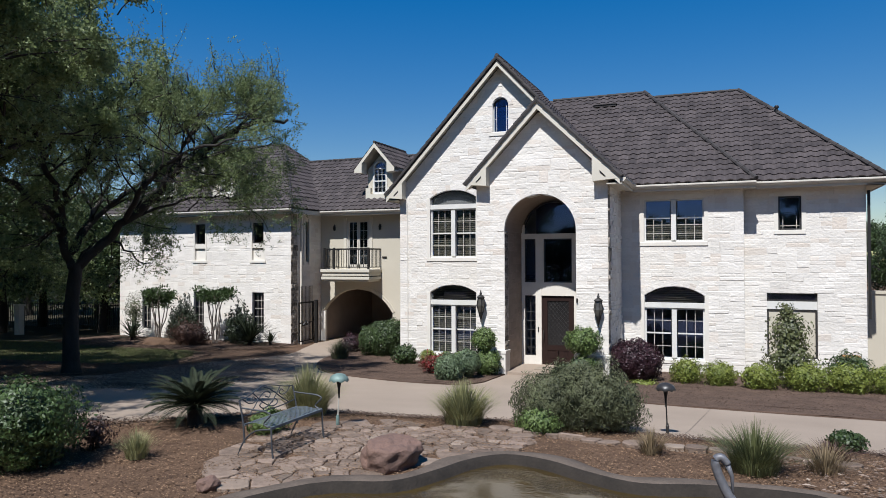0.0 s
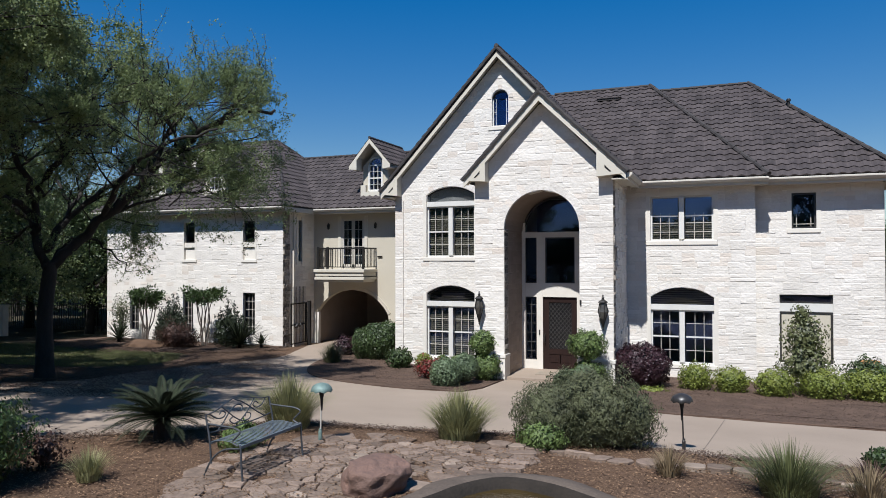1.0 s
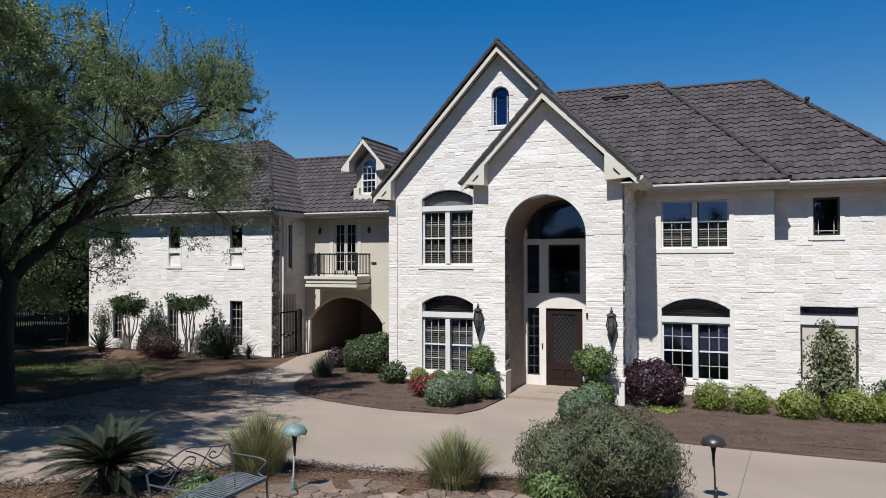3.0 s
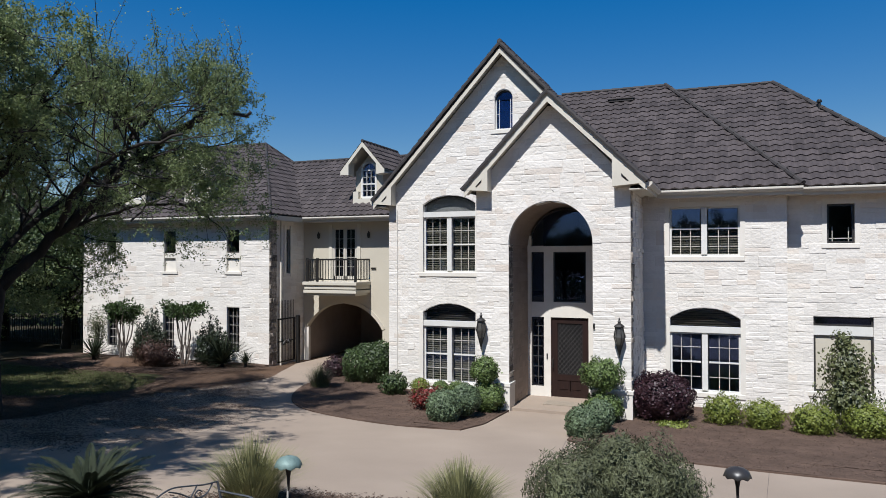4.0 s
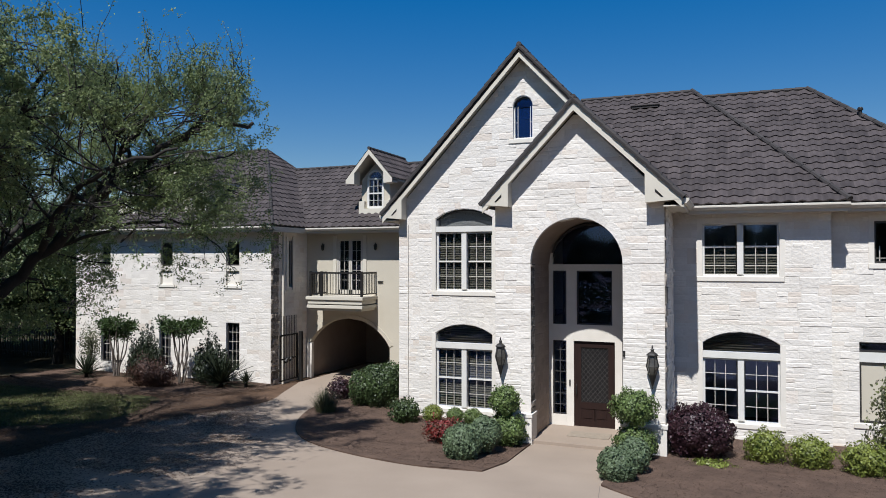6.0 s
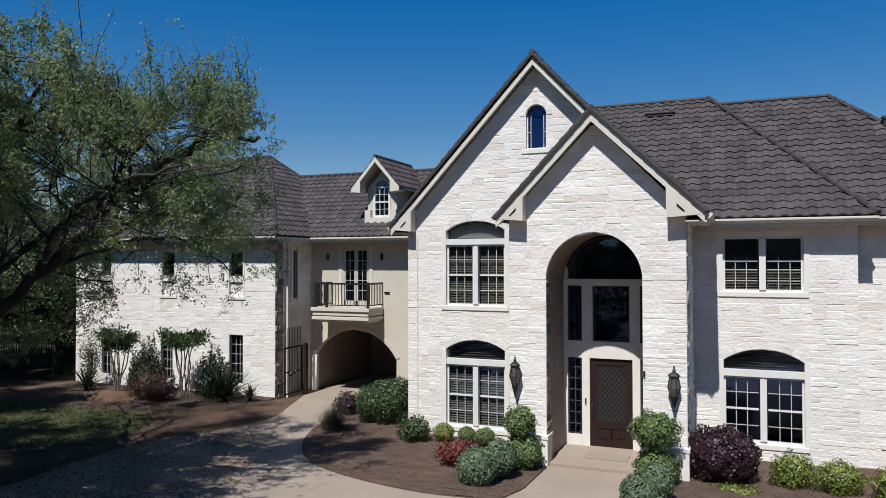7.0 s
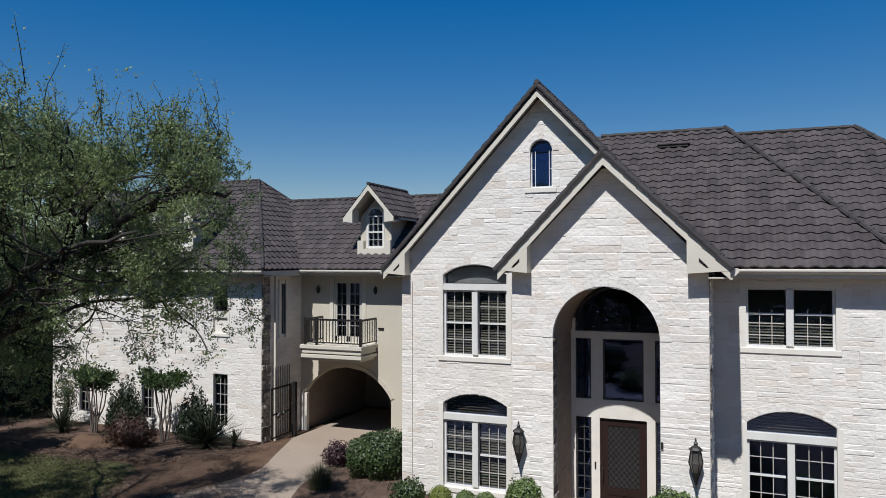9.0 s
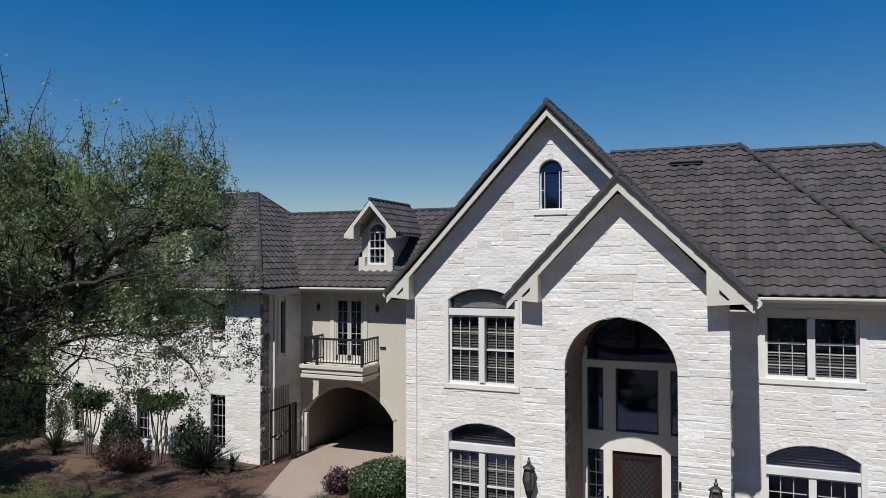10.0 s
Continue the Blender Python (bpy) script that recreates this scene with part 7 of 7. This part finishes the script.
def stone_block(name, x, y, rx, ry, h, seed, mat, parent=None, z=None, sharp=0.25, tilt=0.0, subdiv=2, smooth=False, flat=0.0):
    """A boulder or a slab: a ball pushed flat, with a broken surface."""
    bm = bmesh.new()
    bmesh.ops.create_icosphere(bm, subdivisions=subdiv, radius=1)
    rng = random.Random(seed)
    off = Vector((rng.uniform(0, 50), rng.uniform(0, 50), 0))
    for v in bm.verts:
        c = v.co
        k = 1 + sharp * noise.noise(c * 1.3 + off) + sharp * 0.5 * noise.noise(c * 3.1 + off)
        f = max(abs(c.x), abs(c.y), abs(c.z)) ** 0.3
        up = c.z * k
        if flat and up > flat:
            up = flat + (up - flat) * 0.22 + 0.08 * noise.noise(c * 5 + off)
        v.co = Vector((c.x * rx * k / f, c.y * ry * k / f, up * h))
    bmesh.ops.transform(bm, matrix=pose(x, y, (lie(y) if z is None else z) + h * 0.55, tilt, 0, rng.uniform(0, 180)), verts=bm.verts[:])
    return part(name, bm, mat, parent, smooth=smooth)


scatter("gravel", "pale chips of stone on the red-brown mulch", [(7.9, -14.9), (7.9, -12.8), (11.5, -12.4), (11.5, -15.6)], 900, 0.09, FLAG, 306, 0.0, kind_name="gravel", keep_out=(pond_out,))
grass_clump("grass_tuft", "brown dry spiky tuft beside the pond", 8.75, -13.2, 0.36, 0.4, 160, 87, RUST, "grass tufts", width=0.012)


def wading_bird():
    """A tall grey metal bird with a bent neck, standing in the pond."""
    bm = bmesh.new()
    neck = smooth_path([(0.02, 0.22, 0.98), (0.10, 0.10, 1.12), (0.09, 0.02, 1.35), (0.02, -0.02, 1.58), (-0.06, -0.02, 1.72), (-0.10, -0.02, 1.83), (-0.075, -0.02, 1.86), (-0.045, -0.02, 1.83)], 5)
    tube(bm, neck, 0.030, 10, 0.015)
    tube(bm, [(-0.055, -0.02, 1.845), (-0.03, -0.02, 1.78), (-0.025, -0.02, 1.66)], 0.014, 8, 0.003)
    tube(bm, smooth_path([(0.0, 0.16, 1.06), (0.0, 0.34, 0.98), (0.0, 0.6, 0.86), (0.0, 0.86, 0.72)], 5), 0.15, 12, 0.03)
    for s in (-1, 1):
        tube(bm, [(0.05 * s, 0.42, 0.86), (0.07 * s, 0.36, 0.40), (0.06 * s, 0.40, -0.5)], 0.022, 8, 0.016)
    ob = part("bird_statue", bm, STATUE, smooth=True)
    ob.location = (7.54, -20.9, 1.06)
    return tagged(ob, "grey metal wading bird statue standing in the pond", "statue")


wading_bird()
boulder = stone_block("boulder", 3.35, -15.95, 0.39, 0.32, 0.32, 3, ROCK, sharp=0.17, subdiv=5, smooth=True, flat=0.38, tilt=6)
tagged(boulder, "rounded red granite boulder beside the pond", "boulder")
tagged(stone_block("boulder", 1.75, -17.6, 0.14, 0.11, 0.10, 4, ROCK, subdiv=3), "small brown stone on the litter", "boulder")
paving = tagged(new("stone_path"), "irregular brown flagstones between bench and pond", "path", kind="structure")
edge = [(1.2, -16.7), (0.9, -15.2), (1.3, -14.1), (2.1, -13.3), (3.2, -13.35), (4.3, -13.45), (4.5, -14.1), (4.35, -14.65), (4.0, -14.9), (3.6, -15.6), (3.3, -16.4), (2.6, -16.9), (1.9, -17.3)]
rng = random.Random(5)
seeds = []
for k in range(6000):
    p = (rng.uniform(0.6, 4.8), rng.uniform(-17.5, -13.1))
    gap = 0.10 + 0.13 * (0.5 + 0.5 * noise.noise(Vector((p[0] * 1.3, p[1] * 1.3, 4.0))))
    if inside(*p, edge) and (p[0] - 3.35) ** 2 + (p[1] + 15.95) ** 2 > 0.19 and all((p[0] - q[0]) ** 2 + (p[1] - q[1]) ** 2 > gap * gap for q in seeds):
        seeds.append(p)


def cell_of(p, others, reach):
    """The ground nearer to p than to any other seed, as a polygon."""
    poly = [Vector((p[0] + reach * math.cos(a), p[1] + reach * math.sin(a))) for a in (2 * math.pi * k / 9 for k in range(9))]
    for q in others:
        m_, d = Vector(((p[0] + q[0]) / 2, (p[1] + q[1]) / 2)), Vector((q[0] - p[0], q[1] - p[1]))
        if q == p or d.length > 2 * reach:
            continue
        out = []
        for a, b in zip(poly, poly[1:] + poly[:1]):
            sa, sb = (a - m_).dot(d), (b - m_).dot(d)
            if sa <= 0:
                out.append(a)
            if sa * sb < 0:
                out.append(a + (b - a) * (sa / (sa - sb)))
        poly = out
    return poly


def flagstone(poly, centre, thick):
    cc = Vector(centre)
    pts = []
    for p in poly:
        q = cc + (p - cc) * max(0.5, 1 - rng.uniform(0.006, 0.018) / max((p - cc).length, 0.05))
        if not pts or (q - pts[-1]).length > 0.02:
            pts.append(q)
    if len(pts) < 3:
        return
    n = len(pts)
    tx, ty = rng.uniform(-0.05, 0.05), rng.uniform(-0.05, 0.05)
    bm = bmesh.new()
    rise = lambda p, z: Vector((p.x, p.y, lie(p.y) + z + tx * (p.x - cc.x) + ty * (p.y - cc.y)))
    a = [bm.verts.new(rise(p, -0.08)) for p in pts]
    b = [bm.verts.new(rise(p, thick - 0.010)) for p in pts]
    c = [bm.verts.new(rise(p.lerp(cc, 0.10), thick)) for p in pts]
    for q in range(n):
        bm.faces.new((a[q - 1], a[q], b[q], b[q - 1]))
        bm.faces.new((b[q - 1], b[q], c[q], c[q - 1]))
    bm.faces.new(c)
    part("flagstone", bm, FLAG, paving)


for p in seeds:
    if rng.random() > 0.07:
        flagstone(cell_of(p, seeds, 0.34), p, rng.uniform(0.003, 0.020))
scatter("leaf_litter", "dry leaves and dirt lying over the flagstones", edge, 2200, 0.035, LITTER, 308, 0.028, keep_out=(pond_out,))
row = []
for k in range(17):
    x = 3.9 + k * 0.31 + rng.uniform(-0.06, 0.06)
    row.append((x, -13.22 - 0.012 * max(x - 4, 0) ** 1.6 + rng.uniform(-0.10, 0.10)))
for p in row:
    poly = [Vector((p[0] + math.cos(a) * rng.uniform(0.14, 0.24), p[1] + math.sin(a) * rng.uniform(0.09, 0.17))) for a in (0, 0.8, 1.7, 2.6, 3.4, 4.3, 5.3)]
    flagstone(cell_of(p, row, 0.21) if rng.random() < 0.5 else poly, p, rng.uniform(0.02, 0.06))


# bench
def bench():
    ob = thing("garden_bench", "grey-blue iron garden bench with scrolled back and slatted seat", "bench", at=(1.24, -16.30, lie(-15.6)))
    # local axes: y along the seat (0 to 1.28), x from back (0) to front (0.46)
    L, D, H = 1.28, 0.47, 0.43
    for y in (0.0, L):
        bm = bmesh.new()
        tube(bm, smooth_path([(D + 0.02, y, 0), (D, y, 0.2), (D - 0.01, y, H - 0.02), (D - 0.03, y, H + 0.01)], 4), 0.013, 6)
        part("front_leg", bm, DARKMETAL, ob)
        bm = bmesh.new()
        tube(bm, smooth_path([(-0.10, y, 0), (0.02, y, 0.22), (0.2, y, H - 0.07), (D - 0.03, y, H - 0.03)], 5), 0.012, 6)
        part("rear_leg", bm, DARKMETAL, ob)
        bm = bmesh.new()
        tube(bm, smooth_path([(0.02, y, 0.18), (0.0, y, H), (-0.03, y, 0.60), (-0.07, y, 0.76)], 5), 0.013, 6)
        part("back_post", bm, DARKMETAL, ob)
        bm = bmesh.new()
        tube(bm, smooth_path([(-0.05, y, 0.66), (0.15, y, 0.65), (0.36, y, 0.64), (D - 0.02, y, 0.60), (D - 0.08, y, 0.53), (D - 0.13, y, 0.47), (D - 0.05, y, H)], 5), 0.012, 6)
        part("arm", bm, DARKMETAL, ob)
    part("seat", boxes((0.0, 0.0, H - 0.012, 0.02, L, H + 0.012), (D - 0.03, 0.0, H - 0.03, D, L, H + 0.006)), BENCH, ob)
    n = 27
    for i in range(n):
        bm = bmesh.new()
        y0 = 0.03 + (L - 0.06) * i / n
        pts = [(0.01 + 0.44 * s, y0 + 0.02 * math.sin(s * 6.28), H + 0.012 + 0.02 * math.sin(s * 3.14) - 0.03 * max(0, s - 0.85)) for s in np.linspace(0, 1, 9)]
        for p, q in zip(pts, pts[1:]):
            vs = [bm.verts.new(v) for v in (p, q, (q[0], q[1] + 0.026, q[2]), (p[0], p[1] + 0.026, p[2]))]
            bm.faces.new(vs)
        part("slat", bm, BENCH, ob)
    low = lambda z: H + (z - H) * 0.70
    yb = lambda z: 0.0 - 0.10 * (z - H) / 0.47
    P = lambda y, z: (yb(low(z)), y, low(z))
    for pts in ([(0, 0.90), (0.2, 0.93), (0.42, 1.02), (0.62, 1.06), (0.86, 1.0), (1.08, 0.93), (1.28, 0.90)],
                [(0.0, 0.60), (0.3, 0.57), (0.64, 0.56), (1.0, 0.57), (1.28, 0.60)],
                [(0.16, 0.58), (0.30, 0.70), (0.46, 0.86), (0.60, 0.93), (0.70, 0.88), (0.66, 0.80), (0.58, 0.84)],
                [(1.12, 0.58), (0.98, 0.70), (0.82, 0.86), (0.70, 0.96), (0.58, 1.03)],
                [(0.30, 0.98), (0.40, 0.86), (0.52, 0.72), (0.66, 0.62), (0.80, 0.62), (0.84, 0.70), (0.76, 0.74), (0.72, 0.68)],
                [(0.98, 0.97), (0.88, 0.86), (0.76, 0.74), (0.62, 0.64), (0.48, 0.62), (0.42, 0.70), (0.50, 0.74)],
                [(0.08, 0.9), (0.18, 0.80), (0.30, 0.78), (0.36, 0.84), (0.30, 0.89), (0.25, 0.85)],
                [(1.20, 0.9), (1.10, 0.80), (0.98, 0.78), (0.92, 0.84), (0.98, 0.89), (1.03, 0.85)]):
        bm = bmesh.new()
        tube(bm, smooth_path([P(*p) for p in pts], 5), 0.0085, 6)
        part("scroll", bm, DARKMETAL, ob)


bench()


def path_lamp(x, y, lean, mat):
    ob = thing("path_lamp", "mushroom path lamp with a scalloped metal shade", "lamp", "path lamps", (x, y, lie(y)))
    bm = bmesh.new()
    tube(bm, [(0, 0, -0.05), (lean, 0, 0.82)], 0.014, 8)
    part("stem", bm, MUNTIN if mat is COPPER else IRON, ob)
    bm = bmesh.new()
    lathe(bm, [(0.032, -0.05), (0.034, 0.16), (0.026, 0.17), (0.026, 0.20)], 10)
    part("foot", bm, mat, ob)
    bm = bmesh.new()
    lathe(bm, [(0.016, 0.50), (0.026, 0.68), (0.050, 0.80), (0.03, 0.83)], 10, (lean, 0, 0))
    part("socket", bm, IRON, ob)
    bm = bmesh.new()
    rings = []
    for r, z in ((0.19, 0.815), (0.195, 0.83), (0.17, 0.885), (0.12, 0.925), (0.06, 0.945), (0.012, 0.952)):
        rings.append([bm.verts.new((lean + r * math.cos(a) * (1 + 0.03 * math.cos(8 * a) * (r > 0.1)), r * math.sin(a) * (1 + 0.03 * math.cos(8 * a) * (r > 0.1)), z - 0.012 * math.cos(8 * a) * (r > 0.15))) for a in (2 * math.pi * k / 32 for k in range(32))])
    for a, b in zip(rings, rings[1:]):
        for k in range(32):
            bm.faces.new((a[k], a[k - 1], b[k - 1], b[k]))
    part("shade", bm, mat, ob, "scalloped shade", smooth=True)
    return ob


for x, y, lean, metal in ((1.40, -14.05, 0.03, COPPER), (6.46, -11.75, -0.03, BRONZE)):
    path_lamp(x, y, lean, metal).scale = (0.84, 0.84, 0.92)


def wall_sconce(x, y, z):
    ob = thing("wall_sconce", "tall black iron lantern tapering to a point on the pier", "lantern", "entrance lanterns", (x, y, z))
    part("back_plate", boxes((-0.05, -0.005, -0.12, 0.05, 0.06, 0.18)), IRON, ob)
    bm = bmesh.new()
    tube(bm, smooth_path([(0, 0.0, 0.10), (0, -0.12, 0.20), (0, -0.18, 0.30), (0, -0.18, 0.42)], 4), 0.012, 6)
    part("arm", bm, IRON, ob)
    bm = bmesh.new()
    lathe(bm, [(0.165, 0.30), (0.17, 0.325), (0.12, 0.37), (0.05, 0.41), (0.045, 0.45), (0.06, 0.46), (0.02, 0.50), (0.03, 0.53), (0.006, 0.58)], 6, (0, -0.18, 0))
    part("roof_cap", bm, IRON, ob)
    for k in range(6):
        a = 2 * math.pi * k / 6
        c, s = math.cos(a), math.sin(a)
        bm = bmesh.new()
        tube(bm, [(0.12 * c, -0.18 + 0.12 * s, 0.31), (0.175 * c, -0.18 + 0.175 * s, 0.02), (0.02 * c, -0.18 + 0.02 * s, -0.46)], 0.011, 5)
        part("rib", bm, IRON, ob)
    bm = bmesh.new()
    lathe(bm, [(0.05, -0.44), (0.02, -0.50), (0.03, -0.53), (0.004, -0.58)], 6, (0, -0.18, 0))
    part("finial", bm, IRON, ob)
    bm = bmesh.new()
    lathe(bm, [(0.112, 0.30), (0.166, 0.02), (0.10, -0.20)], 6, (0, -0.18, 0))
    part("glass", bm, AMBER, ob, "dim seeded glass")
    bm = bmesh.new()
    lathe(bm, [(0.10, -0.19), (0.022, -0.45)], 6, (0, -0.18, 0))
    part("taper", bm, IRON, ob)
    return ob


for x, z in ((-0.16, 2.26), (3.66, 2.22)):
    wall_sconce(x, PY - 0.03, z).scale = (0.82, 0.88, 0.92)


def gate():
    """An iron gate standing open against the wing's side wall."""
    ob = thing("iron_gate", "open black iron gate with vertical bars before the passage", "gate", at=(-11.16, 3.55, lie(3.6)))
    w, h = 1.25, 1.95
    part("gate_frame", boxes((-0.02, 0, 0.10, 0.02, w, 0.15), (-0.02, 0, h - 0.06, 0.02, w, h), (-0.02, 0, 0.10, 0.02, 0.05, h), (-0.03, w - 0.07, 0.10, 0.03, w, h), (-0.02, 0, 0.95, 0.02, w, 1.0)), IRON, ob)
    b = boxes((-0.008, -0.008, 0.12, 0.008, 0.008, h + 0.75))
    me = bpy.data.meshes.new("bar")
    b.to_mesh(me)
    b.free()
    me.materials.append(IRON)
    for i in range(1, 11):
        hang("bar", me, ob).location = (0, w * i / 11, 0)
    bm = bmesh.new()
    tube(bm, smooth_path([(0.03, 0.35, 0.85), (0.05, 0.5, 0.98), (0.05, 0.62, 0.9), (0.05, 0.75, 1.02), (0.03, 0.9, 0.92)], 5), 0.075, 8, 0.02)
    part("scroll", bm, IRON, ob)
    part("post", boxes((0.06, w - 0.02, -0.2, 0.20, w + 0.11, h + 0.06)), IRON, ob, "dark gate post")


gate()
tagged(part("doormat", boxes((1.35, -1.35, 0.121, 2.45, -0.75, 0.14)), MAT_FIBRE), "brown coir mat before the door", "doormat")

# garden wall and fence beyond
gw = part("garden_wall", boxes((11.32, 4.0, -0.3, 19, 4.3, 2.55), (11.32, 3.96, 2.55, 19, 4.34, 2.65)), STUCCO)
tagged(gw, "plain tan rendered garden wall", "wall", kind="structure")
# unidentified pale upright thing in the wood, built as a plain post
pier = thing("gate_pier", "pale upright post under the woodland oaks", "pier", at=(-26.95, 1.5, lie(1.5)))
part("shaft", boxes((-0.16, -0.16, -0.2, 0.16, 0.16, 1.5)), TRIM, pier, bevel=0.02)
part("cap", boxes((-0.20, -0.20, 1.5, 0.20, 0.20, 1.60)), TRIM, pier, bevel=0.02)
fence = thing("iron_fence", "dark iron fence at the edge of the wood", "fence", at=(-44, 6, lie(6)))
me = bpy.data.meshes.new("picket")
b = boxes((-0.02, -0.02, 0, 0.02, 0.02, 1.5))
b.to_mesh(me)
b.free()
me.materials.append(IRON)
for i in range(120):
    hang("picket", me, fence).location = (i * 0.18, 0, 0)
part("rail", boxes((0, -0.02, 0.2, 21.6, 0.02, 0.25)), IRON, fence)
part("rail", boxes((0, -0.02, 1.35, 21.6, 0.02, 1.40)), IRON, fence)
# stones, course by course
def banded(o, width=0.19):
    """An arched opening as laid round: its jambs, and the head widened by the arch stones."""
    x0, x1, z0, z1, rise = o
    w, c = (x1 - x0) / 2, (x0 + x1) / 2
    r = (w * w + rise * rise) / (2 * rise)
    deep = z1 - (z1 + rise - r)
    w2 = math.sqrt((r + width) ** 2 - deep ** 2)
    return [(x0, x1, z0, z1, 0), (c - w2, c + w2, z1, z1 + 0.002, rise + width)]


lay_stones(w_main, MAIN, gable_l, gable_r, -0.25, 10.6, banded(WIN_A) + banded(WIN_D) + banded(WIN_G, 0.16) + main_open[3:], 11, lambda u, z: -3.9 < u < -0.3 and 0.4 < z < 6.6)
lay_stones(w_porch, PORCH, pg_l, pg_r, -0.25, 8.45, [(ARCH[0], ARCH[1], -0.3, 4.71, 0), (ARCH[0] - 0.2, ARCH[1] + 0.2, 4.71, 4.712, 1.37)], 12, lambda u, z: True)
lay_stones(w_right, RIGHT, lambda z: 3.94, lambda z: 7.83, -0.25, 6.2, [WIN_B1] + banded(WIN_E), 13, lambda u, z: z > 0.5)
lay_stones(w_right2, RIGHT2, lambda z: 7.84, lambda z: 11.35, -0.25, 6.2, [WIN_C, WIN_F], 14, lambda u, z: z > 0.5 and u < 10.6)
lay_stones(w_wing, WING, lambda z: -21.9, lambda z: WX - 0.0, -0.4, 6.1, wing_open + wing_up, 15, lambda u, z: u > -16 and z > 1.5)
lay_stones(w_side, SIDE, lambda z: WY + 0.5, lambda z: BY, -0.4, 6.1, [slit], 16, lambda u, z: u < WY + 0.6, STONE)
# corner stones whose colour already carries their shade
lay_stones(w_side, SIDE, lambda z: WY - 0.02, lambda z: WY + 0.5, -0.4, 6.1, [], 18, lambda u, z: True, QUOIN_SHADED, sizes=(0.09, 0.20), proud=5.5)
lay_stones(w_porch_side, porch_side, lambda z: PY - 0.02, lambda z: PY + 0.36, 0.8, 6.25, [], 20, lambda u, z: True, QUOIN_SHADED, sizes=(0.10, 0.24), proud=5.5)
lay_stones(w_porch_side, porch_side, lambda z: PY + 0.36, lambda z: 0.58, -0.25, 6.25, [], 17, lambda u, z: u < -1.2, STONE, sizes=(0.14, 0.4), proud=3.5)
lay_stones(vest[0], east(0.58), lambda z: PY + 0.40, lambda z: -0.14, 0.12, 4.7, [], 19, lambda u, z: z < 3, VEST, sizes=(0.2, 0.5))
lay_stones(w_porch, east(0.60), lambda z: PY + 0.01, lambda z: PY + 0.40, 0.84, 4.7, [], 21, lambda u, z: False, QUOIN_SHADED, sizes=(0.16, 0.3), proud=2.5)
